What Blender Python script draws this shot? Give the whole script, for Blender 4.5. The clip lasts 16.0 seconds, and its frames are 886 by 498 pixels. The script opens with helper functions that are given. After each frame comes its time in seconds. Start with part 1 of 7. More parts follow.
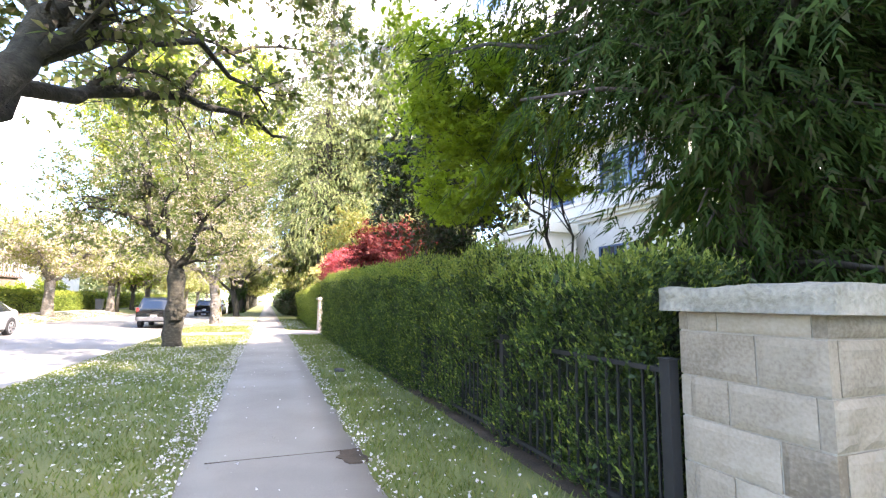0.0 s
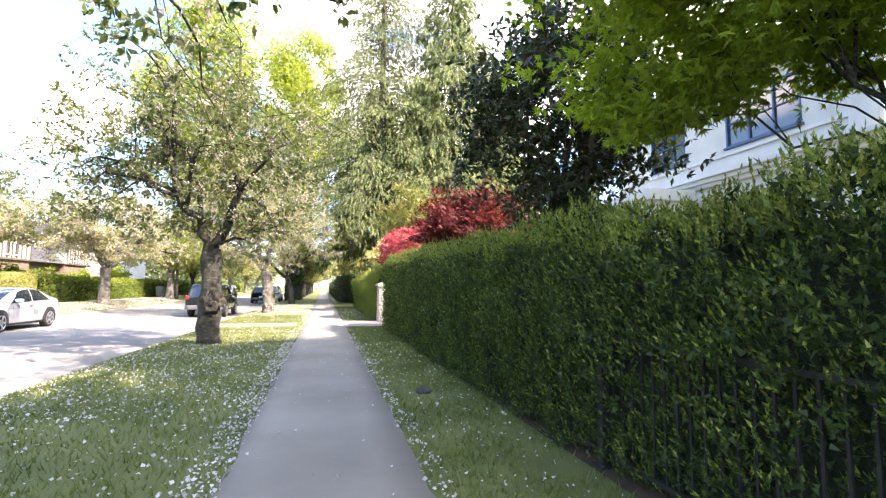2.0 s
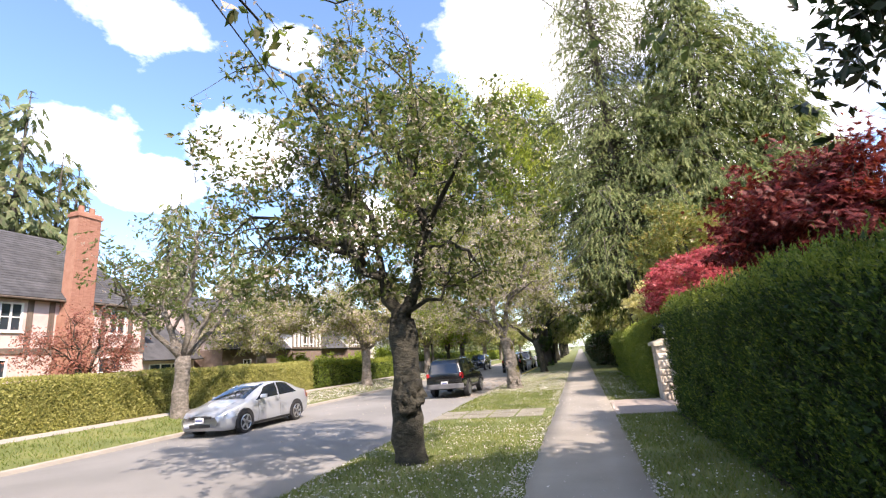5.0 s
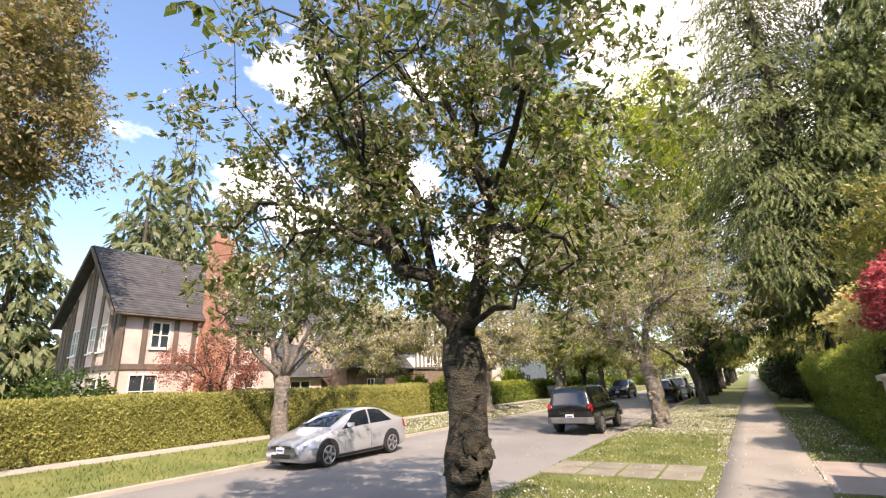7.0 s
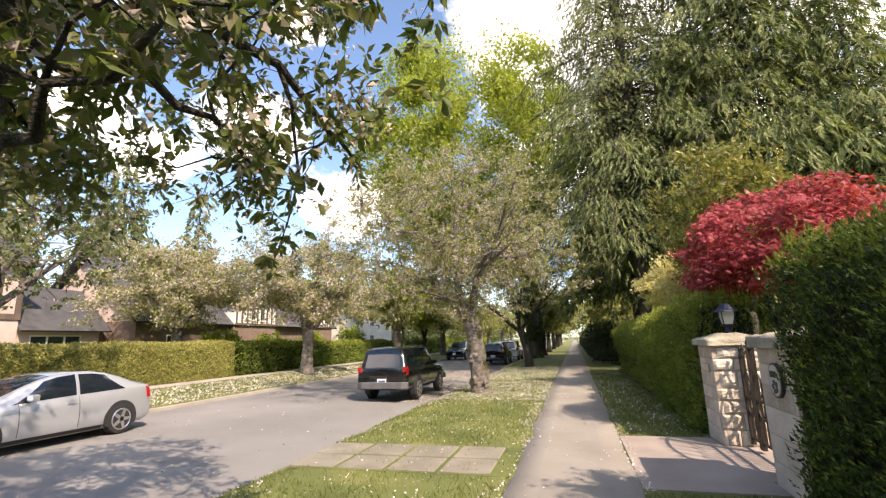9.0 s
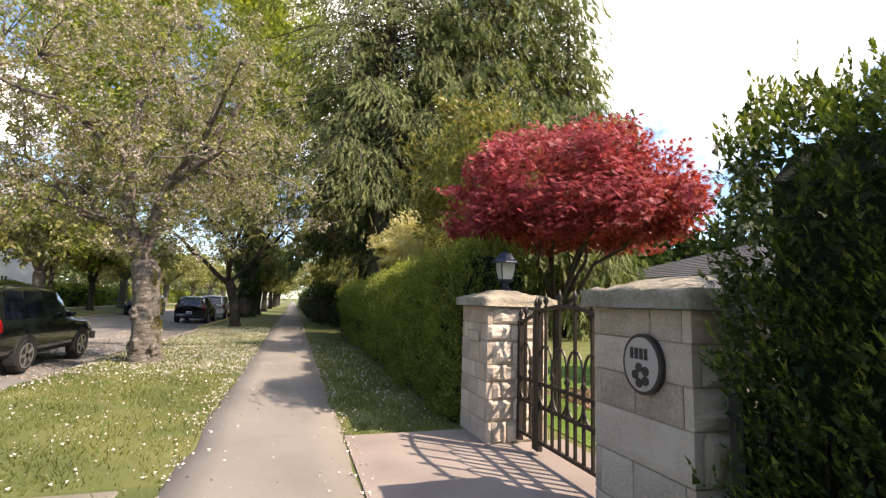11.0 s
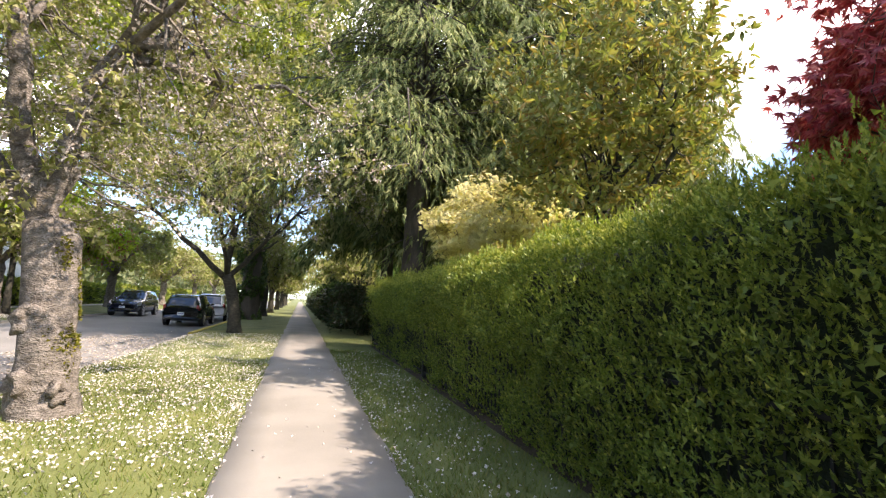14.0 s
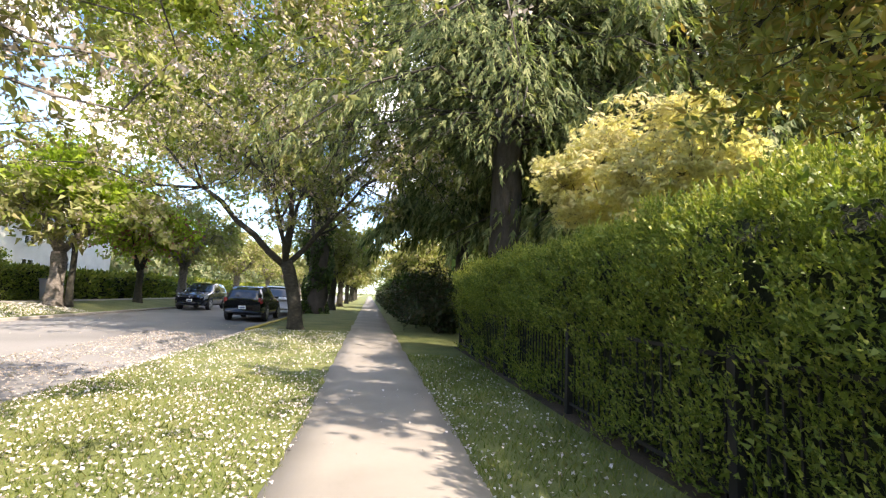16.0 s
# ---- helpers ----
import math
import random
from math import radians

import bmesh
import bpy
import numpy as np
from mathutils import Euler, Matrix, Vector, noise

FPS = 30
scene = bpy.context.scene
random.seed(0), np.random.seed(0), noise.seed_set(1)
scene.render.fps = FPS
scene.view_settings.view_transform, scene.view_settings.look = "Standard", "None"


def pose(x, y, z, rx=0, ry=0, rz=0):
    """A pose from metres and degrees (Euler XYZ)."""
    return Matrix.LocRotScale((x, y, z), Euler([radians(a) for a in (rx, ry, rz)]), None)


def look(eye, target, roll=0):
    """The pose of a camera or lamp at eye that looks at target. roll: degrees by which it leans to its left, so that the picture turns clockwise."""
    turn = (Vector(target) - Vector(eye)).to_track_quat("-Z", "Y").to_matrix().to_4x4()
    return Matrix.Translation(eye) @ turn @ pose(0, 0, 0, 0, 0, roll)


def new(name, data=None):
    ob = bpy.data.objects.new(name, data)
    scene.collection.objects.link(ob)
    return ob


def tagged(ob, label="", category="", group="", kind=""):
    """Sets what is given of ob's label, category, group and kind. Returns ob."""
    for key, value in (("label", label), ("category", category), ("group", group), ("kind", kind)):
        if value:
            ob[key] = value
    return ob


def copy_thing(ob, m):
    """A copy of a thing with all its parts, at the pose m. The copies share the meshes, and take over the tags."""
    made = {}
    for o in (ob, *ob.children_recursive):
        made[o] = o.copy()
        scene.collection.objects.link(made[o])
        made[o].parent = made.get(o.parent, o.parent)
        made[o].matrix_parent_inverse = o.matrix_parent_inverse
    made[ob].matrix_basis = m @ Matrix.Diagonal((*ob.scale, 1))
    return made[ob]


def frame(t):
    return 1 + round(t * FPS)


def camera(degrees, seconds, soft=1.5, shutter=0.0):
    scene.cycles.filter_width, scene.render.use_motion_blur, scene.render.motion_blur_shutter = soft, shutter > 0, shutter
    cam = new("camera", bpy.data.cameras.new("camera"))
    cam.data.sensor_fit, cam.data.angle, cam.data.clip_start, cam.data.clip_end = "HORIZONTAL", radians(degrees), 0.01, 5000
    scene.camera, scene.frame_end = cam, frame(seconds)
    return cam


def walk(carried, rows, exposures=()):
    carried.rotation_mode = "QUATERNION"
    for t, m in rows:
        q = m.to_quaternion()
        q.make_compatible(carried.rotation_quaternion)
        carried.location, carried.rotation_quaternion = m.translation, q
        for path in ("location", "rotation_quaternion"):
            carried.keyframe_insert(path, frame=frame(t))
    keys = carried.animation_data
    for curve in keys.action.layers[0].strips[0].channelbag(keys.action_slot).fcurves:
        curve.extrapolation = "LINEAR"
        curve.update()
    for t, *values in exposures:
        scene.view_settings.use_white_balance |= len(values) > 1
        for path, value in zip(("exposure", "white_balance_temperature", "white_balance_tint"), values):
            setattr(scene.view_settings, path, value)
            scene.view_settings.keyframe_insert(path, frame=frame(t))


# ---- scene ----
cam = camera(87.7, 16.0, 1.25)
PATH = [
    (0, (-0.164, 10.34, 1.502), (0.536, 12.199, 1.734), 0.8),
    (0.5, (-0.123, 11.261, 1.473), (0.491, 13.153, 1.676), 0.8),
    (1, (-0.089, 12.209, 1.459), (0.48, 14.118, 1.64), 0.5),
    (1.5, (-0.061, 13.151, 1.463), (0.473, 15.071, 1.637), 0.7),
    (2, (-0.062, 14.055, 1.488), (0.433, 15.985, 1.659), 0.6),
    (2.5, (-0.059, 14.947, 1.5), (0.39, 16.889, 1.668), 0.5),
    (3, (-0.05, 15.85, 1.536), (0.267, 17.818, 1.697), -0.2),
    (3.5, (0.001, 16.737, 1.553), (0.14, 18.724, 1.741), -1.5),
    (4, (0.031, 17.598, 1.647), (-0.057, 19.58, 1.907), -3.0),
    (4.5, (0.111, 18.4, 1.71), (-0.194, 20.345, 2.058), -3.9),
    (5, (0.159, 19.242, 1.737), (-0.354, 21.122, 2.19), -4.5),
    (5.2, (0.183, 19.582, 1.799), (-0.401, 21.431, 2.289), -4.5),
    (7.3, (0.089, 22.727, 1.891), (-0.943, 24.344, 2.457), -2.8),
    (7.5, (0.09, 23.112, 1.876), (-0.926, 24.742, 2.432), -2.8),
    (8, (0.077, 24.067, 1.833), (-0.835, 25.769, 2.351), -2.6),
    (8.5, (0.157, 25.01, 1.803), (-0.59, 26.808, 2.258), -2.2),
    (9, (0.17, 25.901, 1.771), (-0.348, 27.793, 2.162), -1.8),
    (9.5, (0.231, 26.908, 1.73), (0.027, 28.87, 2.055), -1.2),
    (10, (0.194, 27.792, 1.706), (0.307, 29.772, 1.968), -0.3),
    (10.2, (0.203, 28.156, 1.664), (0.459, 30.125, 1.899), 0.1),
    (12.3, (-0.008, 31.859, 1.542), (0.709, 33.708, 1.8), 2.6),
    (12.5, (-0.012, 32.275, 1.56), (0.692, 34.129, 1.815), 2.7),
    (13, (-0.119, 33.221, 1.542), (0.557, 35.086, 1.792), 2.8),
    (13.5, (-0.181, 34.228, 1.512), (0.456, 36.107, 1.758), 2.8),
    (14, (-0.209, 35.181, 1.527), (0.367, 37.081, 1.77), 2.6),
    (14.5, (-0.236, 36.163, 1.508), (0.281, 38.081, 1.744), 2.5),
    (15, (-0.207, 37.114, 1.479), (0.233, 39.052, 1.704), 2.6),
    (15.5, (-0.187, 38.103, 1.448), (0.176, 40.058, 1.66), 2.5),
    (16, (-0.162, 39.089, 1.384), (0.142, 41.055, 1.591), 2.5),
]
walk(cam, [(t, look(*row)) for t, *row in PATH],
     exposures=[(0, 2.8, 7150, 22), (0.6, 2.7, 7150, 22), (1.5, 2.42, 7100, 21), (2.5, 2.13, 7050, 20), (3.5, 1.8, 7000, 19), (4.5, 1.38, 6950, 19), (5.2, 1.22, 7000, 19), (8, 1.1, 7900, 20), (10, 0.86, 7500, 19), (12.3, 1.05, 7600, 20), (13.2, 1.24, 7250, 20), (14, 1.46, 7150, 19), (15, 1.58, 7150, 18), (16, 1.6, 7150, 17)])

# ---- world, sun ----
SUN_DIR = Vector((0.79, -0.61, 1.02)).normalized()
sun_data = bpy.data.lights.new("sun", "SUN")
sun_data.energy, sun_data.angle, sun_data.color = 4.7, radians(0.55), (1.0, 0.91, 0.79)
sun = new("sun", sun_data)
sun.matrix_world = look((40, -20, 60), Vector((40, -20, 60)) - SUN_DIR)

world = bpy.data.worlds.new("daylight")
scene.world = world
world.use_nodes = True
wn, wl = world.node_tree.nodes, world.node_tree.links
wn.clear()
w_out, w_bg = wn.new("ShaderNodeOutputWorld"), wn.new("ShaderNodeBackground")
sky = wn.new("ShaderNodeTexSky")
sky.sky_type, sky.sun_disc = "NISHITA", False
sky.sun_elevation, sky.sun_rotation = math.asin(SUN_DIR.z), math.atan2(SUN_DIR.x, SUN_DIR.y)
sky.air_density, sky.dust_density, sky.ozone_density = 1.0, 0.6, 1.2
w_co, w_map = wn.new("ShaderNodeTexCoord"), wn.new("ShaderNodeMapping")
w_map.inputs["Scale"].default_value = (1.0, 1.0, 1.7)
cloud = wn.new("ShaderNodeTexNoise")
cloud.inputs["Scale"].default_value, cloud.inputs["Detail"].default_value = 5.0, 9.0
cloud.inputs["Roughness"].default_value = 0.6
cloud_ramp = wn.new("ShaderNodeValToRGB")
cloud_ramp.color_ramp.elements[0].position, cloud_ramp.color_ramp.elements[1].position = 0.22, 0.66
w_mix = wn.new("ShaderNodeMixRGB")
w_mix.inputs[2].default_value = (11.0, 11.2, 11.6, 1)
w_bg.inputs["Strength"].default_value = 0.15
wl.new(w_co.outputs["Generated"], w_map.inputs["Vector"])
wl.new(w_map.outputs["Vector"], cloud.inputs["Vector"])
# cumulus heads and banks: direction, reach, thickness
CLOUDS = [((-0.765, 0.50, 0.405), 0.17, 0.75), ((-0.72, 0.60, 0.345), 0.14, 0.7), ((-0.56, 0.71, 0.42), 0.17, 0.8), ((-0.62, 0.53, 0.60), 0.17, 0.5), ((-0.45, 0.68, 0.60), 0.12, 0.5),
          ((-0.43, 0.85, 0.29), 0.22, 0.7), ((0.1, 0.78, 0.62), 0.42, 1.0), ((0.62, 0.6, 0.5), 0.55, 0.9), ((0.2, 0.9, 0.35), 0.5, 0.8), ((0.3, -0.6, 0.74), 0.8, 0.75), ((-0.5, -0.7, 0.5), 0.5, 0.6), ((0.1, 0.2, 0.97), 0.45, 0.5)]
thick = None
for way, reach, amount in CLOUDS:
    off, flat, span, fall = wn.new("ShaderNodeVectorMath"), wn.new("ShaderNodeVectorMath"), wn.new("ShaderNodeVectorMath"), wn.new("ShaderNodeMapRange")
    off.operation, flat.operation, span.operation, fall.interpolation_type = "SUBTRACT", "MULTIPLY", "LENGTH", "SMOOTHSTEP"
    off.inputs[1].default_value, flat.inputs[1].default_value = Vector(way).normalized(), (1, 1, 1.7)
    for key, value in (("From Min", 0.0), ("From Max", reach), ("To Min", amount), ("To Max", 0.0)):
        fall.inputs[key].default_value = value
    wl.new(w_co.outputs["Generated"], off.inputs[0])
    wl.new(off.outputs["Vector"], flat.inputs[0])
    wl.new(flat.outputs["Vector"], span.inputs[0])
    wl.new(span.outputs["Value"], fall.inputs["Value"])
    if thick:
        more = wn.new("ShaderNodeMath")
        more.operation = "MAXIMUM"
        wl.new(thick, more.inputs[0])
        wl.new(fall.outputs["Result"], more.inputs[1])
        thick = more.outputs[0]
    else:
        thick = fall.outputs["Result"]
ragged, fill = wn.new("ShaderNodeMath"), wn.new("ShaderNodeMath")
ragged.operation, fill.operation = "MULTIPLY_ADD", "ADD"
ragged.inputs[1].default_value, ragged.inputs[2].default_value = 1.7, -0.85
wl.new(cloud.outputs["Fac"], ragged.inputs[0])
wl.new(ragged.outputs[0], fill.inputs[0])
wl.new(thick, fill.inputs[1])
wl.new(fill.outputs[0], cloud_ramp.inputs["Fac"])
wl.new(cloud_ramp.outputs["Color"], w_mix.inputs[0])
sky_tone = wn.new("ShaderNodeMixRGB")
sky_tone.blend_type = "MULTIPLY"
sky_tone.inputs[0].default_value = 1.0
sky_tone.inputs[2].default_value = (0.9, 1.08, 1.22, 1)
wl.new(sky.outputs["Color"], sky_tone.inputs[1])
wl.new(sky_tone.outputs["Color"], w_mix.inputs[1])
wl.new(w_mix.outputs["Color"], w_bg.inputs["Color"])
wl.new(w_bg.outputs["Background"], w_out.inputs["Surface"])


# ---- materials ----
def surface(name, low, high, scale=3.0, rough=0.8, bump=0.3, grain=40.0, metal=0.0, spread=0.15, stretch=(1, 1, 1), depth=0.02, third=None):
    """Two-scale noise between two colours, grain in the relief, a tone of its own for every object."""
    m = bpy.data.materials.new(name)
    m.use_nodes = True
    n, l = m.node_tree.nodes, m.node_tree.links
    b = n["Principled BSDF"]
    co, mp = n.new("ShaderNodeTexCoord"), n.new("ShaderNodeMapping")
    mp.inputs["Scale"].default_value = stretch
    l.new(co.outputs["Object"], mp.inputs["Vector"])
    big, fine = n.new("ShaderNodeTexNoise"), n.new("ShaderNodeTexNoise")
    big.inputs["Scale"].default_value, big.inputs["Detail"].default_value = scale, 6
    fine.inputs["Scale"].default_value, fine.inputs["Detail"].default_value = grain, 4
    for t in (big, fine):
        l.new(mp.outputs["Vector"], t.inputs["Vector"])
    mix = n.new("ShaderNodeMath")
    mix.operation = "MULTIPLY_ADD"
    mix.inputs[1].default_value, mix.inputs[2].default_value = 0.45, 0.0
    l.new(fine.outputs["Fac"], mix.inputs[0])
    add = n.new("ShaderNodeMath")
    add.operation = "MULTIPLY_ADD"
    add.inputs[1].default_value = 0.75
    l.new(big.outputs["Fac"], add.inputs[0])
    l.new(mix.outputs[0], add.inputs[2])
    info = n.new("ShaderNodeObjectInfo")
    tone = n.new("ShaderNodeMath")
    tone.operation = "MULTIPLY_ADD"
    tone.inputs[1].default_value = spread
    l.new(info.outputs["Random"], tone.inputs[0])
    l.new(add.outputs[0], tone.inputs[2])
    ramp = n.new("ShaderNodeValToRGB")
    e = ramp.color_ramp.elements
    e[0].position, e[1].position = 0.38 + spread / 2, 0.82 + spread / 2
    e[0].color, e[1].color = (*low, 1), (*high, 1)
    if third:
        e.new(0.6 + spread / 2).color = (*third, 1)
    l.new(tone.outputs[0], ramp.inputs["Fac"])
    l.new(ramp.outputs["Color"], b.inputs["Base Color"])
    b.inputs["Roughness"].default_value, b.inputs["Metallic"].default_value = rough, metal
    if bump:
        bp = n.new("ShaderNodeBump")
        bp.inputs["Strength"].default_value, bp.inputs["Distance"].default_value = bump, depth
        l.new(add.outputs[0], bp.inputs["Height"])
        l.new(bp.outputs["Normal"], b.inputs["Normal"])
    return m


def foliage(name, colours, rough=0.5, through_light=0.35, warm=1.25):
    """Leaves: each island takes a colour of the row; light passes through in part."""
    m = bpy.data.materials.new(name)
    m.use_nodes = True
    n, l = m.node_tree.nodes, m.node_tree.links
    b, out = n["Principled BSDF"], n["Material Output"]
    geo, ramp = n.new("ShaderNodeNewGeometry"), n.new("ShaderNodeValToRGB")
    e = ramp.color_ramp.elements
    e.remove(e[-1])
    e[0].position, e[0].color = 0.0, (*colours[0], 1)
    for i, c in enumerate(colours[1:], 1):
        e.new(i / (len(colours) - 1)).color = (*c, 1)
    l.new(geo.outputs["Random Per Island"], ramp.inputs["Fac"])
    co, patch = n.new("ShaderNodeTexCoord"), n.new("ShaderNodeTexNoise")
    patch.inputs["Scale"].default_value, patch.inputs["Detail"].default_value = 0.9, 3
    l.new(co.outputs["Object"], patch.inputs["Vector"])
    hsv = n.new("ShaderNodeHueSaturation")
    val = n.new("ShaderNodeMath")
    val.operation = "MULTIPLY_ADD"
    val.inputs[1].default_value, val.inputs[2].default_value = 0.9, 0.55
    l.new(patch.outputs["Fac"], val.inputs[0])
    l.new(val.outputs[0], hsv.inputs["Value"])
    l.new(ramp.outputs["Color"], hsv.inputs["Color"])
    l.new(hsv.outputs["Color"], b.inputs["Base Color"])
    b.inputs["Roughness"].default_value, b.inputs["Specular IOR Level"].default_value = rough, 0.25 if rough < 0.9 else 0.05
    if through_light:
        tr, mx = n.new("ShaderNodeBsdfTranslucent"), n.new("ShaderNodeMixShader")
        gain = n.new("ShaderNodeMixRGB")
        gain.blend_type = "MULTIPLY"
        gain.inputs[0].default_value = 1.0
        gain.inputs[2].default_value = (warm * 1.15, warm * 1.25, warm * 0.6, 1)
        l.new(hsv.outputs["Color"], gain.inputs[1])
        l.new(gain.outputs["Color"], tr.inputs["Color"])
        mx.inputs[0].default_value = through_light
        l.new(b.outputs["BSDF"], mx.inputs[1])
        l.new(tr.outputs["BSDF"], mx.inputs[2])
        l.new(mx.outputs["Shader"], out.inputs["Surface"])
    return m


def plain(name, colour, rough=0.5, metal=0.0, coat=0.0):
    m = bpy.data.materials.new(name)
    m.use_nodes = True
    b = m.node_tree.nodes["Principled BSDF"]
    b.inputs["Base Color"].default_value = (*colour, 1)
    b.inputs["Roughness"].default_value, b.inputs["Metallic"].default_value = rough, metal
    b.inputs["Coat Weight"].default_value = coat
    b.inputs["Coat Roughness"].default_value = 0.05
    return m


GRASS = surface("lawn", (0.065, 0.088, 0.02), (0.178, 0.18, 0.06), 0.9, 0.9, 0.9, 60, third=(0.11, 0.133, 0.035), depth=0.03)
BLADES = foliage("grass_blades", [(0.075, 0.118, 0.02), (0.115, 0.153, 0.032), (0.16, 0.185, 0.05), (0.205, 0.195, 0.08)], 0.6, 0.3, 1.0)
PETAL = foliage("petals", [(0.46, 0.42, 0.39), (0.58, 0.54, 0.52), (0.68, 0.65, 0.63), (0.34, 0.28, 0.23)], 0.7, 0.0)
ASPHALT = surface("road_asphalt", (0.15, 0.147, 0.143), (0.25, 0.243, 0.235), 0.35, 0.92, 0.5, 220, depth=0.006)
PATHWAY = surface("path_asphalt", (0.163, 0.15, 0.132), (0.272, 0.252, 0.222), 0.8, 0.92, 0.6, 180, depth=0.006)
CONCRETE = surface("concrete", (0.24, 0.22, 0.195), (0.36, 0.33, 0.295), 1.3, 0.9, 0.4, 120, depth=0.006)
DRIVE = surface("drive_concrete", (0.2, 0.165, 0.145), (0.31, 0.265, 0.235), 1.3, 0.9, 0.4, 120, depth=0.006)
PAVER = surface("paver", (0.14, 0.13, 0.1), (0.25, 0.23, 0.185), 2.0, 0.9, 0.4, 90, depth=0.008)
SOIL = surface("soil", (0.03, 0.022, 0.015), (0.1, 0.07, 0.045), 3.0, 0.95, 1.0, 50, depth=0.03)
BARK = surface("bark", (0.018, 0.016, 0.013), (0.08, 0.07, 0.054), 8.0, 0.92, 1.0, 38, spread=0.0, stretch=(1, 1, 1.7), depth=0.08, third=(0.038, 0.036, 0.026))
BARK_PALE = surface("pale_bark", (0.07, 0.06, 0.052), (0.3, 0.265, 0.235), 8.0, 0.92, 1.0, 40, spread=0.0, stretch=(1, 1, 1.5), depth=0.08, third=(0.16, 0.14, 0.12))
BARK_DARK = surface("dark_bark", (0.03, 0.025, 0.02), (0.1, 0.085, 0.07), 4.0, 0.92, 0.9, 25, spread=0.0, stretch=(1, 1, 0.3), depth=0.04)
MOSS = foliage("moss", [(0.07, 0.08, 0.012), (0.13, 0.13, 0.02), (0.17, 0.15, 0.03)], 0.9, 0.1)
CHERRY_LEAF = foliage("cherry_leaf", [(0.068, 0.102, 0.034), (0.1, 0.132, 0.046), (0.135, 0.158, 0.062), (0.165, 0.152, 0.085), (0.1, 0.142, 0.044)], 0.5, 0.42)
CHERRY_FADED = foliage("faded_blossom", [(0.34, 0.28, 0.25), (0.46, 0.4, 0.37), (0.58, 0.52, 0.49), (0.34, 0.26, 0.22)], 0.8, 0.25, 0.9)
BRONZE_LEAF = foliage("bronze_cherry_leaf", [(0.17, 0.195, 0.06), (0.25, 0.265, 0.085), (0.34, 0.335, 0.15), (0.26, 0.225, 0.12), (0.2, 0.26, 0.055)], 0.55, 0.38, 1.1)
LIME_LEAF = foliage("lime_leaf", [(0.24, 0.29, 0.045), (0.32, 0.36, 0.065), (0.4, 0.42, 0.1), (0.27, 0.32, 0.05)], 0.55, 0.45, 1.0)
CEDAR_LEAF = foliage("cedar_spray", [(0.055, 0.08, 0.03), (0.11, 0.14, 0.052), (0.19, 0.215, 0.09), (0.3, 0.305, 0.15)], 0.85, 0.3)
DARK_CEDAR_LEAF = foliage("dark_cedar_spray", [(0.02, 0.04, 0.014), (0.034, 0.062, 0.018), (0.052, 0.088, 0.025), (0.055, 0.052, 0.028)], 0.95, 0.35)
HEDGE_LEAF = foliage("hedge_leaf", [(0.026, 0.05, 0.014), (0.04, 0.072, 0.018), (0.06, 0.1, 0.024), (0.1, 0.14, 0.035)], 0.4, 0.25)
# lighter leaf for sunny growth: the sunlight is put into its colour
HEDGE_SUN = foliage("sunlit_hedge_leaf", [(0.1, 0.15, 0.025), (0.17, 0.22, 0.035), (0.26, 0.29, 0.055), (0.34, 0.34, 0.08)], 0.45, 0.3, 1.0)
OLD_LEAF = foliage("older_hedge_leaf", [(0.022, 0.042, 0.012), (0.034, 0.06, 0.016), (0.05, 0.082, 0.02)], 0.45, 0.2)
# young shoot green, lightened further for sun on the hedge top
HEDGE_LIT_TIP = foliage("sunlit_hedge_shoot_leaf", [(0.085, 0.13, 0.026), (0.13, 0.18, 0.036), (0.2, 0.24, 0.05), (0.28, 0.3, 0.07)], 0.4, 0.3)
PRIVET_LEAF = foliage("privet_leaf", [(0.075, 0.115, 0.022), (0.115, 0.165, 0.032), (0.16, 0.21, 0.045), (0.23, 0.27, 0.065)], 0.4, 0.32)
# shoot green of the second hedge, with its sunlit top put into the colour
PRIVET_LIT_TIP = foliage("sunlit_privet_shoot_leaf", [(0.12, 0.17, 0.03), (0.2, 0.25, 0.045), (0.3, 0.33, 0.07), (0.4, 0.4, 0.1)], 0.4, 0.32, 1.0)
LAWN_BLADES = foliage("fresh_lawn", [(0.07, 0.15, 0.015), (0.1, 0.19, 0.02), (0.14, 0.23, 0.03)], 0.6, 0.3, 1.0)
PINK_COVER = foliage("pink_cover", [(0.34, 0.2, 0.19), (0.42, 0.28, 0.26), (0.26, 0.16, 0.13), (0.2, 0.19, 0.08)], 0.7, 0.2, 0.9)
# near-black: the shade deep between hedge leaves is put into this core colour
HEDGE_CORE_SHADE = surface("hedge_inner_shade", (0.004, 0.008, 0.003), (0.024, 0.038, 0.012), 14.0, 0.95, 1.0, 70, depth=0.08)
# pale version of the hedge core: sunlight on the far hedge put into colour
SUN_HEDGE_CORE = surface("sunlit_hedge_inside", (0.06, 0.07, 0.015), (0.28, 0.28, 0.07), 14.0, 0.95, 1.0, 60, depth=0.08)
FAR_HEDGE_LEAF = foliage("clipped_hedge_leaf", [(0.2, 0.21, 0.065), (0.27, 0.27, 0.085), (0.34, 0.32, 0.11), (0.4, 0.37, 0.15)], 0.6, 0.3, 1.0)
RED_LEAF = foliage("red_maple_leaf", [(0.25, 0.028, 0.042), (0.4, 0.045, 0.068), (0.5, 0.08, 0.1), (0.55, 0.16, 0.16), (0.18, 0.02, 0.034)], 0.45, 0.4, 0.9)
RED_DARK_LEAF = foliage("dark_red_maple_leaf", [(0.075, 0.01, 0.013), (0.125, 0.017, 0.02), (0.2, 0.03, 0.03), (0.25, 0.06, 0.045)], 0.5, 0.4, 0.9)
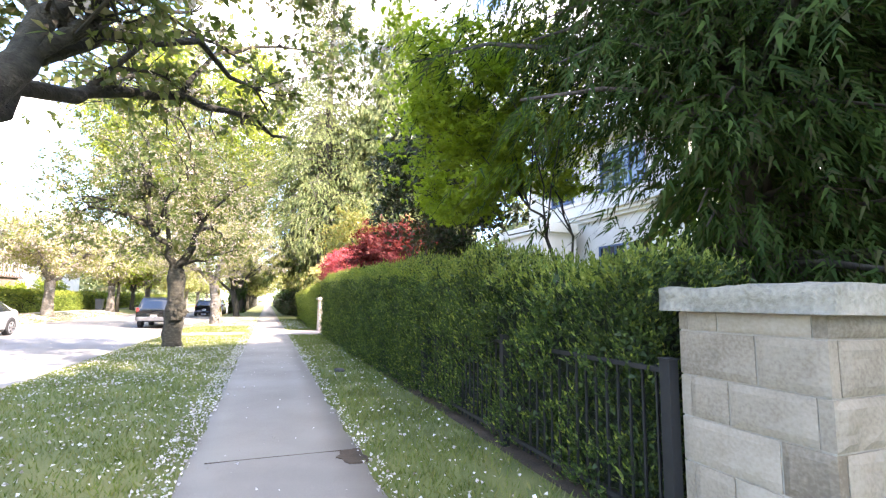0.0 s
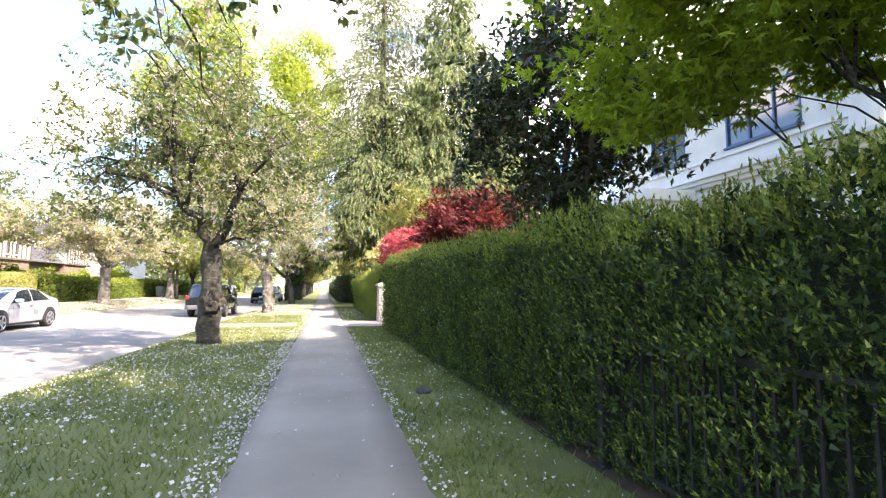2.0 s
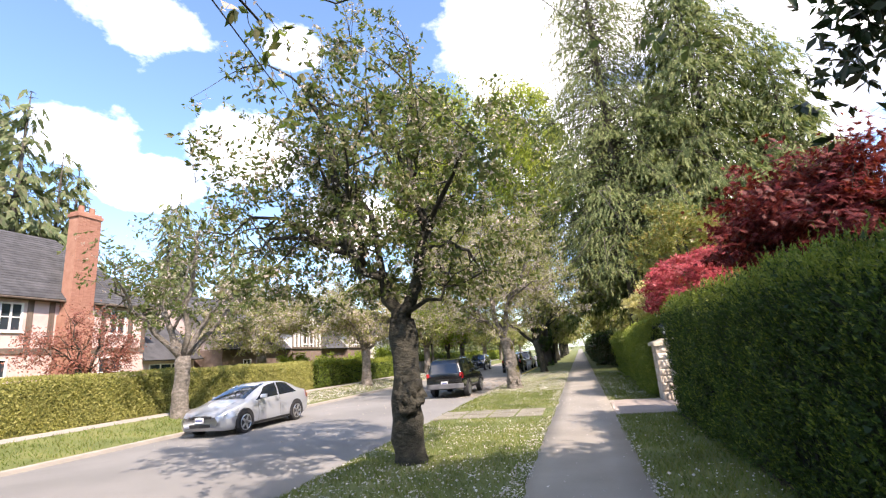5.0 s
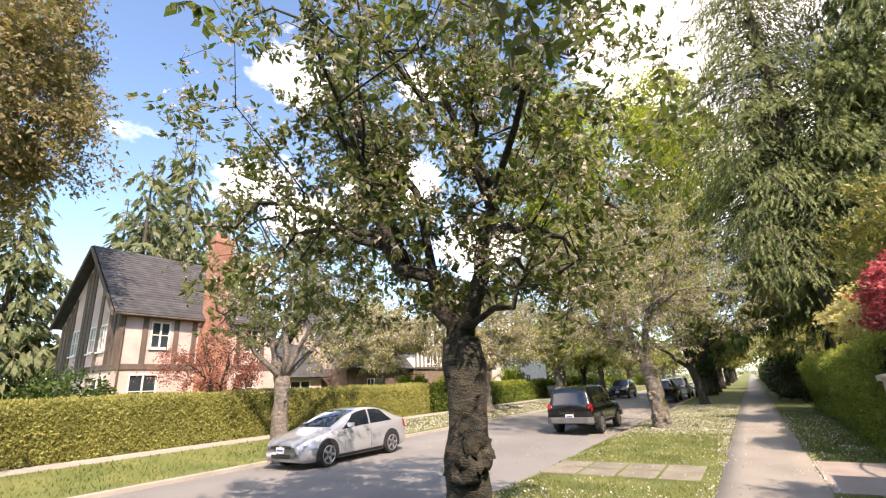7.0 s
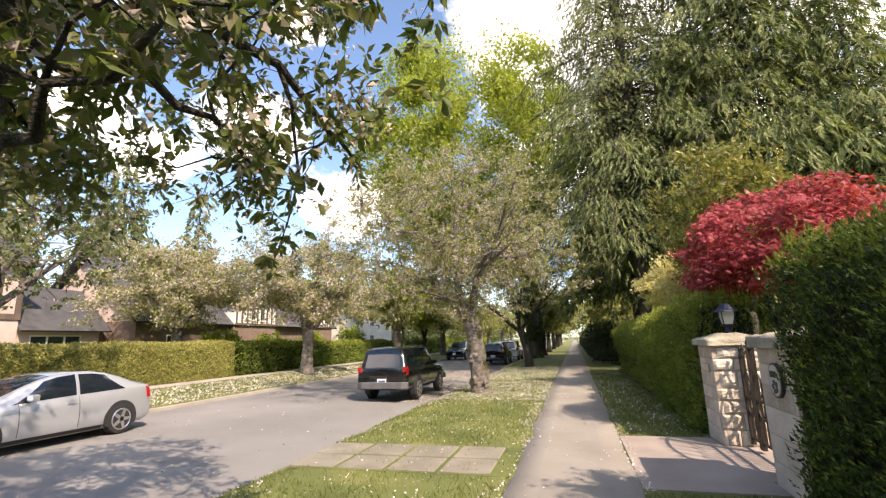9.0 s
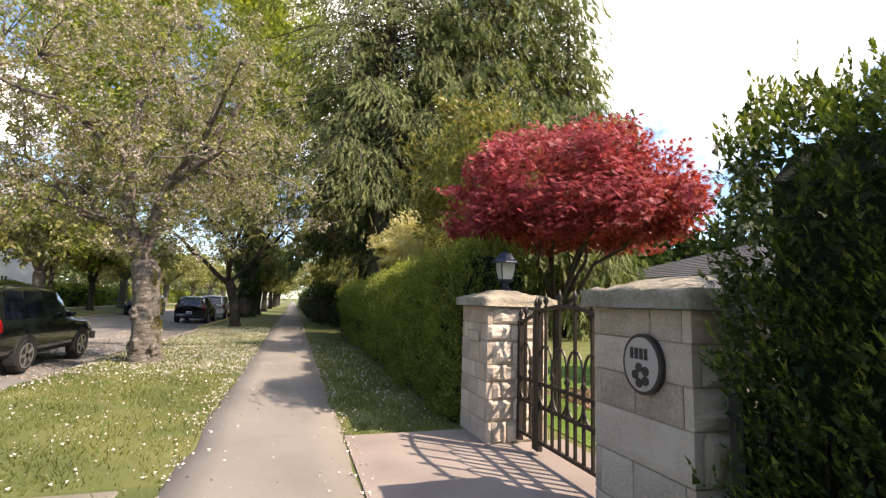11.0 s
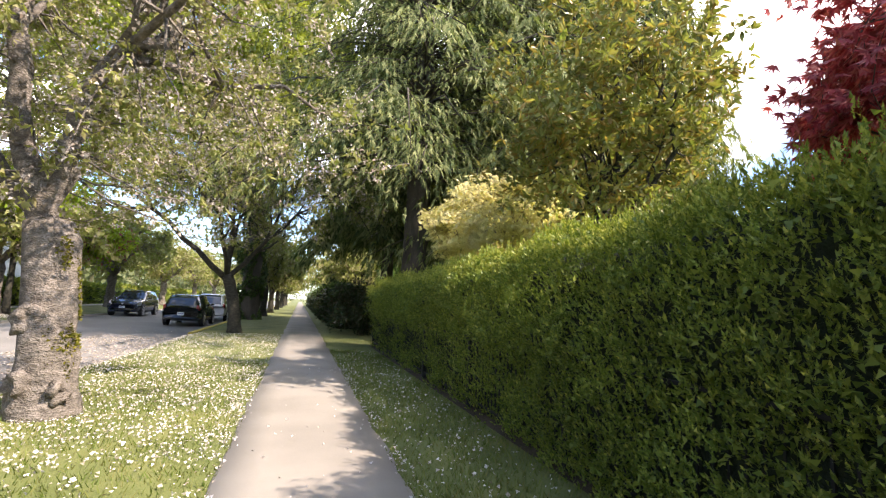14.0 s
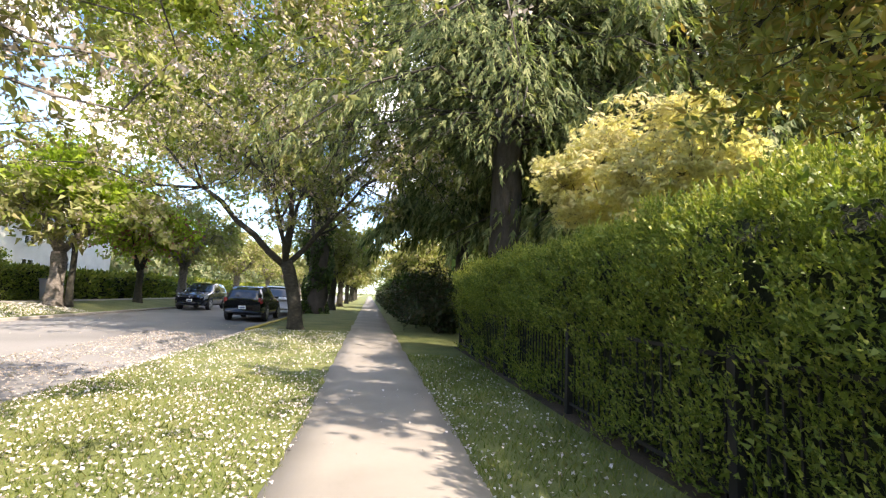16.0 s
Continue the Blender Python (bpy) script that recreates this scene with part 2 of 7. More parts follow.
YELLOW_LEAF = foliage("yellow_maple_leaf", [(0.62, 0.53, 0.27), (0.72, 0.64, 0.38), (0.8, 0.73, 0.5), (0.56, 0.5, 0.25)], 0.65, 0.5, 0.95)
GREEN_MAPLE_LEAF = foliage("green_maple_leaf", [(0.15, 0.23, 0.025), (0.22, 0.3, 0.035), (0.29, 0.36, 0.045), (0.18, 0.25, 0.028)], 0.5, 0.55, 1.2)
MAGNOLIA_LEAF = foliage("magnolia_leaf", [(0.13, 0.15, 0.045), (0.2, 0.21, 0.065), (0.28, 0.275, 0.1), (0.28, 0.18, 0.06), (0.17, 0.21, 0.06)], 0.3, 0.38)
LAUREL_LEAF = foliage("dark_glossy_leaf", [(0.014, 0.03, 0.012), (0.025, 0.045, 0.016), (0.04, 0.05, 0.022), (0.05, 0.035, 0.02)], 0.3, 0.25)
RUST_LEAF = foliage("rust_tinted_leaf", [(0.14, 0.13, 0.06), (0.2, 0.17, 0.09), (0.28, 0.2, 0.1), (0.12, 0.14, 0.05)], 0.6, 0.3, 1.0)
PURPLE_LEAF = foliage("plum_leaf", [(0.2, 0.07, 0.06), (0.3, 0.11, 0.09), (0.36, 0.17, 0.13), (0.16, 0.06, 0.05)], 0.6, 0.3, 0.9)
SHRUB_LEAF = foliage("shrub_leaf", [(0.12, 0.17, 0.02), (0.19, 0.25, 0.03), (0.28, 0.32, 0.05)], 0.55, 0.3)
FIR_LEAF = foliage("fir_needles", [(0.07, 0.095, 0.045), (0.11, 0.14, 0.065), (0.17, 0.19, 0.095), (0.15, 0.145, 0.09)], 0.7, 0.25)
IRON = surface("black_iron", (0.005, 0.0055, 0.006), (0.014, 0.0145, 0.015), 8.0, 0.7, 0.15, 60, depth=0.002)
GATE_IRON = surface("bronze_iron", (0.02, 0.016, 0.014), (0.05, 0.04, 0.034), 8.0, 0.45, 0.15, 60, metal=0.3, depth=0.002)
SANDSTONE = surface("sandstone", (0.34, 0.285, 0.23), (0.64, 0.57, 0.49), 2.4, 0.92, 0.8, 45, spread=0.3, depth=0.016, third=(0.53, 0.46, 0.39))
# darker, warmer sandstone copy: tree shade on the fence-end pillar put into colour
WARM_SHADED_STONE = surface("warm_shaded_sandstone", (0.17, 0.135, 0.095), (0.38, 0.32, 0.25), 2.4, 0.92, 0.6, 50, spread=0.3, depth=0.01, third=(0.29, 0.24, 0.18))
CAPSTONE = surface("cap_stone", (0.16, 0.145, 0.105), (0.42, 0.38, 0.3), 2.4, 0.92, 1.0, 30, depth=0.04)
MORTAR = surface("mortar", (0.3, 0.26, 0.21), (0.42, 0.38, 0.32), 5.0, 0.95, 0.4, 80, depth=0.006)


# ---- builders ----
class Solid:
    """Gathers corners and faces of one mesh."""

    def __init__(self):
        self.v, self.f = [], []

    def add(self, verts, faces):
        k = len(self.v)
        self.v.extend(tuple(p) for p in verts)
        self.f.extend(tuple(i + k for i in face) for face in faces)
        return self

    def box(self, x0, x1, y0, y1, z0, z1):
        return self.add([(x0, y0, z0), (x1, y0, z0), (x1, y1, z0), (x0, y1, z0), (x0, y0, z1), (x1, y0, z1), (x1, y1, z1), (x0, y1, z1)],
                        [(0, 3, 2, 1), (4, 5, 6, 7), (0, 1, 5, 4), (1, 2, 6, 5), (2, 3, 7, 6), (3, 0, 4, 7)])

    def prism(self, outline, axis, a, b):
        """A flat outline of (u, v) pushed from a to b along an axis; u, v are the other two axes in order."""
        n = len(outline)
        put = {"x": lambda u, v, w: (w, u, v), "y": lambda u, v, w: (u, w, v), "z": lambda u, v, w: (u, v, w)}[axis]
        return self.add([put(u, v, a) for u, v in outline] + [put(u, v, b) for u, v in outline],
                        [tuple(range(n)), tuple(range(2 * n - 1, n - 1, -1))] + [(i, i + n, (i + 1) % n + n, (i + 1) % n) for i in range(n)])

    def tube(self, pts, radii, sides=8, wobble=0.0):
        pts = [Vector(p) for p in pts]
        side = Vector((1, 0, 0))
        rings = []
        for i, p in enumerate(pts):
            d = (pts[min(i + 1, len(pts) - 1)] - pts[max(i - 1, 0)])
            d = d.normalized() if d.length > 1e-9 else Vector((0, 0, 1))
            side = side - d * side.dot(d)
            side = side.normalized() if side.length > 1e-4 else d.orthogonal().normalized()
            up = d.cross(side)
            ring = []
            for k in range(sides):
                a = 2 * math.pi * k / sides
                r = radii[i]
                if wobble:
                    q = p + (side * math.cos(a) + up * math.sin(a)) * r
                    r *= 1 + wobble * (noise.noise(q * 2.2) + 0.5 * noise.noise(q * 6.0))
                ring.append(p + (side * math.cos(a) + up * math.sin(a)) * r)
            rings.append(ring)
        n = len(rings)
        faces = [(i * sides + k, i * sides + (k + 1) % sides, (i + 1) * sides + (k + 1) % sides, (i + 1) * sides + k) for i in range(n - 1) for k in range(sides)]
        faces += [tuple(range(sides - 1, -1, -1)), tuple((n - 1) * sides + k for k in range(sides))]
        return self.add([p for r in rings for p in r], faces)

    def mesh(self, name, smooth=False, bevel=0.0, segments=2):
        me = bpy.data.meshes.new(name)
        me.from_pydata([tuple(p) for p in self.v], [], self.f)
        if bevel:
            bm = bmesh.new()
            bm.from_mesh(me)
            bmesh.ops.recalc_face_normals(bm, faces=bm.faces)
            bmesh.ops.bevel(bm, geom=[e for e in bm.edges if len(e.link_faces) == 2 and e.calc_face_angle(0) > 0.5], offset=bevel, segments=segments, affect="EDGES", profile=0.6)
            bm.to_mesh(me)
            bm.free()
        if smooth:
            me.polygons.foreach_set("use_smooth", [True] * len(me.polygons))
        me.update()
        return me


def thing(name, label, category, group="", kind="", at=(0, 0, 0)):
    ob = new(name)
    ob.location = at
    return tagged(ob, label, category, group, kind)


def part(name, shape, material, parent=None, label="", smooth=False, bevel=0.0, at=None, segments=2):
    """One mesh object, under a thing or a part, or on its own."""
    me = shape.mesh(name, smooth, bevel, segments) if isinstance(shape, Solid) else shape
    if not me.materials:
        me.materials.append(material)
    ob = new(name, me)
    ob.parent = parent
    if at is not None:
        ob.location = at
    if label:
        ob["label"] = label
    return ob


def unit(v):
    return v / np.maximum(np.linalg.norm(v, axis=1, keepdims=True), 1e-9)


def leaf_mesh(name, P, D, length, width, rng, fold=0.3, vary=0.45, simple=False, plane=None):
    """Folded kite leaves, or plain pointed ones: base points P, leaf directions D."""
    n = len(P)
    D = unit(D)
    S = unit(np.cross(D, rng.normal(size=(n, 3)) if plane is None else plane))
    N = np.cross(S, D)
    k = (1 + vary * (rng.random((n, 1)) * 2 - 1))
    L, W = length * k, width * k * 0.5
    if simple:
        V = np.stack([P - S * W, P + S * W, P + D * L], 1)
        F, m, per = np.arange(3 * n), n, 3
    else:
        V, m, per = np.empty((n, 4, 3)), 2 * n, 4
        F = (np.arange(n)[:, None] * 4 + np.array([0, 1, 2, 0, 2, 3])).ravel()
        V[:, 0], V[:, 2] = P, P + D * L
        V[:, 1] = P + D * L * 0.45 + S * W + N * W * fold
        V[:, 3] = P + D * L * 0.45 - S * W + N * W * fold
    me = bpy.data.meshes.new(name)
    me.vertices.add(per * n)
    me.vertices.foreach_set("co", V.ravel())
    me.loops.add(3 * m)
    me.loops.foreach_set("vertex_index", F.astype(np.int32))
    me.polygons.add(m)
    me.polygons.foreach_set("loop_start", np.arange(0, 3 * m, 3, dtype=np.int32))
    me.update(calc_edges=True)
    return me


def whorls(P, D, k, rng, reach=0.02, ahead=0.35, hang=0.45):
    """k leaves spread round every tip."""
    P, A = np.repeat(P, k, 0), np.repeat(unit(D), k, 0)
    R = rng.normal(size=A.shape)
    R = unit(R - A * (R * A).sum(1, keepdims=True))
    return P + R * reach * rng.random((len(P), 1)), unit(A * ahead + R * 0.8 + rng.normal(size=A.shape) * 0.2 + np.array((0, 0, -hang)))


def palms(P, D, rng, fingers=5, spread=62.0):
    """Fingers of hand-shaped leaves: fanned in the plane of each leaf, the middle one first. Returns places, ways and the leaf's plane."""
    D = unit(D)
    S = unit(np.cross(D, rng.normal(size=D.shape) * 0.6 + np.array((0, 0, 1.0))))
    N = np.cross(S, D)
    ways = [D * math.cos(a) + S * math.sin(a) for a in (math.radians(spread + 8 * (fingers - 5)) * (2 * i / (fingers - 1) - 1) for i in range(fingers))]
    return np.repeat(P, fingers, 0), np.stack(ways, 1).reshape(-1, 3), np.repeat(N, fingers, 0)


def fronds(P, D, length, rng, blades=6):
    """Flat feathery sprays: blades to both sides of a drooping rib."""
    n = len(P)
    D = unit(D)
    S = unit(np.cross(D, rng.normal(size=(n, 3)) * 0.5 + np.array((0, 0, 1.0))))
    N = np.cross(S, D)
    L = length * (0.7 + 0.6 * rng.random((n, 1)))
    at, way = [], []
    for j in range(blades):
        u = j / (blades - 1) if blades > 1 else 1
        sg = 1 if j % 2 else -1
        at.append(P + D * L * 0.62 * u - np.array((0, 0, 1.0)) * L * 0.12 * u * u)
        way.append(D * (0.75 + 0.5 * u) + S * sg * (0.75 - 0.5 * u) + rng.normal(size=(n, 3)) * 0.12 - np.array((0, 0, 0.25)))
    return np.stack(at, 1).reshape(-1, 3), np.stack(way, 1).reshape(-1, 3), np.repeat(N, blades, 0)


def bent(a, b, rng, steps=5, sag=0.0, wander=0.08):
    """A crooked line from a to b."""
    a, b = np.array(a, float), np.array(b, float)
    ln = np.linalg.norm(b - a)
    out = []
    off = rng.normal(size=3) * wander * ln
    for i in range(steps + 1):
        t = i / steps
        p = a + (b - a) * t + off * math.sin(math.pi * t) + rng.normal(size=3) * wander * 0.25 * ln * (0 < i < steps)
        p[2] += sag * ln * math.sin(math.pi * t)
        out.append(p)
    return out


def skeleton(rng, fork, limbs, twigs, centre, radius, limb_r, shell=0.55, floor_z=None, droop=0.0, lumpy=1.0):
    """Limbs from the fork to given ends, then twigs from the nearest limb out to the crown. Returns tubes and twig lines."""
    tubes, nodes, rads = [], [], []
    for end, r in limbs:
        if isinstance(end, list):
            way = ([np.array(fork)] if end[0] else []) + [np.array(p, float) for p in end if p]
            line = []
            for a, b in zip(way, way[1:]):
                line += [a + (b - a) * t + rng.normal(size=3) * 0.07 * (t > 0) for t in (0.0, 0.33, 0.67)]
            line.append(way[-1])
            end = end[-1]
        else:
            line = bent(fork, end, rng, 8, 0.12, 0.07)
        m = len(line) - 1
        rr = [r * (1 - 0.8 * i / m) for i in range(m + 1)]
        tubes.append((line, rr, 9))
        nodes += line[2:]
        rads += rr[2:]
        for _ in range(5):
            i = int(rng.integers(max(1, m // 3), m))
            p = line[i]
            q = np.array(end) + rng.normal(size=3) * np.array(radius) * 0.3
            q = p + (q - p) * rng.uniform(0.5, 1.0)
            sub = bent(p, q, rng, 5, 0.1, 0.12)
            sr = [rr[i] * 0.6 * (1 - 0.8 * k / 5) for k in range(6)]
            tubes.append((sub, sr, 6))
            nodes += sub[1:]
            rads += sr[1:]
    nodes, rads = np.array(nodes), np.array(rads)
    lines = []
    for pts, rr, sides in list(tubes):
        tail = np.array(pts)[len(pts) // 2:]
        u = np.linspace(0, len(tail) - 1, 5)
        lines += [np.stack([np.interp(u, range(len(tail)), tail[:, c]) for c in range(3)], 1)] * (2 if sides == 9 else 1)
    for _ in range(twigs):
        d = rng.normal(size=3)
        d /= np.linalg.norm(d)
        bulge = 1 - 0.16 * lumpy + lumpy * 0.6 * noise.noise(Vector(d * 1.7) + Vector(centre)) + lumpy * 0.4 * noise.noise(Vector(d * 4.0) + Vector(centre))
        q = np.array(centre) + d * np.array(radius) * (shell + (1 - shell) * rng.random() ** 0.7) * bulge
        if floor_z is not None and q[2] < floor_z:
            q[2] = floor_z + rng.random() * 0.6
        i = int(np.argmin(np.linalg.norm(nodes - q, axis=1) + rng.random(len(nodes)) * 0.3))
        line = bent(nodes[i], q, rng, 4, -droop, 0.1)
        r = min(0.02, max(rads[i] * 0.6, 0.006))
        tubes.append((line, [r * (1 - 0.75 * k / 4) for k in range(5)], 4))
        lines.append(np.array(line))
    return tubes, lines


def along(lines, count, rng, sigma, start=0.25, tufts=0, flat=1.0):
    """Points and directions strewn round twig lines."""
    k = rng.integers(0, len(lines), count)
    t = start + (1 - start) * rng.random(count)
    if tufts:
        t = np.clip(start + (1 - start) * np.ceil(rng.random(count) * tufts) / tufts - np.abs(rng.normal(size=count)) * 0.05, 0, 0.9999)
    L = np.array(lines)
    s = L.shape[1] - 1
    i = np.minimum((t * s).astype(int), s - 1)
    f = (t * s - i)[:, None]
    a, b = L[k, i], L[k, i + 1]
    return a + (b - a) * f + rng.normal(size=(count, 3)) * sigma * np.array((1, 1, flat)), unit(b - a)


def tree(name, label, category, base, fork_z, trunk_r, limbs, centre, radius, twigs, leaf_sets, seed, bark=BARK, shell=0.55, lean=(0, 0), floor_z=None,
         droop=0.0, group="", wobble=0.25, flare=1.5, limb_r=0.5, tufts=0, gaps=None, simple=False, whorl=0, fingers=0, flat=1.0, lumpy=1.0):
    """A tapered trunk with limbs and a crown. leaf_sets: rows of part name, material, count, length, width, scatter, droop. Places are from the base."""
    rng = np.random.default_rng(seed)
    top = thing(name, label, category, group, at=base)
    fork = np.array((lean[0], lean[1], fork_z))
    s = Solid()
    line = [np.array((lean[0] * t * t, lean[1] * t * t, fork_z * t - 0.08 * (t == 0))) for t in (0, 0.06, 0.15, 0.28, 0.42, 0.57, 0.72, 0.87, 1.0)]
    rr = [trunk_r * k for k in (flare, flare * 0.86, 1.12, 1.02, 0.97, 0.93, 0.93, 1.02, 0.85)]
    s.tube(line, rr, 18, wobble)
    tubes, lines = skeleton(rng, fork - np.array((0, 0, 0.15)), [(e, trunk_r * r) for e, r in limbs], twigs, centre, radius, limb_r, shell, floor_z, droop, lumpy)
    part("trunk", s, bark, top, smooth=True)
    if gaps:
        lines = [q for q in lines if not gaps(q[-1])]
        tubes = [q for q in tubes if q[2] == 9 or not gaps(q[0][-1])]
        for pts, radii, sides in tubes:
            while len(pts) > 5 and gaps(pts[-1]):
                pts.pop()
                radii.pop()
    twig = Solid()
    limb = None
    for pts, radii, sides in tubes:
        if sides == 9:
            if limb:
                part("limb", limb, bark, top, smooth=True)
            limb = Solid()
        (twig if sides == 4 else limb).tube(pts, radii, max(3, sides - 1))
    part("limb", limb, bark, top, smooth=True)
    tagged(part("twigwork", twig, bark, top, smooth=True), kind="stuff")
    for pname, material, count, ln, wd, sigma, hang in leaf_sets:
        k, plane = (whorl or 1) if pname == "leaves" else (5 if whorl else 1), None
        P, D = along(lines, count // k, rng, sigma, tufts=tufts, flat=flat)
        if whorl and pname == "leaves":
            P, D = whorls(P, D, k, rng, ln * 0.2, 0.35, hang)
        else:
            P = np.repeat(P, k, 0) + (rng.normal(size=(len(P) * k, 3)) * 0.035 if k > 1 else 0)
            D = np.repeat(D, k, 0) * 0.6 + rng.normal(size=P.shape) * (0.45 if fingers else 0.7) + np.array((0, 0, -hang))
        if fingers:
            out = unit(P - np.array(centre)) * np.array((1, 1, 0.3))
            P, D, plane = palms(P, D * 0.5 + out * 0.6, rng, fingers)
        tagged(part(pname, leaf_mesh(pname, P, D, ln, wd, rng, vary=0.25 if fingers else 0.45, simple=simple or pname == "blossom", plane=plane), material, top), kind="stuff")
    return top


def conifer(name, label, base, height, radius, count, material, seed, bark=BARK_DARK, low=0.06, droop=0.45, ln=0.55, wd=0.16, trunk_r=0.4, whorls=34, per=7, sigma=0.16, power=0.75, bare=None, simple=False, frond=0.0):
    """A trunk with whorls of drooping boughs, hung with flat sprays."""
    rng = np.random.default_rng(seed)
    top = thing(name, label, "tree", at=base)
    s = Solid()
    s.tube([(0, 0, -0.1), (0, 0, height * 0.05), (0.1, 0, height * 0.5), (0, 0, height * 0.98)], [trunk_r * 1.3, trunk_r, trunk_r * 0.6, 0.03], 12, 0.15)
    part("trunk", s, bark, top, smooth=True)
    b, lines = Solid(), []
    for i in range(whorls):
        t = low + (1 - low) * (i + rng.random()) / whorls
        reach = radius * min(1.0, (1 - t) * 1.15) ** power * rng.uniform(0.8, 1.1) + 0.25
        for k in range(per):
            a = 2 * math.pi * (k + rng.random()) / per
            rr = reach * rng.uniform(0.5, 1.1) * (1 + 0.5 * noise.noise(Vector((math.cos(a) * 1.3, math.sin(a) * 1.3, t * 7 + seed))))
            p0 = np.array((0, 0, height * t))
            pts = [p0 + np.array((math.cos(a) * rr * u, math.sin(a) * rr * u, rr * (0.12 * math.sin(u * 2.2) - droop * u * u))) + rng.normal(size=3) * 0.04 * rr * u for u in (0, 0.25, 0.5, 0.75, 1.0)]
            if bare and bare(pts[-1]):
                continue
            b.tube(pts, [0.05 * (1 - 0.8 * u) * (0.4 + rr / radius) for u in (0, 0.25, 0.5, 0.75, 1.0)], 3)
            lines.append(np.array(pts))
    tagged(part("boughwork", b, bark, top, smooth=True), kind="stuff")
    wts = np.array([np.linalg.norm(q[-1] - q[0]) for q in lines]) ** 1.5
    pick = rng.choice(len(lines), count, p=wts / wts.sum())
    t = 0.2 + 0.8 * rng.random(count) ** 0.8
    L = np.array(lines)
    j = np.minimum((t * 4).astype(int), 3)
    f = (t * 4 - j)[:, None]
    A, B = L[pick, j], L[pick, j + 1]
    d = unit(B - A)
    side = np.cross(d, np.array((0, 0, 1.0))) * rng.choice((-1, 1), (count, 1))
    spread = np.abs(rng.normal(size=(count, 1))) * sigma * 2.2
    P = A + (B - A) * f + side * spread + rng.normal(size=(count, 3)) * sigma * 0.5 - np.array((0, 0, 1.0)) * spread * 0.5
    D = d * 0.5 + side * 0.6 + np.array((0, 0, -0.75)) + rng.normal(size=d.shape) * 0.25
    plane = None
    if frond:
        keep = rng.random(count) < 1 / 6
        P, D, plane = fronds(P[keep], d[keep] * 0.55 + side[keep] * 0.5 + np.array((0, 0, -0.6)) + rng.normal(size=d[keep].shape) * 0.2, frond, rng)
    tagged(part("sprays", leaf_mesh("sprays", P, D, ln, wd, rng, 0.15, simple=simple, plane=plane), material, top), kind="stuff")
    return top


def slab_leaves(rng, n, x0, x1, y0, y1, z0, z1_of, face="west", rounding=0.25):
    """Points and normals over the seen sides of a clipped hedge: two long sides, both ends and top."""
    y = rng.uniform(y0, y1, n)
    h = z1_of(y)
    w = x1 - x0
    run = np.concatenate([h[:, None] - z0, np.full((n, 1), w), h[:, None] - z0], 1)
    u = rng.random(n) * run.sum(1)
    P, N = np.empty((n, 3)), np.zeros((n, 3))
    P[:, 1] = y
    a, t = u < run[:, 0], (u >= run[:, 0]) & (u < run[:, 0] + w)
    c = ~(a | t)
    P[a, 0], P[a, 2], N[a, 0] = x0, z0 + u[a], -1
    P[t, 0], P[t, 2], N[t, 2] = x0 + (u - run[:, 0])[t], h[t], 1
    P[c, 0], P[c, 2], N[c, 0] = x1, z0 + (u - run[:, 0] - w)[c], 1
    # round the upper edges
    for side, sg in ((x0, 1), (x1, -1)):
        near = np.abs(P[:, 0] - side)
        down = h - P[:, 2]
        m = (near + down < rounding)
        P[m, 0] += sg * (rounding - near - down)[m] * 0.35
        P[m, 2] -= (rounding - near - down)[m] * 0.35
        N[m] += np.array((-sg * 0.6, 0, 0.6))
    return P, unit(N + 1e-6)


def burl(parent, at, r, face, bark, seed):
    """A lumpy healed-over knot with a hollow, half sunk in a trunk towards face."""
    f = Vector(face).normalized()
    u = f.cross(Vector((0, 0, 1))).normalized()
    w = u.cross(f)
    s = Solid()
    rings, sides = 9, 16
    for i in range(rings):
        a = math.pi * 0.62 * i / (rings - 1)
        for k in range(sides):
            b = 2 * math.pi * k / sides
            d = f * math.cos(a) + (u * math.cos(b) + w * math.sin(b) * 1.2) * math.sin(a)
            q = Vector(at) + d * r
            lump = 1 + 0.55 * noise.noise(q * 9.0 + Vector((seed, 0, 0))) + 0.3 * noise.noise(q * 22.0) - 0.75 * math.exp(-(a / 0.42) ** 2)
            lump *= 1 - 0.5 * (i / (rings - 1)) ** 3
            s.v.append(tuple(Vector(at) + d * r * lump - f * r * 0.45))
        if i:
            s.f += [((i - 1) * sides + k, i * sides + k, i * sides + (k + 1) % sides, (i - 1) * sides + (k + 1) % sides) for k in range(sides)]
    return part("burl", s, bark, parent, "gnarled hollow burl", smooth=True)


# ---- ground, road, path ----
def land(x, y):
    """Height of the ground."""
    if x > -4.5:
        return -0.14 * min(1.0, max(0.0, (-3.9 - x) / 0.6))
    if x > -12.2:
        return -0.4
    if x > -14.6:
        return 0.02 + 0.36 * (-12.2 - x) / 2.4
    return 0.38


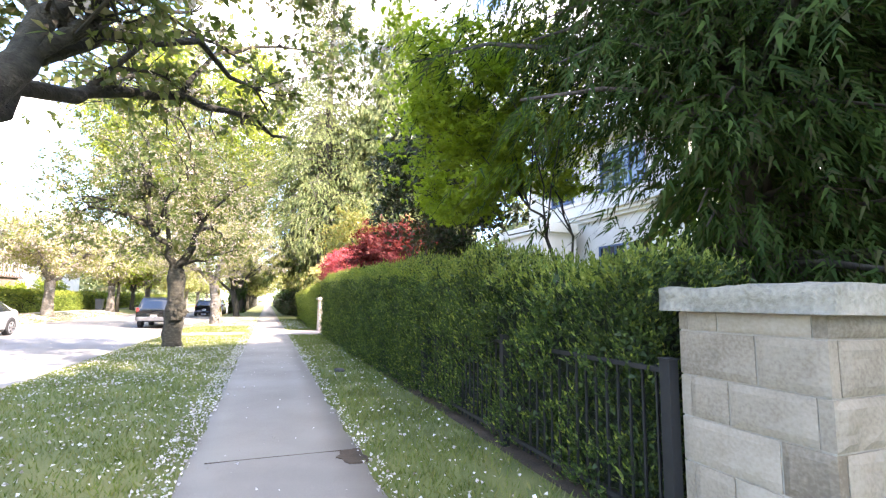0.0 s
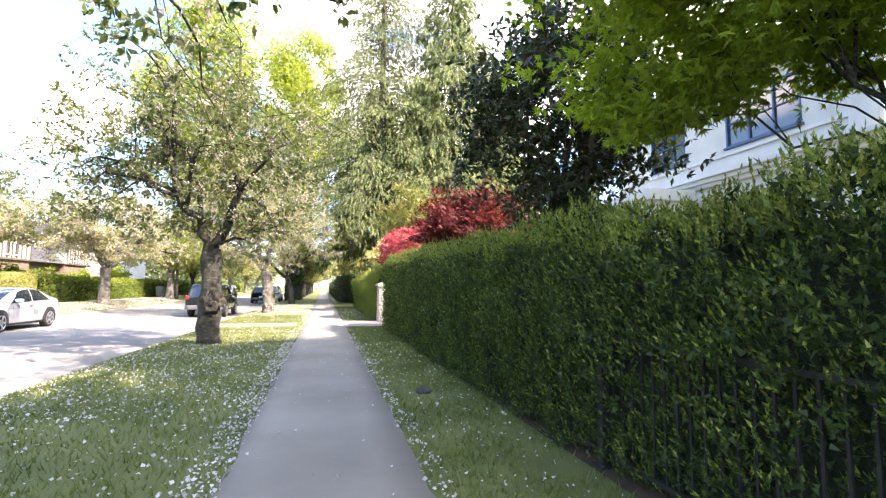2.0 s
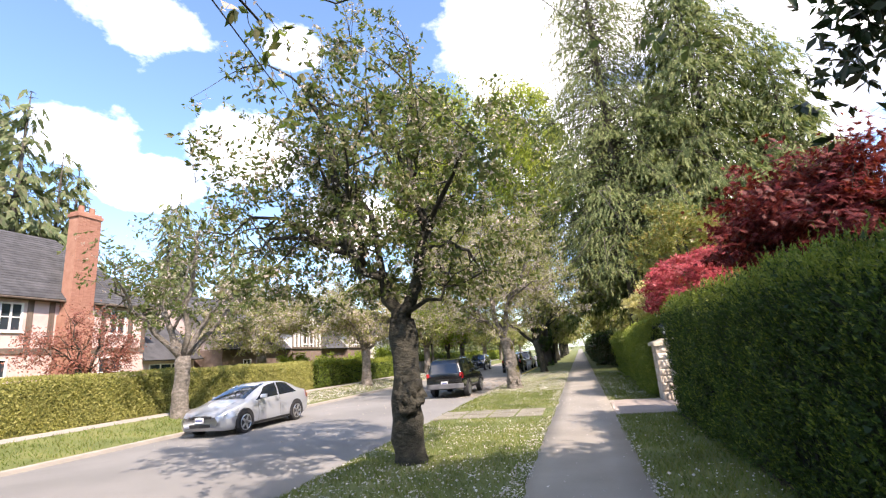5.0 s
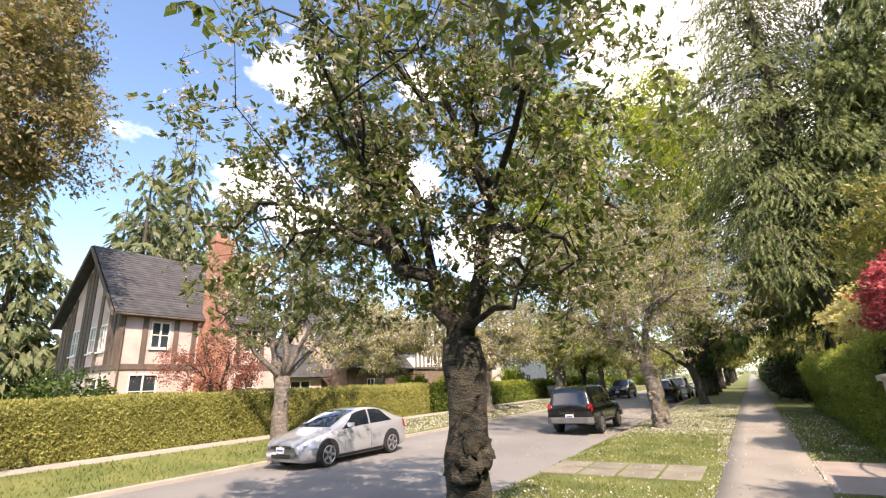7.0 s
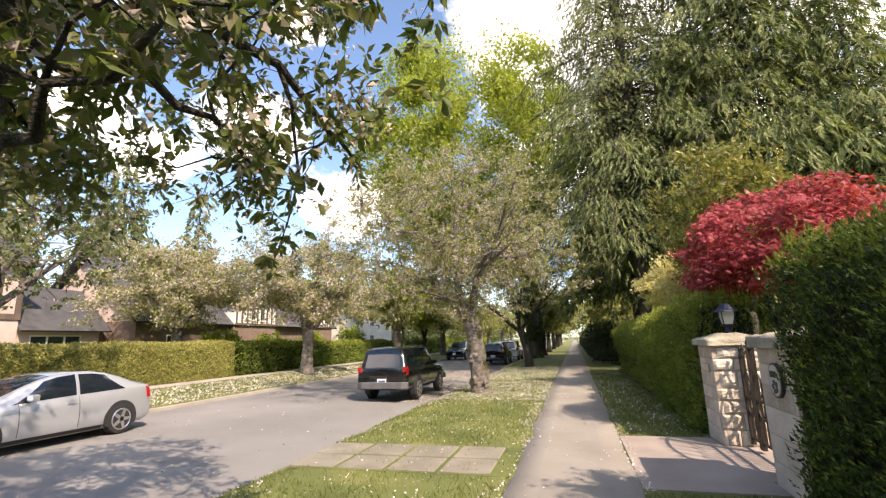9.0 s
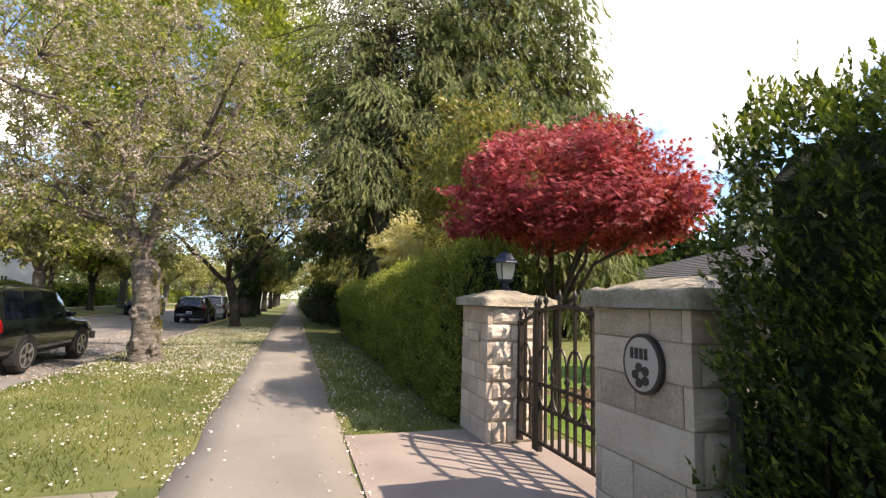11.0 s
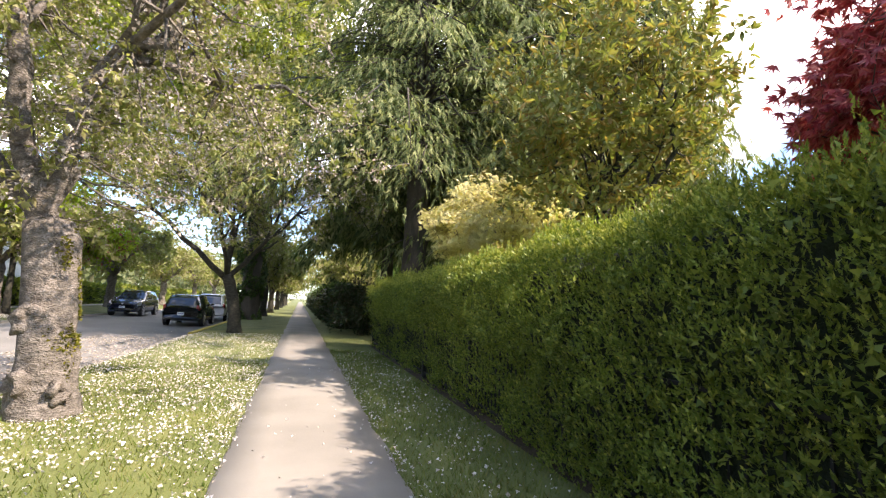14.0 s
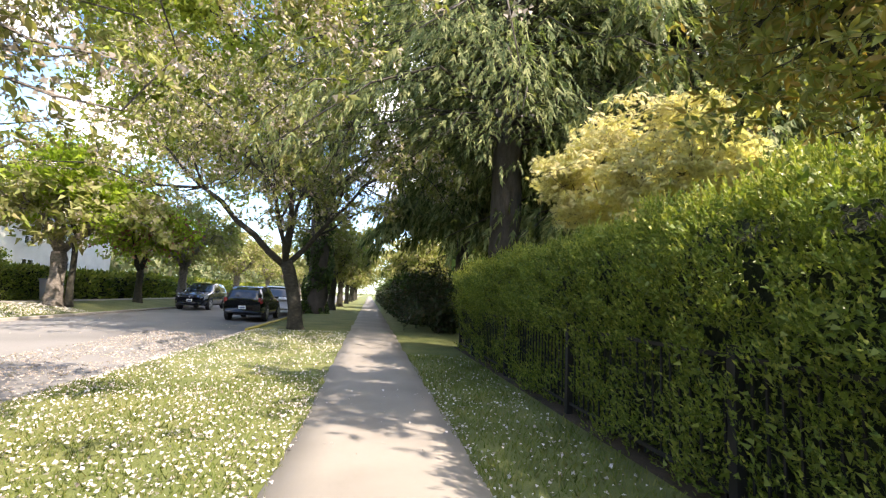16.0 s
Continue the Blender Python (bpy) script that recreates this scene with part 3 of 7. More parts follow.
def build_ground():
    s = Solid()
    xs = [-2200, -400, -120, -60, -34, -20, -16.0, -14.6, -13.4, -12.21, -12.2, -4.5, -4.49, -4.2, -3.9, -3.4, -2.1, -0.9, 0.9, 2.4, 4, 8, 16, 30, 60, 120, 400, 2200]
    ys = [-2200, -300, -60, 0, 8, 14, 20, 26, 32, 38, 44, 50, 58, 70, 90, 140, 300, 2200]
    zs = {-12.21: 0.02, -12.2: -0.4, -4.5: -0.4, -4.49: -0.14}
    v = [(x, y, zs.get(x, land(x, y))) for y in ys for x in xs]
    w = len(xs)
    f = [(j * w + i, j * w + i + 1, (j + 1) * w + i + 1, (j + 1) * w + i) for j in range(len(ys) - 1) for i in range(w - 1)]
    tagged(part("ground", s.add(v, f), GRASS), "short mown lawn grass strewn with fallen petals", "ground", kind="structure")


build_ground()
ROAD_FALL = [(-12.15, -0.06), (-10.0, -0.07), (-8.0, -0.11), (-6.2, -0.17), (-4.52, -0.22)]


def road_z(x):
    return float(np.interp(x, [p[0] for p in ROAD_FALL], [p[1] for p in ROAD_FALL]))


tagged(part("road", Solid().prism(ROAD_FALL + [(-4.52, -0.38), (-12.15, -0.38)], "y", -60, 320), ASPHALT), "pale grey worn asphalt residential road", "road", kind="structure")


def build_path():
    s = Solid()
    rng = np.random.default_rng(5)
    ys = np.concatenate([np.arange(-20, 80, 0.5), np.arange(80, 300, 10)])
    for j, y in enumerate(ys):
        a, b = (rng.normal() * 0.025 for _ in range(2))
        s.v += [(-0.79 + a, y, -0.05), (-0.78 + a, y, 0.012), (-0.4, y, 0.02), (0.4, y, 0.02), (0.78 + b, y, 0.012), (0.79 + b, y, -0.05)]
        if j:
            k = 6 * j
            s.f += [(k - 6 + i, k - 5 + i, k + 1 + i, k + i) for i in range(5)]
    tagged(part("pavement", s, PATHWAY, smooth=True), "narrow grey asphalt footpath with ragged edges", "footpath", kind="structure")


build_path()
tagged(part("kerb", Solid().box(-12.32, -12.15, -40, 300, -0.3, 0.045), CONCRETE, bevel=0.02), "low concrete kerb along the far verge", "kerb", kind="structure")
tagged(part("kerb", Solid().box(-4.56, -4.4, 57, 300, -0.3, -0.06), plain("worn_yellow_paint", (0.55, 0.42, 0.08), 0.8), bevel=0.02), "worn yellow painted kerb", "kerb", kind="structure")
tagged(part("pavement", Solid().box(-16.0, -14.75, -30, 200, 0.2, 0.395), CONCRETE), "pale concrete footway in front of the clipped hedge", "footpath", kind="structure")
tagged(part("driveway", Solid().box(0.8, 2.3, 32.1, 35.15, -0.05, 0.016).box(2.3, 3.3, 32.62, 34.5, -0.05, 0.016), DRIVE), "sunlit concrete driveway apron before the gate", "driveway", kind="structure")


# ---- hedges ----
def hedge(name, label, x0, x1, y0, y1, z0, top, leaf, tip, n, ln, wd, seed, depth=0.07, shag=0.05, through_fence=None, simple=False, core_leaf=HEDGE_CORE_SHADE, rear=0, sprig=0.0, older=None):
    rng = np.random.default_rng(seed)
    ob = thing(name, label, "hedge")
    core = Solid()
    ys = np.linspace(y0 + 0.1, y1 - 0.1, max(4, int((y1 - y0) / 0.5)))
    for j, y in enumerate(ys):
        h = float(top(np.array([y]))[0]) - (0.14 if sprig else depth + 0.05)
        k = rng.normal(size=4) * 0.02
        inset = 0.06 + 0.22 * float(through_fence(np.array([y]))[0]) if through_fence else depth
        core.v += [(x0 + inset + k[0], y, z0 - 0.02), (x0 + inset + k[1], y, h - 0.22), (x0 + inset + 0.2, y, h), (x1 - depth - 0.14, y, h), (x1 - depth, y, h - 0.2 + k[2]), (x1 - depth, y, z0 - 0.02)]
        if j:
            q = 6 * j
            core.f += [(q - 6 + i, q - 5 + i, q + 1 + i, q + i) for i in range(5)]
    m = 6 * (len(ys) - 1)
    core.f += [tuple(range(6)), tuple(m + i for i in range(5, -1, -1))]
    # solid core in place of inner twigs, by default coloured as shade
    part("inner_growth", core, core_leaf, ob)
    P, N = slab_leaves(rng, n, x0, x1, y0, y1, z0, top)
    ends = int(n * 0.06)
    E = np.stack([rng.uniform(x0, x1, ends), np.where(rng.random(ends) < 0.5, y0, y1), z0 + rng.random(ends) * (top(np.full(ends, y0)) - z0)], 1)
    EN = np.stack([np.zeros(ends), np.where(E[:, 1] == y0, -1.0, 1.0), np.zeros(ends)], 1)
    P, N = np.concatenate([P, E]), np.concatenate([N, EN])
    lump = np.array([noise.noise(Vector(p) * 2.0) + 0.8 * noise.noise(Vector(p) * 5.5) for p in P])[:, None]
    P = P + N * (np.maximum(lump * shag * 1.6, -0.45 * depth) + np.abs(rng.normal(size=(len(P), 1))) * shag - depth * (0.5 if sprig else 1.0) * rng.random((len(P), 1)))
    if through_fence:
        west = P[:, 0] < x0 + 0.4
        thin = through_fence(P[west, 1])
        P[west, 0] += 0.15 * thin - 0.1 - (0.17 * thin + 0.0) * np.clip((P[west, 2] - 0.75) / 0.55, 0, 1) + 0.1 * thin - (0.06 + 0.17 * thin) * rng.random(west.sum()) * (lump[west, 0] > 0.12)
        keep = ~(west & (P[:, 2] < 1.0) & (rng.random(len(P)) < 0.3 * through_fence(P[:, 1])))
        P, N = P[keep], N[keep]
    if rear:
        keep = (N[:, 0] * rear < 0.9) | (rng.random(len(P)) < 0.12)
        P, N = P[keep], N[keep]
    if sprig:
        seen = (P[:, 0] < x0 + 0.6) | (rng.random(len(P)) < 0.35)
        P, N = P[seen], N[seen]
        # older leaves behind the shoots
        pick = rng.integers(0, len(P), 56000)
        back = P[pick] - N[pick] * (0.02 + 0.07 * rng.random((len(pick), 1))) + rng.normal(size=(len(pick), 3)) * 0.03
        tagged(part("older_leaves", leaf_mesh("older_leaves", back, N[pick] * 0.5 + rng.normal(size=back.shape) * 0.7, 0.048, 0.032, rng, simple=True), older or OLD_LEAF, ob), kind="stuff")
        # upright shoots, each set round with leaves
        k = 9
        stem = unit(N * 0.5 + np.array((0, 0, 0.9)) + rng.normal(size=P.shape) * 0.3)
        step = np.tile(np.arange(k) / (k - 1), len(P))[:, None]
        reach = np.repeat(sprig * (0.6 + 0.8 * rng.random((len(P), 1))), k, 0)
        Q, A, B = np.repeat(P, k, 0), np.repeat(stem, k, 0), np.repeat(N, k, 0)
        R = rng.normal(size=A.shape) + B * 0.5
        R = unit(R - A * (R * A).sum(1, keepdims=True))
        Q = Q + A * reach * step
        W = A * (0.7 + 0.5 * step) + R * (0.85 - 0.45 * step)
        # upward-facing growth takes the lighter leaf, as sunlight on top; some shoot ends too
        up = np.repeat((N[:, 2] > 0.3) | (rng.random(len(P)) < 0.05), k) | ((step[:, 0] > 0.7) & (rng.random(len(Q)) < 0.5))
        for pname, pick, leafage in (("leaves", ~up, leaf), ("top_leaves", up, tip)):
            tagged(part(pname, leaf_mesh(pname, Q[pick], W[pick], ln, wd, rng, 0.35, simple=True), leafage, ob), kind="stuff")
        return ob
    D = N * 0.7 + rng.normal(size=P.shape) * 0.65 + np.array((0, 0, 0.35))
    # upward-facing leaves get the tip material, sunlight from above put into colour
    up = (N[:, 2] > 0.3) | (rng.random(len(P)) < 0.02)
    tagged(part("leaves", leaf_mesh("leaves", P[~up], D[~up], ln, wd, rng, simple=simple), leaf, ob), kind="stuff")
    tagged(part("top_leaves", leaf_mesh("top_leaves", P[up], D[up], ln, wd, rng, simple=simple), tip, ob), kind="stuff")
    return ob


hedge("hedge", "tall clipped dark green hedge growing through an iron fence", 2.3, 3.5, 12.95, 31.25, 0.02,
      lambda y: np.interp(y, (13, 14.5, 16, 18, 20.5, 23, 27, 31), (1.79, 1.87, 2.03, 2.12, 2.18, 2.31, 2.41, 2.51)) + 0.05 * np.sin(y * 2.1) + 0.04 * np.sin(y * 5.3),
      HEDGE_LEAF, HEDGE_LIT_TIP, 50000, 0.03, 0.0165, 11, rear=1, depth=0.2, shag=0.075, through_fence=lambda y: 1 - np.clip((y - 15.4) / 2.6, 0, 1), sprig=0.085)
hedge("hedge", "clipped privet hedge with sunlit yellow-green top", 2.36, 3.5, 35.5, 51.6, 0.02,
      lambda y: np.interp(y, (35.5, 37, 38.5, 46), (2.42, 2.38, 2.29, 2.19)) + 0.03 * np.sin(y * 2.4), PRIVET_LEAF, PRIVET_LIT_TIP, 48000, 0.03, 0.0165, 12, rear=1, depth=0.2, shag=0.07, through_fence=lambda y: 0.9 * np.clip((y - 39.3) / 1.5, 0, 1), sprig=0.085, older=PRIVET_LEAF)
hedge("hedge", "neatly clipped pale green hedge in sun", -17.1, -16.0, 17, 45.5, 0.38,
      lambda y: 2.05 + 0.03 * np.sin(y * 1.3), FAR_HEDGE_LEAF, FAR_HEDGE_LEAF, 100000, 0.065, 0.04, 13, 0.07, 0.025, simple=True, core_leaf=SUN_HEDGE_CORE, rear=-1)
# the next two take a darker leaf: dappled shade put into their colour
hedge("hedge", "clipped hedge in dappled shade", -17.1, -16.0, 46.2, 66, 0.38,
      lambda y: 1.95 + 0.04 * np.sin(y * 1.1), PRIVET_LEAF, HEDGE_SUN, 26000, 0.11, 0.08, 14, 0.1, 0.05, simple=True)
hedge("hedge", "clipped hedge far down the road", -17.1, -16.0, 68, 120, 0.38,
      lambda y: 1.9 + 0.1 * np.sin(y * 0.6), PRIVET_LEAF, HEDGE_SUN, 12000, 0.25, 0.16, 15, 0.1, 0.08, simple=True)

hedge("hedge", "dark overgrown evergreen hedge shading the footpath", 1.7, 3.6, 61.5, 150, 0.0,
      lambda y: 2.3 + 0.4 * np.sin(y * 0.37) + 0.2 * np.sin(y * 1.3), LAUREL_LEAF, HEDGE_LEAF, 26000, 0.18, 0.12, 16, 0.16, 0.16, simple=True)


# ---- trees along the near verge ----
def cherry(base, seed, size=1.0, leaves=24000, faded=12000, leaf=CHERRY_LEAF, bark=BARK, limbs=None, label="", fork=2.35, r=0.27, lean=(0, 0), twigs=420, centre=(0, 0, 4.9), radius=(4.2, 4.2, 2.9),
           ln=0.13, wd=0.06, floor_z=2.4, wobble=0.3, flare=1.45, scatter=0.16, shell=0.5, gaps=None, simple=False, bloom=0.06):
    limbs = limbs or [((2.4, 0.6, 4.6), 0.42), ((-2.6, 0.9, 4.7), 0.45), ((0.5, 2.5, 5.0), 0.42), ((-0.4, -2.6, 4.8), 0.42), ((-1.2, 0.4, 6.6), 0.5), ((1.1, -0.6, 6.9), 0.45)]
    limbs = [(e if isinstance(e, list) else tuple(c * size for c in e), q) for e, q in limbs]
    return tree("cherry_tree", label or "spreading cherry tree with fading blossom on the grass verge", "tree", base, fork, r, limbs, tuple(c * size for c in centre), tuple(c * size for c in radius), twigs,
                [("leaves", leaf, leaves, ln, wd, scatter, 0.25), ("blossom", CHERRY_FADED, faded, bloom, bloom * 0.9, scatter * 0.8, 0.3)], seed, bark, shell, lean, floor_z, 0.05, "street cherries", wobble, flare, tufts=3, gaps=gaps, simple=simple, whorl=0 if simple else 6, flat=0.6)


LIMBS_OVERHEAD = [([(0.43, 1.4, 3.1), (0.64, 2.5, 3.8), (1.38, 3.6, 4.37), (2.15, 4.1, 4.4), (2.87, 4.6, 4.3)], 0.42), ([None, (1.38, 3.6, 4.37), (1.75, 4.0, 5.3), (2.6, 4.4, 5.8), (3.6, 4.7, 5.95)], 0.16),
                  ([(0.55, 0.9, 3.1), (0.75, 1.6, 4.3), (0.9, 2.4, 5.8)], 0.75), ((-2.6, 1.2, 5.2), 0.45), ((-1.5, -2.6, 5.0), 0.45), ([None, (0.64, 2.5, 3.8), (0.6, 4.4, 4.9), (0.9, 6.4, 5.0), (1.1, 7.8, 4.2)], 0.16)]
cherry((-2.85, 13.9, 0), 21, leaves=13000, faded=4000, label="old cherry tree arching over the path", twigs=230, ln=0.12, wd=0.058, floor_z=3.9, centre=(0.8, 2.2, 5.2), radius=(3.6, 4.6, 1.8),
       limbs=LIMBS_OVERHEAD, lean=(0.1, 0.3))
LIMBS_GNARLED = [([(-0.28, 0, 2.86), (-0.75, -0.5, 3.8), (-0.75, -1.1, 5.4), (-1.1, -1.4, 6.5)], 0.62), ([(0.22, 0, 2.85), (0.6, 0, 4.0), (0.3, 0.2, 5.2), (0.4, 0.3, 8.2)], 0.62), ([None, (0.2, 0, 2.6), (0.9, -0.1, 2.95), (1.9, -0.1, 3.1)], 0.18),
                 ([None, (0.5, 0, 3.7), (0.8, 0.8, 4.0), (1.1, 1.6, 3.8), (1.3, 2.3, 3.4)], 0.26), ([None, (0.45, 0, 3.4), (0.6, 0.9, 3.4), (0.7, 1.8, 3.2)], 0.2), ([None, (0.4, 0.1, 4.6), (0.6, 1.6, 5.2), (0.2, 3.0, 5.4)], 0.24), ([None, (-0.6, -0.3, 3.5), (-0.2, -1.6, 4.3), (0.4, -2.9, 4.8)], 0.24),
                 ([None, (-0.7, -0.4, 3.7), (-1.8, -0.8, 4.1), (-2.9, -0.9, 3.9)], 0.24), ([None, (-0.7, -0.4, 3.7), (-1.7, -1.4, 4.3), (-2.8, -1.9, 4.1)], 0.22), ([None, (-0.75, -0.8, 4.6), (-1.8, 0.8, 5.0), (-3.0, 1.8, 4.8)], 0.22), ([None, (0.6, 0, 4.0), (1.6, -1.0, 5.0), (2.6, -1.6, 5.6)], 0.22)]
gnarled = cherry((-2.95, 27.35, 0.02), 22, limbs=LIMBS_GNARLED, leaves=36000, faded=19000, label="gnarled cherry tree with hollow burls and fading blossom", r=0.25, lean=(-0.02, 0.1), wobble=0.4, centre=(-0.2, 0.2, 5.2), radius=(4.8, 4.6, 3.9), floor_z=2.9,
                 fork=2.45, flare=1.3, ln=0.105, wd=0.044, twigs=760, shell=0.3, scatter=0.12, bloom=0.042, gaps=lambda q: math.hypot(q[0] + 0.5, q[1]) > float(np.interp(q[2], (2.8, 4.6, 7.2, 9.4), (3.4, 4.3, 3.0, 1.2))) * (0.95 + 0.5 * noise.noise(Vector(q) * 0.8)) or q[1] > 3.7 - 1.0 * max(0, q[0]))
burl(gnarled, (0.06, -0.24, 1.0), 0.26, (0.2, -1, 0), BARK, 1)
burl(gnarled, (0.26, -0.14, 1.12), 0.24, (1, -0.55, 0), BARK, 2)
LIMBS_MOSSY = [([(-0.1, -0.1, 3.3), (0.1, -0.2, 4.0), (0.5, -0.3, 4.5), (1.0, -0.3, 5.2), (1.5, -0.3, 6.2), (1.8, -0.2, 7.2)], 0.5), ([(-0.6, 0.0, 3.3), (-0.75, -0.2, 4.7), (-0.65, -0.2, 5.8), (-0.5, -0.1, 6.8), (-0.6, 0, 8.0)], 0.55), ([(-0.8, 0.1, 2.9), (-1.4, 0.2, 3.6), (-2.6, 0.4, 4.5), (-3.6, 0.5, 4.9)], 0.45),
               ([None, (0.1, -0.2, 4.0), (1.2, -1.4, 4.6), (2.4, -2.8, 4.8)], 0.25), ([None, (0.5, -0.3, 4.5), (1.9, 0.8, 4.9), (3.4, 1.4, 4.9)], 0.25), ([None, (-0.75, -0.2, 4.7), (-1.6, -1.8, 5.4), (-2.6, -3.2, 5.4)], 0.25), ([None, (-1.4, 0.2, 3.6), (-1.6, 1.9, 4.6), (-1.8, 3.6, 5.0)], 0.25), ([None, (1.0, -0.3, 5.2), (0.6, 1.6, 5.8), (0.4, 3.4, 6.0)], 0.22)]
mossy = cherry((-3.08, 42.1, 0), 23, limbs=LIMBS_MOSSY, bloom=0.042, leaves=48000, faded=48000, leaf=BRONZE_LEAF, bark=BARK_PALE, scatter=0.14, ln=0.09, wd=0.037, label="cherry tree thick with bronze leaves and faded blossom", r=0.295, lean=(-0.25, 0.1), centre=(-1.2, 0.2, 5.7), radius=(5.4, 5.2, 4.3), floor_z=2.4, twigs=820, shell=0.35,
               gaps=lambda q: ((q[0] + 1.2) / 5.4) ** 2 + ((q[1] - 0.2) / 5.2) ** 2 + ((q[2] - 5.7) / 4.3) ** 2 > 1.05)
cherry((-2.75, 56.6, 0), 24, leaves=25000, faded=19000, leaf=BRONZE_LEAF, label="cherry tree with long bare arching limbs", r=0.24, centre=(-0.8, -0.5, 6.6), radius=(7.2, 6.6, 3.8), fork=2.4, floor_z=3.6, twigs=560, shell=0.35,
       lean=(-0.5, 0), limbs=[([(-2.3, 0, 3.8), (-4.2, 0, 5.5), (-5.9, 0, 7.2)], 0.55), ([(-0.45, 0.1, 4.8), (-0.9, 0.2, 6.1), (-0.8, 0.2, 7.6)], 0.5), ([(0.5, 0, 3.4), (1.4, 0, 5.2), (2.2, -0.2, 6.2)], 0.5), ([None, (0.5, 0, 3.4), (2.2, -2.4, 4.9), (3.4, -4.4, 5.1)], 0.3),
                                  ((0.5, 3, 6), 0.4), ((-2.5, -3.5, 6.2), 0.4)], ln=0.13, wd=0.06)


def moss(parent, n, seed):
    """Cushions of moss on the side of a trunk."""
    rng = np.random.default_rng(seed)
    a, z = rng.normal(size=n) * 0.5 - 0.1, rng.uniform(0.25, 2.3, n)
    keep = np.array([noise.noise(Vector((q * 1.5, h * 1.8, 5))) > 0.02 + 0.1 * h for q, h in zip(a, z)])
    a, z = a[keep], z[keep]
    rad = 0.262 + 0.05 * rng.random(len(a))
    P = np.stack([np.cos(a) * rad - 0.25 * (z / 2.35) ** 2, np.sin(a) * rad, z], 1)
    D = np.stack([np.cos(a), np.sin(a), np.full(len(a), 0.4)], 1) + rng.normal(size=(len(a), 3)) * 0.6
    tagged(part("moss", leaf_mesh("moss", P, D, 0.03, 0.03, rng, simple=True), MOSS, parent, "yellow-green moss"), kind="stuff")


moss(mossy, 3200, 8)
burl(mossy, (-0.16, -0.24, 1.15), 0.2, (0.1, -1, 0), BARK_PALE, 4)
burl(mossy, (-0.2, -0.28, 0.4), 0.18, (-0.6, -1, 0), BARK_PALE, 5)
burl(mossy, (0.25, -0.22, 0.3), 0.16, (0.8, -0.8, 0), BARK_PALE, 6)
far_near = cherry((-3.0, 86, 0), 25, leaves=5500, faded=5500, leaf=BRONZE_LEAF, twigs=130, ln=0.34, wd=0.2, scatter=0.3, simple=True)
for y in (76, 100, 114, 128, 142):
    copy_thing(far_near, pose(-3.0, y, 0, 0, 0, y * 37))
for x, y in ((4.6, 82), (4.4, 96), (4.8, 112)):
    copy_thing(far_near, pose(x, y, 0, 0, 0, y * 53))

# ---- trees along the far verge ----
cherry((-14.2, 33.6, 0.3), 31, leaves=9000, faded=2600, bark=BARK_PALE, label="pale-barked cherry tree with thin spring foliage", r=0.27, centre=(0, 0.4, 5.4), radius=(4.4, 4.4, 3.0), twigs=330, fork=2.2, scatter=0.2, ln=0.14)
far_cherry = cherry((-13.8, 48.5, 0.3), 32, leaves=16000, faded=30000, leaf=BRONZE_LEAF, bark=BARK_PALE, twigs=320, r=0.3, ln=0.15, wd=0.09, scatter=0.22, simple=True, bloom=0.08, label="cherry tree in faded blossom on the far verge", centre=(0, 0, 5.0), radius=(5.0, 5.0, 3.0))
copy_thing(far_cherry, pose(-20.6, 46.6, 0.38, 0, 0, 250))
back_cherry = cherry((-13.9, 62, 0.3), 33, leaves=5500, faded=6500, leaf=BRONZE_LEAF, bark=BARK_PALE, twigs=150, r=0.3, ln=0.3, wd=0.18, scatter=0.26, label="cherry tree in faded blossom down the far verge", centre=(0, 0, 5.0), radius=(5.0, 5.0, 3.0), simple=True)
for y, a in ((76, 200), (90, 310), (105, 50), (120, 160), (20, 130), (135, 20)):
    copy_thing(back_cherry, pose(-13.9, y, 0.3, 0, 0, a))

# ---- tall trees ----
tree("elm_tree", "tall tree with bright lime-green leaves and ivy-clad trunk", "tree", (-3.5, 69.5, 0), 7.0, 0.62, [((-4, 1, 17), 0.5), ((3, 0.5, 18), 0.5), ((-1, -3.5, 18), 0.5), ((0.4, 3, 19), 0.5), ((-1, 0, 24), 0.6), ((-9, 0, 17), 0.45), ((4, 0, 13), 0.45), ((-13, 0, 20), 0.4), ((-8, 1, 24), 0.4)],
     (-5.8, 0, 20.5), (12.2, 7.5, 14), 1300, [("leaves", LIME_LEAF, 100000, 0.3, 0.2, 0.5, 0.3)], 41, BARK_DARK, floor_z=5.5, flare=1.2, simple=True, lumpy=0.35)


def ivy_on_trunk():
    rng = np.random.default_rng(4)
    n = 12000
    a, z = rng.random(n) * 2 * math.pi, rng.random(n) ** 1.3 * 9.5
    thick = np.array([noise.noise(Vector((math.cos(q) * 0.9, math.sin(q) * 0.9, h * 0.55))) + 0.5 * noise.noise(Vector((math.cos(q) * 2, math.sin(q) * 2, h * 1.6))) for q, h in zip(a, z)])
    keep = thick > -0.12 + z * 0.02
    a, z, thick = a[keep], z[keep], thick[keep]
    n = len(a)
    rad = 0.6 + 0.4 * np.clip(thick, 0, 1) + rng.random(n) * 0.14
    P = np.stack([-3.5 + np.cos(a) * rad, 69.5 + np.sin(a) * rad, z], 1)
    D = np.stack([np.cos(a), np.sin(a), np.full(n, -0.9)], 1) + rng.normal(size=(n, 3)) * 0.4
    tagged(part("ivy", leaf_mesh("ivy", P, D, 0.15, 0.13, rng), HEDGE_LEAF), "dark green ivy climbing a tree trunk", "ivy", kind="stuff")


ivy_on_trunk()
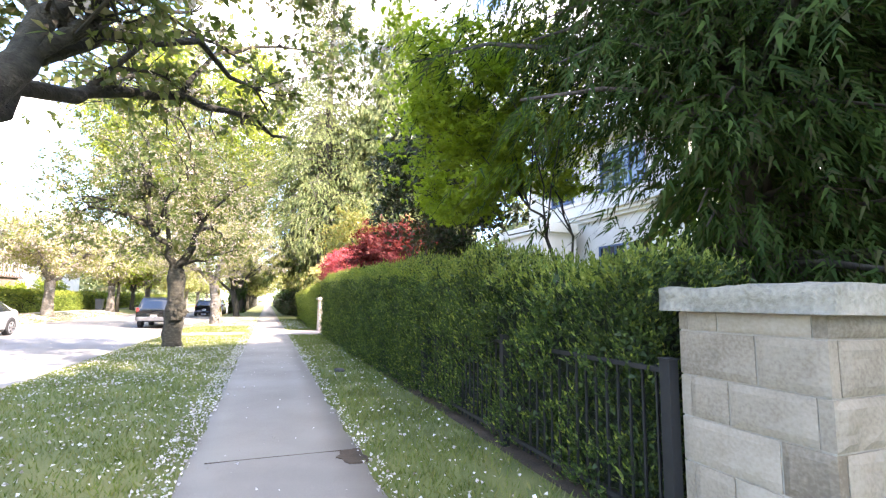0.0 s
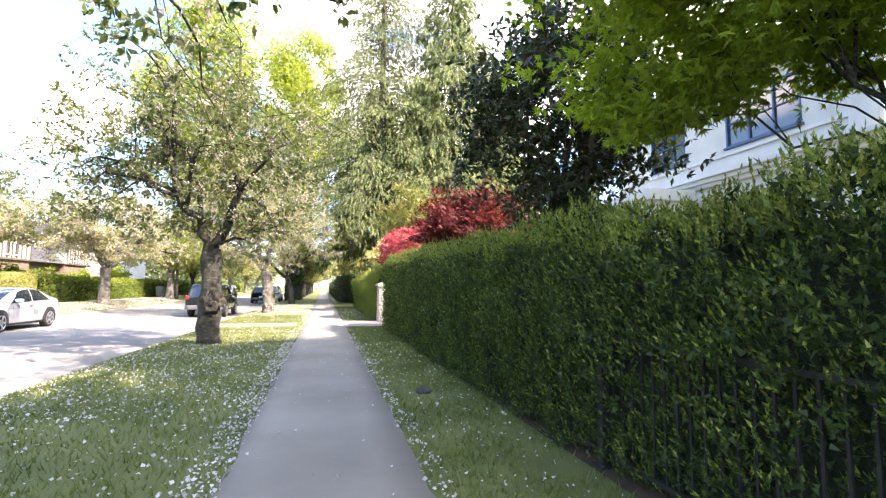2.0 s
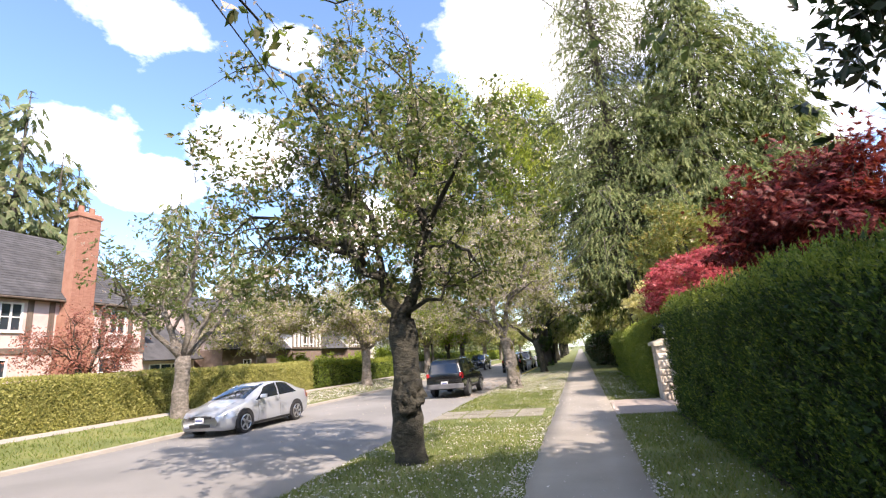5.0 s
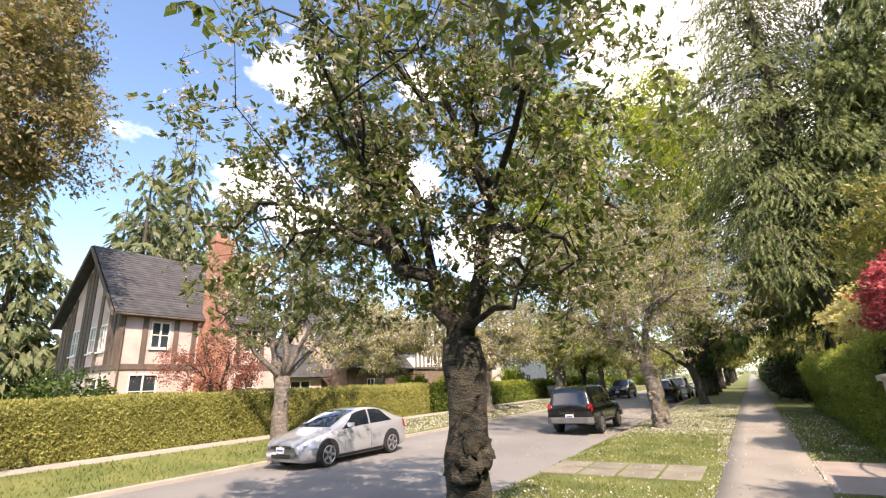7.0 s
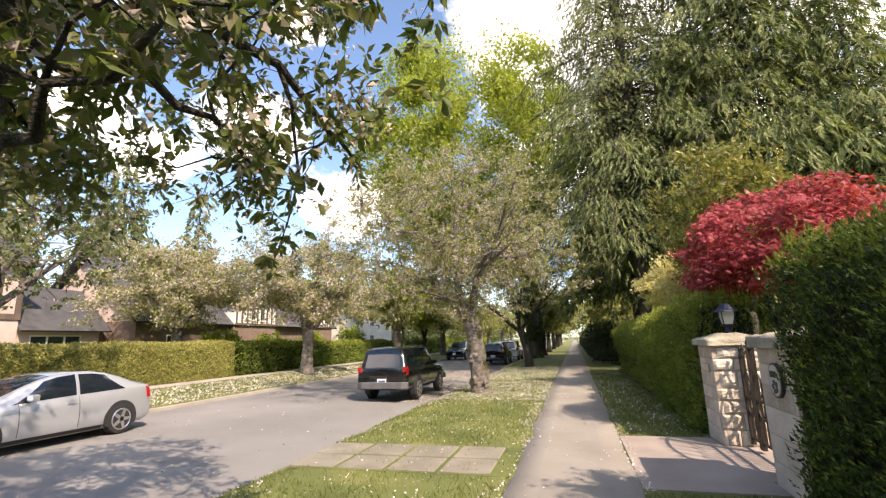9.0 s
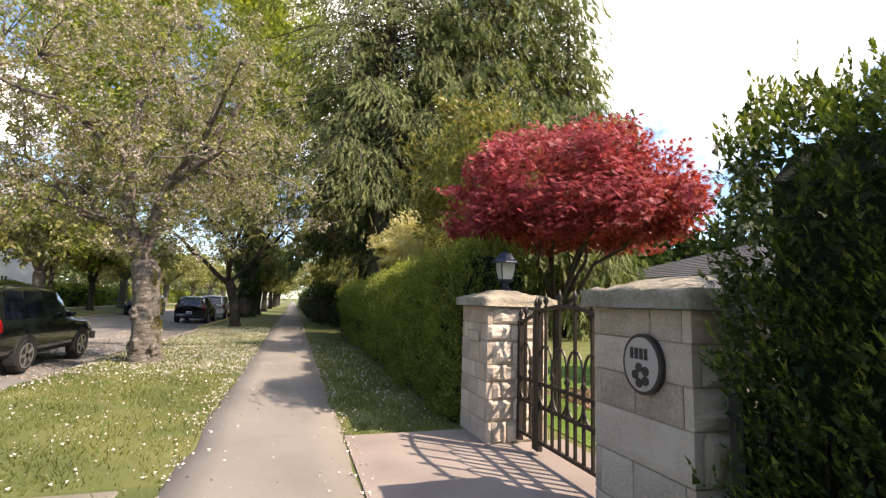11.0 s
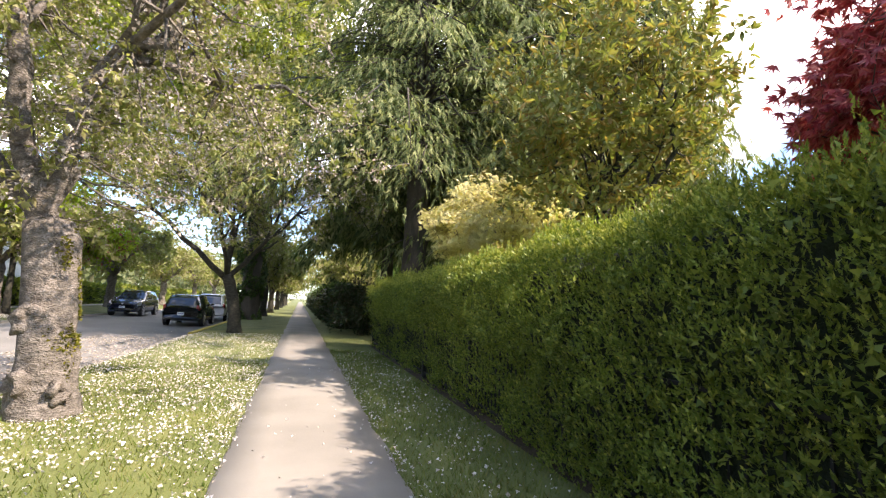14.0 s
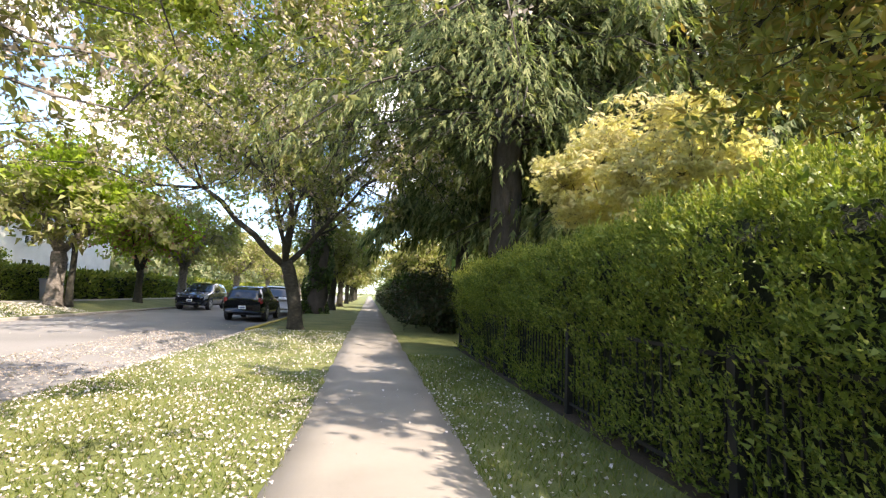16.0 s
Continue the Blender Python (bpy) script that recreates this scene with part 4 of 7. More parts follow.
conifer("cedar_tree", "very tall western red cedar with drooping sprays", (4.5, 55.0, 0), 35, 8.3, 235000, CEDAR_LEAF, 51, simple=True, frond=0.42, ln=0.16, wd=0.045, trunk_r=0.6, whorls=60, per=11, sigma=0.36, power=0.44, droop=0.4, low=0.19)
conifer("cedar_tree", "tall cedar with drooping green sprays", (10.8, 54, 0), 33, 7.2, 110000, CEDAR_LEAF, 52, simple=True, frond=0.6, ln=0.3, wd=0.08, trunk_r=0.5, whorls=50, per=10, sigma=0.38, power=0.5, droop=0.4, low=0.14)
conifer("cedar_tree", "cedar with feathery grey-green sprays", (15.0, 52.5, 0), 21, 5.2, 60000, CEDAR_LEAF, 53, simple=True, frond=0.6, ln=0.3, wd=0.08, sigma=0.34, power=0.6, whorls=40, per=8, droop=0.4)
conifer("cedar_tree", "big dark cedar overhanging the fence", (5.25, 14.2, 0), 11.5, 3.6, 185000, DARK_CEDAR_LEAF, 54, simple=True, frond=0.32, ln=0.13, wd=0.024, trunk_r=0.27, low=0.15, whorls=40, per=10, droop=0.2, power=0.35, sigma=0.3, bare=lambda q: (q[2] < 4.6 and q[1] > 0.3) or (q[2] < 3.0 and q[0] < -2.1))
# added cedars beside and behind the camera, placed to shade lawn and path
shade_cedar = conifer("cedar_tree", "added dark cedar that shades the lawn and path", (9.2, 8.0, 0), 19, 4.2, 24000, DARK_CEDAR_LEAF, 58, simple=True, ln=0.38, wd=0.16, trunk_r=0.27, low=0.12, whorls=34, per=9, droop=0.3, power=0.35, sigma=0.24)
for x, y, a in ((7.6, 2.4, 240), (9.8, 15.6, 110)):
    copy_thing(shade_cedar, pose(x, y, 0, 0, 0, a))
conifer("cedar_tree", "dark cedar deep in the garden", (9.2, 60, 0), 24, 4.6, 40000, CEDAR_LEAF, 55, simple=True, ln=0.45, wd=0.15, trunk_r=0.5, sigma=0.34, power=0.5, low=0.14)
conifer("cedar_tree", "dark cedar shading the footpath", (5.4, 67, 0), 25, 6.6, 60000, CEDAR_LEAF, 56, simple=True, ln=0.45, wd=0.15, trunk_r=0.45, sigma=0.34, power=0.5, low=0.24)
fir = conifer("fir_tree", "distant grey-green fir among the gardens", (-47, 52, 0.3), 24, 4.2, 10000, FIR_LEAF, 57, ln=0.5, wd=0.24, sigma=0.4, whorls=34, per=7, droop=0.25, simple=True, frond=0.9, power=0.9)
for x, y, k in ((-55, 44, 1), (-60, 62, 90), (-48, 76, 200), (34, 70, 10), (42, 62, 60), (27, 78, 130), (20, 88, 70), (-48, 34, 310)):
    copy_thing(fir, pose(x, y, 0, 0, 0, k))
for x, y, k in ((-43, 44.5, 1.15), (-45, 49, 1.0), (-50, 46, 1.25), (-41, 40, 0.95), (-38, 55, 0.8), (-42, 60, 0.95)):
    copy_thing(fir, pose(x, y, 0, 0, 0, 77 * x) @ Matrix.Scale(k, 4))

# ---- garden trees on the right ----
tree("maple_tree", "small red Japanese maple with feathery crimson leaves", "tree", (4.0, 35.8, 0), 1.6, 0.058, [((1.7, 0.5, 3.5), 0.6), ((-0.6, 1.4, 3.4), 0.6), ((1.2, 2.0, 3.6), 0.6), ((0.4, -1.0, 3.3), 0.6), ((1.0, 0.3, 3.9), 0.6), ((1.3, -1.2, 3.3), 0.5), ((0.0, 0.2, 3.7), 0.5)],
     (0.25, 0.15, 3.15), (1.95, 2.1, 1.45), 900, [("leaves", RED_LEAF, 21000, 0.08, 0.026, 0.1, 1.5)], 61, BARK_DARK, floor_z=2.6, tufts=3, shell=0.72, fingers=5, flat=0.35, simple=True, lumpy=0.35)
tree("maple_tree", "dark red Japanese maple above the hedge", "tree", (4.4, 28.4, 0), 1.9, 0.1, [((1.2, 0.3, 3.7), 0.6), ((-1.2, 0.4, 3.6), 0.6), ((0.2, 1.2, 3.8), 0.6), ((0.1, -1.2, 3.7), 0.6), ((0.1, 0, 4.3), 0.6)],
     (0.1, 0, 3.65), (2.2, 2.2, 1.35), 520, [("leaves", RED_DARK_LEAF, 15000, 0.09, 0.033, 0.13, 1.3)], 62, BARK_DARK, floor_z=2.6, tufts=3, shell=0.6, simple=True, fingers=5, flat=0.35)
tree("maple_tree", "golden yellow maple over the hedge", "tree", (4.9, 46.9, 0), 1.9, 0.11, [((1.3, 0.3, 3.8), 0.6), ((-1.2, 0.4, 3.8), 0.6), ((0.2, 1.5, 4.2), 0.6), ((-0.2, -1.5, 3.6), 0.6), ((-0.3, 0.2, 4.6), 0.6)],
     (-0.2, 0.1, 3.75), (2.1, 2.6, 1.35), 520, [("leaves", YELLOW_LEAF, 18000, 0.09, 0.034, 0.13, 1.3)], 63, BARK, floor_z=2.8, tufts=3, shell=0.7, fingers=5, flat=0.3, simple=True, lumpy=0.6)
tree("magnolia_tree", "magnolia with glossy olive and rust leaves", "tree", (5.6, 42.7, 0), 2.4, 0.16, [((1.5, 0.3, 5.6), 0.5), ((-1.5, 0.4, 5.4), 0.5), ((0.2, 1.5, 5.6), 0.5), ((0.1, -1.5, 5.4), 0.5), ((0.1, 0, 7.4), 0.6)],
     (-0.2, 0, 5.4), (2.8, 2.7, 3.0), 420, [("leaves", MAGNOLIA_LEAF, 22000, 0.16, 0.055, 0.13, 0.0)], 64, BARK, floor_z=3.2, tufts=3, whorl=8)
tree("laurel_tree", "dark glossy evergreen tree above the hedge", "tree", (4.9, 22.6, 0), 2.0, 0.15, [((1.5, 0.3, 5.2), 0.5), ((-1.5, 0.4, 5.2), 0.5), ((0.2, 1.5, 5.2), 0.5), ((0.1, -1.5, 5.0), 0.5), ((0.1, 0, 7.0), 0.6)],
     (-0.35, 0, 5.2), (2.75, 2.6, 3.3), 430, [("leaves", LAUREL_LEAF, 26000, 0.15, 0.06, 0.16, 0.1)], 65, BARK_DARK, floor_z=2.3, tufts=3, whorl=6)
tree("maple_tree", "green Japanese maple with thin bare stems", "tree", (4.3, 16.3, 0), 1.7, 0.05, [([(-0.5, 0.05, 2.5), (-0.9, 0.1, 3.3), (-1.2, 0.3, 5.4)], 0.75), ([None, (-0.5, 0.05, 2.5), (-1.1, 0.6, 2.9), (-1.8, 1.5, 3.2)], 0.3), ([None, (-0.8, 0.1, 3.0), (-1.6, 0.2, 3.8), (-2.3, 0.3, 4.3)], 0.3), ([(0.1, 0.2, 2.6), (0.0, 0.7, 3.6), (-0.2, 1.1, 4.8)], 0.5)],
     (-1.15, 0.7, 4.5), (2.1, 2.0, 2.1), 330, [("leaves", GREEN_MAPLE_LEAF, 20000, 0.078, 0.027, 0.14, 0.7)], 66, BARK, lean=(-0.1, 0), floor_z=2.4, shell=0.4, tufts=3, fingers=5, flat=0.25, simple=True, lumpy=0.9,
     gaps=lambda q: q[2] < float(np.interp(q[1] - q[0], (0.9, 1.6, 2.5), (3.35, 3.1, 2.5))))
tree("rhododendron", "dark domed rhododendron bush beside the path", "bush", (2.7, 57.5, 0), 0.5, 0.1, [((0.8, 0, 1.5), 0.6), ((-0.8, 0, 1.4), 0.6), ((0, 1.2, 1.6), 0.6), ((0, -1.2, 1.5), 0.6)],
     (0, 0, 1.2), (1.7, 3.2, 1.5), 300, [("leaves", LAUREL_LEAF, 9000, 0.16, 0.07, 0.14, 0.2)], 67, BARK_DARK, floor_z=0.1)


# ---- iron fences ----
def fence(label, x, posts, height, pitch=0.118):
    top = thing("fence", label, "fence")
    post = Solid().box(-0.04, 0.04, -0.04, 0.04, -0.05, height).prism([(-0.048, -0.048), (0.048, -0.048), (0.048, 0.048), (-0.048, 0.048)], "z", height, height + 0.012).mesh("post", bevel=0.005)
    picket = Solid().box(-0.008, 0.008, -0.008, 0.008, 0.06, height - 0.05).mesh("picket")
    for y in posts:
        part("post", post, IRON, top, at=(x, y, 0))
    for a, b in zip(posts, posts[1:]):
        for z in (0.12, height - 0.09):
            part("rail", Solid().box(x - 0.012, x + 0.012, a + 0.04, b - 0.04, z, z + 0.032), IRON, top)
        n = int((b - a) / pitch)
        for i in range(1, n):
            part("picket", picket, IRON, top, at=(x + 0.02, a + (b - a) * i / n, 0))
    return top


fence("black iron fence overgrown by a hedge", 2.27, [12.66, 14.87, 17.6, 20.45, 23.2, 25.9, 28.6, 31.3], 1.16)
fence("black iron fence half hidden in a privet hedge", 2.38, [36.55, 39.28, 42.0, 44.7, 47.4, 50.1, 51.7], 1.13)
tagged(part("soil", Solid().add([(2.16, 12.7, 0.008), (3.4, 12.7, 0.02), (3.4, 31.6, 0.02), (2.16, 31.6, 0.008)], [(0, 1, 2, 3)]).add([(2.24, 35.5, 0.008), (3.4, 35.5, 0.02), (3.4, 52, 0.02), (2.24, 52, 0.008)], [(0, 1, 2, 3)]), SOIL),
       "bare dark soil under the hedges", "soil", kind="structure")


# ---- stone pillars, gate, lantern ----
def rock_face(w, h, d, seed, rough=0.012, nx=5, nz=4):
    """One ashlar block: its seen face lies at y = 0 towards -y and is w by h."""
    s = Solid()
    g = 0.006
    xs, zs = np.linspace(g, w - g, nx), np.linspace(g, h - g, nz)
    off = Vector((seed % 97, seed % 89, 0))
    for j, z in enumerate(zs):
        for i, x in enumerate(xs):
            edge = min(x - g, w - g - x, z - g, h - g - z)
            lump = 0.9 + 1.1 * noise.noise(Vector((x * 7, z * 7, 0)) + off) + 0.7 * noise.noise(Vector((x * 19, z * 19, 5)) + off)
            s.v.append((x, 0.004 if edge < 1e-6 else -rough * max(0.0, lump) * min(1.0, edge / 0.035), z))
    s.f = [(j * nx + i, j * nx + i + 1, (j + 1) * nx + i + 1, (j + 1) * nx + i) for j in range(nz - 1) for i in range(nx - 1)]
    ring = [i for i in range(nx)] + [j * nx + nx - 1 for j in range(1, nz)] + [(nz - 1) * nx + i for i in range(nx - 2, -1, -1)] + [j * nx for j in range(nz - 2, 0, -1)]
    k = len(s.v)
    s.v += [(s.v[i][0], d, s.v[i][2]) for i in ring]
    m = len(ring)
    s.f += [(ring[i], k + i, k + (i + 1) % m, ring[(i + 1) % m]) for i in range(m)]
    return s


def pillar(label, x0, x1, y0, y1, h, cap_top, seed, peak=0.1, rough=(0.003, 0.026), course_h=(0.19, 0.31), block=SANDSTONE):
    rng = np.random.default_rng(seed)
    top = thing("gate_pillar", label, "pillar")
    part("core", Solid().box(x0 + 0.012, x1 - 0.012, y0 + 0.012, y1 - 0.012, -0.05, h), MORTAR, top)
    d, z, course = 0.07, 0.0, 0
    while z < h - 0.04:
        hh = float(rng.uniform(*course_h))
        if h - z - hh < 0.1:
            hh = h - z
        for side, span, place in (("W", y1 - y0, lambda u: pose(x0, y1 - u, z, 0, 0, -90)), ("S", x1 - x0, lambda u: pose(x0 + u, y0, z)),
                                  ("E", y1 - y0, lambda u: pose(x1, y0 + u, z, 0, 0, 90)), ("N", x1 - x0, lambda u: pose(x1 - u, y1, z, 0, 0, 180))):
            long = (side in "WE") == (course % 2 == 0)
            a, b = (0.0, span) if long else (d, span - d)
            cuts = [a] + ([] if rng.random() < 0.2 else [a + (b - a) * float(rng.uniform(0.28, 0.72))]) + [b]
            for u, v in zip(cuts, cuts[1:]):
                ob = part("stone", rock_face(v - u, hh, d, int(rng.integers(1 << 30)), rough[0] if side in "WE" else rough[1], 8, 7), block, top)
                ob.matrix_basis = place(u)
        z += hh
        course += 1
    o = 0.075
    X = np.linspace(x0 - o, x1 + o, 12)
    Y = np.linspace(y0 - o, y1 + o, 12)
    s = Solid()
    low = []
    for j, y in enumerate(Y):
        for i, x in enumerate(X):
            e = min(i, 11 - i, j, 11 - j) / 5.5
            s.v.append((x + rng.normal() * 0.005, y + rng.normal() * 0.005, cap_top - peak + peak * min(1, e * 1.4) + 0.03 * noise.noise(Vector((x, y, 0)) * 5) + 0.012 * noise.noise(Vector((x, y, 3)) * 17)))
    s.f = [(j * 12 + i, j * 12 + i + 1, (j + 1) * 12 + i + 1, (j + 1) * 12 + i) for j in range(11) for i in range(11)]
    ring = [i for i in range(12)] + [j * 12 + 11 for j in range(1, 12)] + [132 + i for i in range(10, -1, -1)] + [j * 12 for j in range(10, 0, -1)]
    mid, k = [], len(s.v)
    for i in ring:
        x, y, zz = s.v[i]
        mid.append((x + rng.normal() * 0.008, y + rng.normal() * 0.008, (zz + h) / 2 + rng.normal() * 0.01))
    s.v += mid + [(s.v[i][0], s.v[i][1], h + 0.002) for i in ring]
    m = len(ring)
    s.f += [(ring[i], k + i, k + (i + 1) % m, ring[(i + 1) % m]) for i in range(m)] + [(k + i, k + m + i, k + m + (i + 1) % m, k + (i + 1) % m) for i in range(m)]
    s.f.append(tuple(k + m + i for i in range(m)))
    part("cap", s, CAPSTONE, top, "weathered mossy sandstone cap", smooth=True)
    return top


pillar("sandstone block pillar with mossy capstone at the fence end", 2.3, 3.2, 11.75, 12.6, 1.47, 1.635, 71, 0.02, (0.005, 0.012), (0.22, 0.36), WARM_SHADED_STONE)
pillar("sandstone gate pillar half swallowed by the hedge", 2.3, 3.15, 31.62, 32.52, 1.58, 1.8, 72)
pillar("sunlit rough sandstone gate pillar carrying a lantern", 2.3, 3.1, 34.52, 35.36, 1.56, 1.76, 73)

PLAQUE_DARK = plain("plaque_black", (0.03, 0.03, 0.032), 0.5)
PLAQUE_PALE = plain("plaque_pale", (0.45, 0.42, 0.4), 0.6)


def plaque():
    top = thing("house_plaque", "round black plaque with pale markings on a stone pillar", "plaque")
    disc = [(31.98 + 0.17 * math.cos(a), 1.23 + 0.19 * math.sin(a)) for a in (2 * math.pi * i / 40 for i in range(40))]
    inner = [(31.98 + 0.148 * math.cos(a), 1.23 + 0.168 * math.sin(a)) for a in (2 * math.pi * i / 40 for i in range(40))]
    part("rim", Solid().prism(disc, "x", 2.262, 2.3), PLAQUE_DARK, top)
    part("disc", Solid().prism(inner, "x", 2.257, 2.262), PLAQUE_PALE, top)
    for i in range(4):
        part("bar", Solid().box(2.251, 2.257, 32.045 - i * 0.042, 32.07 - i * 0.042, 1.26, 1.33), PLAQUE_DARK, top)
    for k in range(5):
        a = 2 * math.pi * k / 5
        part("flower", Solid().prism([(31.98 + math.cos(a) * 0.05 + 0.03 * math.cos(b), 1.16 + math.sin(a) * 0.05 + 0.03 * math.sin(b)) for b in (2 * math.pi * i / 10 for i in range(10))], "x", 2.252, 2.257), PLAQUE_DARK, top)


plaque()
mail = thing("mail_slot", "flush metal mail slot in a stone pillar", "mail slot")
part("frame", Solid().box(2.282, 2.3, 34.72, 35.1, 1.13, 1.26), WARM_SHADED_STONE, mail, bevel=0.004)
part("flap", Solid().box(2.276, 2.282, 34.75, 35.07, 1.14, 1.25), SANDSTONE, mail, bevel=0.003)


def lantern(x, y, z):
    top = thing("lantern", "dark metal pillar lantern with pale glass sides", "lamp", at=(x, y, z))
    ring = lambda r, n=8: [(r * math.cos(2 * math.pi * (i + 0.5) / n), r * math.sin(2 * math.pi * (i + 0.5) / n)) for i in range(n)]

    def stack(rows, n=8):
        s = Solid()
        for j, (r, h) in enumerate(rows):
            s.v += [(a, b, h) for a, b in ring(r, n)]
            if j:
                s.f += [((j - 1) * n + i, (j - 1) * n + (i + 1) % n, j * n + (i + 1) % n, j * n + i) for i in range(n)]
        s.f += [tuple(range(n - 1, -1, -1)), tuple((len(rows) - 1) * n + i for i in range(n))]
        return s

    metal = plain("lantern_metal", (0.035, 0.045, 0.07), 0.45, 0.5)
    part("base", stack([(0.075, 0), (0.075, 0.03), (0.045, 0.05), (0.045, 0.1), (0.11, 0.13), (0.115, 0.15)]), metal, top)
    part("glass", stack([(0.09, 0.15), (0.125, 0.27), (0.13, 0.36)], 4), plain("frosted_glass", (0.5, 0.52, 0.46), 0.25), top, "pale frosted glass")
    for i in range(4):
        a = 2 * math.pi * (i + 0.5) / 4
        part("bar", Solid().tube([(0.1 * math.cos(a), 0.1 * math.sin(a), 0.15), (0.133 * math.cos(a), 0.133 * math.sin(a), 0.27), (0.137 * math.cos(a), 0.137 * math.sin(a), 0.37)], [0.009] * 3, 6), metal, top)
    part("roof", stack([(0.19, 0.36), (0.185, 0.375), (0.14, 0.41), (0.11, 0.45), (0.085, 0.485), (0.03, 0.495), (0.02, 0.51), (0.028, 0.525), (0.0, 0.54)]), metal, top, "dark blue-grey metal hood")


lantern(2.72, 34.95, 1.755)


def gate():
    top = thing("garden_gate", "closed wrought iron gate with spear finials and gothic arches", "gate")
    x = 2.7

    def rail_z(y):
        return 1.36 + 0.22 * math.sin(math.pi * min(1, max(0, (34.5 - y) / 1.95)))

    finial = Solid().tube([(0, 0, 0), (0, 0, 0.01), (0, 0, 0.03), (0, 0, 0.07), (0, 0, 0.16)], [0.022, 0.026, 0.013, 0.032, 0.001], 8).mesh("finial", smooth=True)
    for y in (34.46, 34.1, 34.03, 32.56):
        part("stile", Solid().box(x - 0.03, x + 0.03, y - 0.03, y + 0.03, 0.06, rail_z(y) + 0.03), GATE_IRON, top, bevel=0.004)
        part("finial", finial, GATE_IRON, top, at=(x, y, rail_z(y) + 0.03))
    for a, b in ((34.46, 34.1), (34.03, 32.56)):
        n = max(2, round((a - b) / 0.135))
        ys = [a - (a - b) * i / 16 for i in range(17)]
        part("top_rail", Solid().tube([(x, y, rail_z(y)) for y in ys], [0.024] * 17, 6), GATE_IRON, top)
        for z in (0.14, 0.5, 0.74):
            part("rail", Solid().box(x - 0.016, x + 0.016, b + 0.02, a - 0.02, z, z + 0.036), GATE_IRON, top)
        for i in range(1, n):
            y = a - (a - b) * i / n
            part("picket", Solid().box(x - 0.013, x + 0.013, y - 0.013, y + 0.013, 0.14, rail_z(y) if i % 2 else 1.02), GATE_IRON, top)
            if i % 2:
                part("finial", finial, GATE_IRON, top, at=(x, y, rail_z(y) + 0.02))
            else:
                part("finial", finial, GATE_IRON, top, at=(x, y, 0.775))
        for i in range(0, n - 1, 2):
            ya, yb = a - (a - b) * i / n, a - (a - b) * min(i + 2, n) / n
            ym = (ya + yb) / 2
            for s, e in ((ya, ym), (yb, ym)):
                part("arch", Solid().tube([(x, s + (e - s) * (u * u * 0.9 + 0.1 * u), 0.92 + 0.24 * math.sin(u * math.pi / 2)) for u in (0, 0.25, 0.5, 0.75, 1)], [0.0135] * 5, 6), GATE_IRON, top)
                part("arch", Solid().tube([(x, s + (e - s) * (u * u * 0.9 + 0.1 * u), 0.72 - 0.2 * math.sin(u * math.pi / 2)) for u in (0, 0.25, 0.5, 0.75, 1)], [0.0135] * 5, 6), GATE_IRON, top)


gate()


# ---- parked cars ----
TYRE = plain("tyre", (0.015, 0.015, 0.016), 0.85)
RIM = plain("alloy", (0.55, 0.56, 0.58), 0.3, 0.9)
CAR_GLASS = plain("car_glass", (0.005, 0.009, 0.018), 0.06, 0.0, 1.0)
TRIM = plain("black_trim", (0.02, 0.02, 0.022), 0.6)
LENS = plain("lamp_lens", (0.34, 0.36, 0.39), 0.15, 0.2, 1.0)
TAIL = plain("tail_lens", (0.35, 0.012, 0.015), 0.15, 0.0, 1.0)
PLATE = plain("plate", (0.7, 0.7, 0.7), 0.5)
PLATE_INK = plain("plate_ink", (0.08, 0.1, 0.25), 0.6)


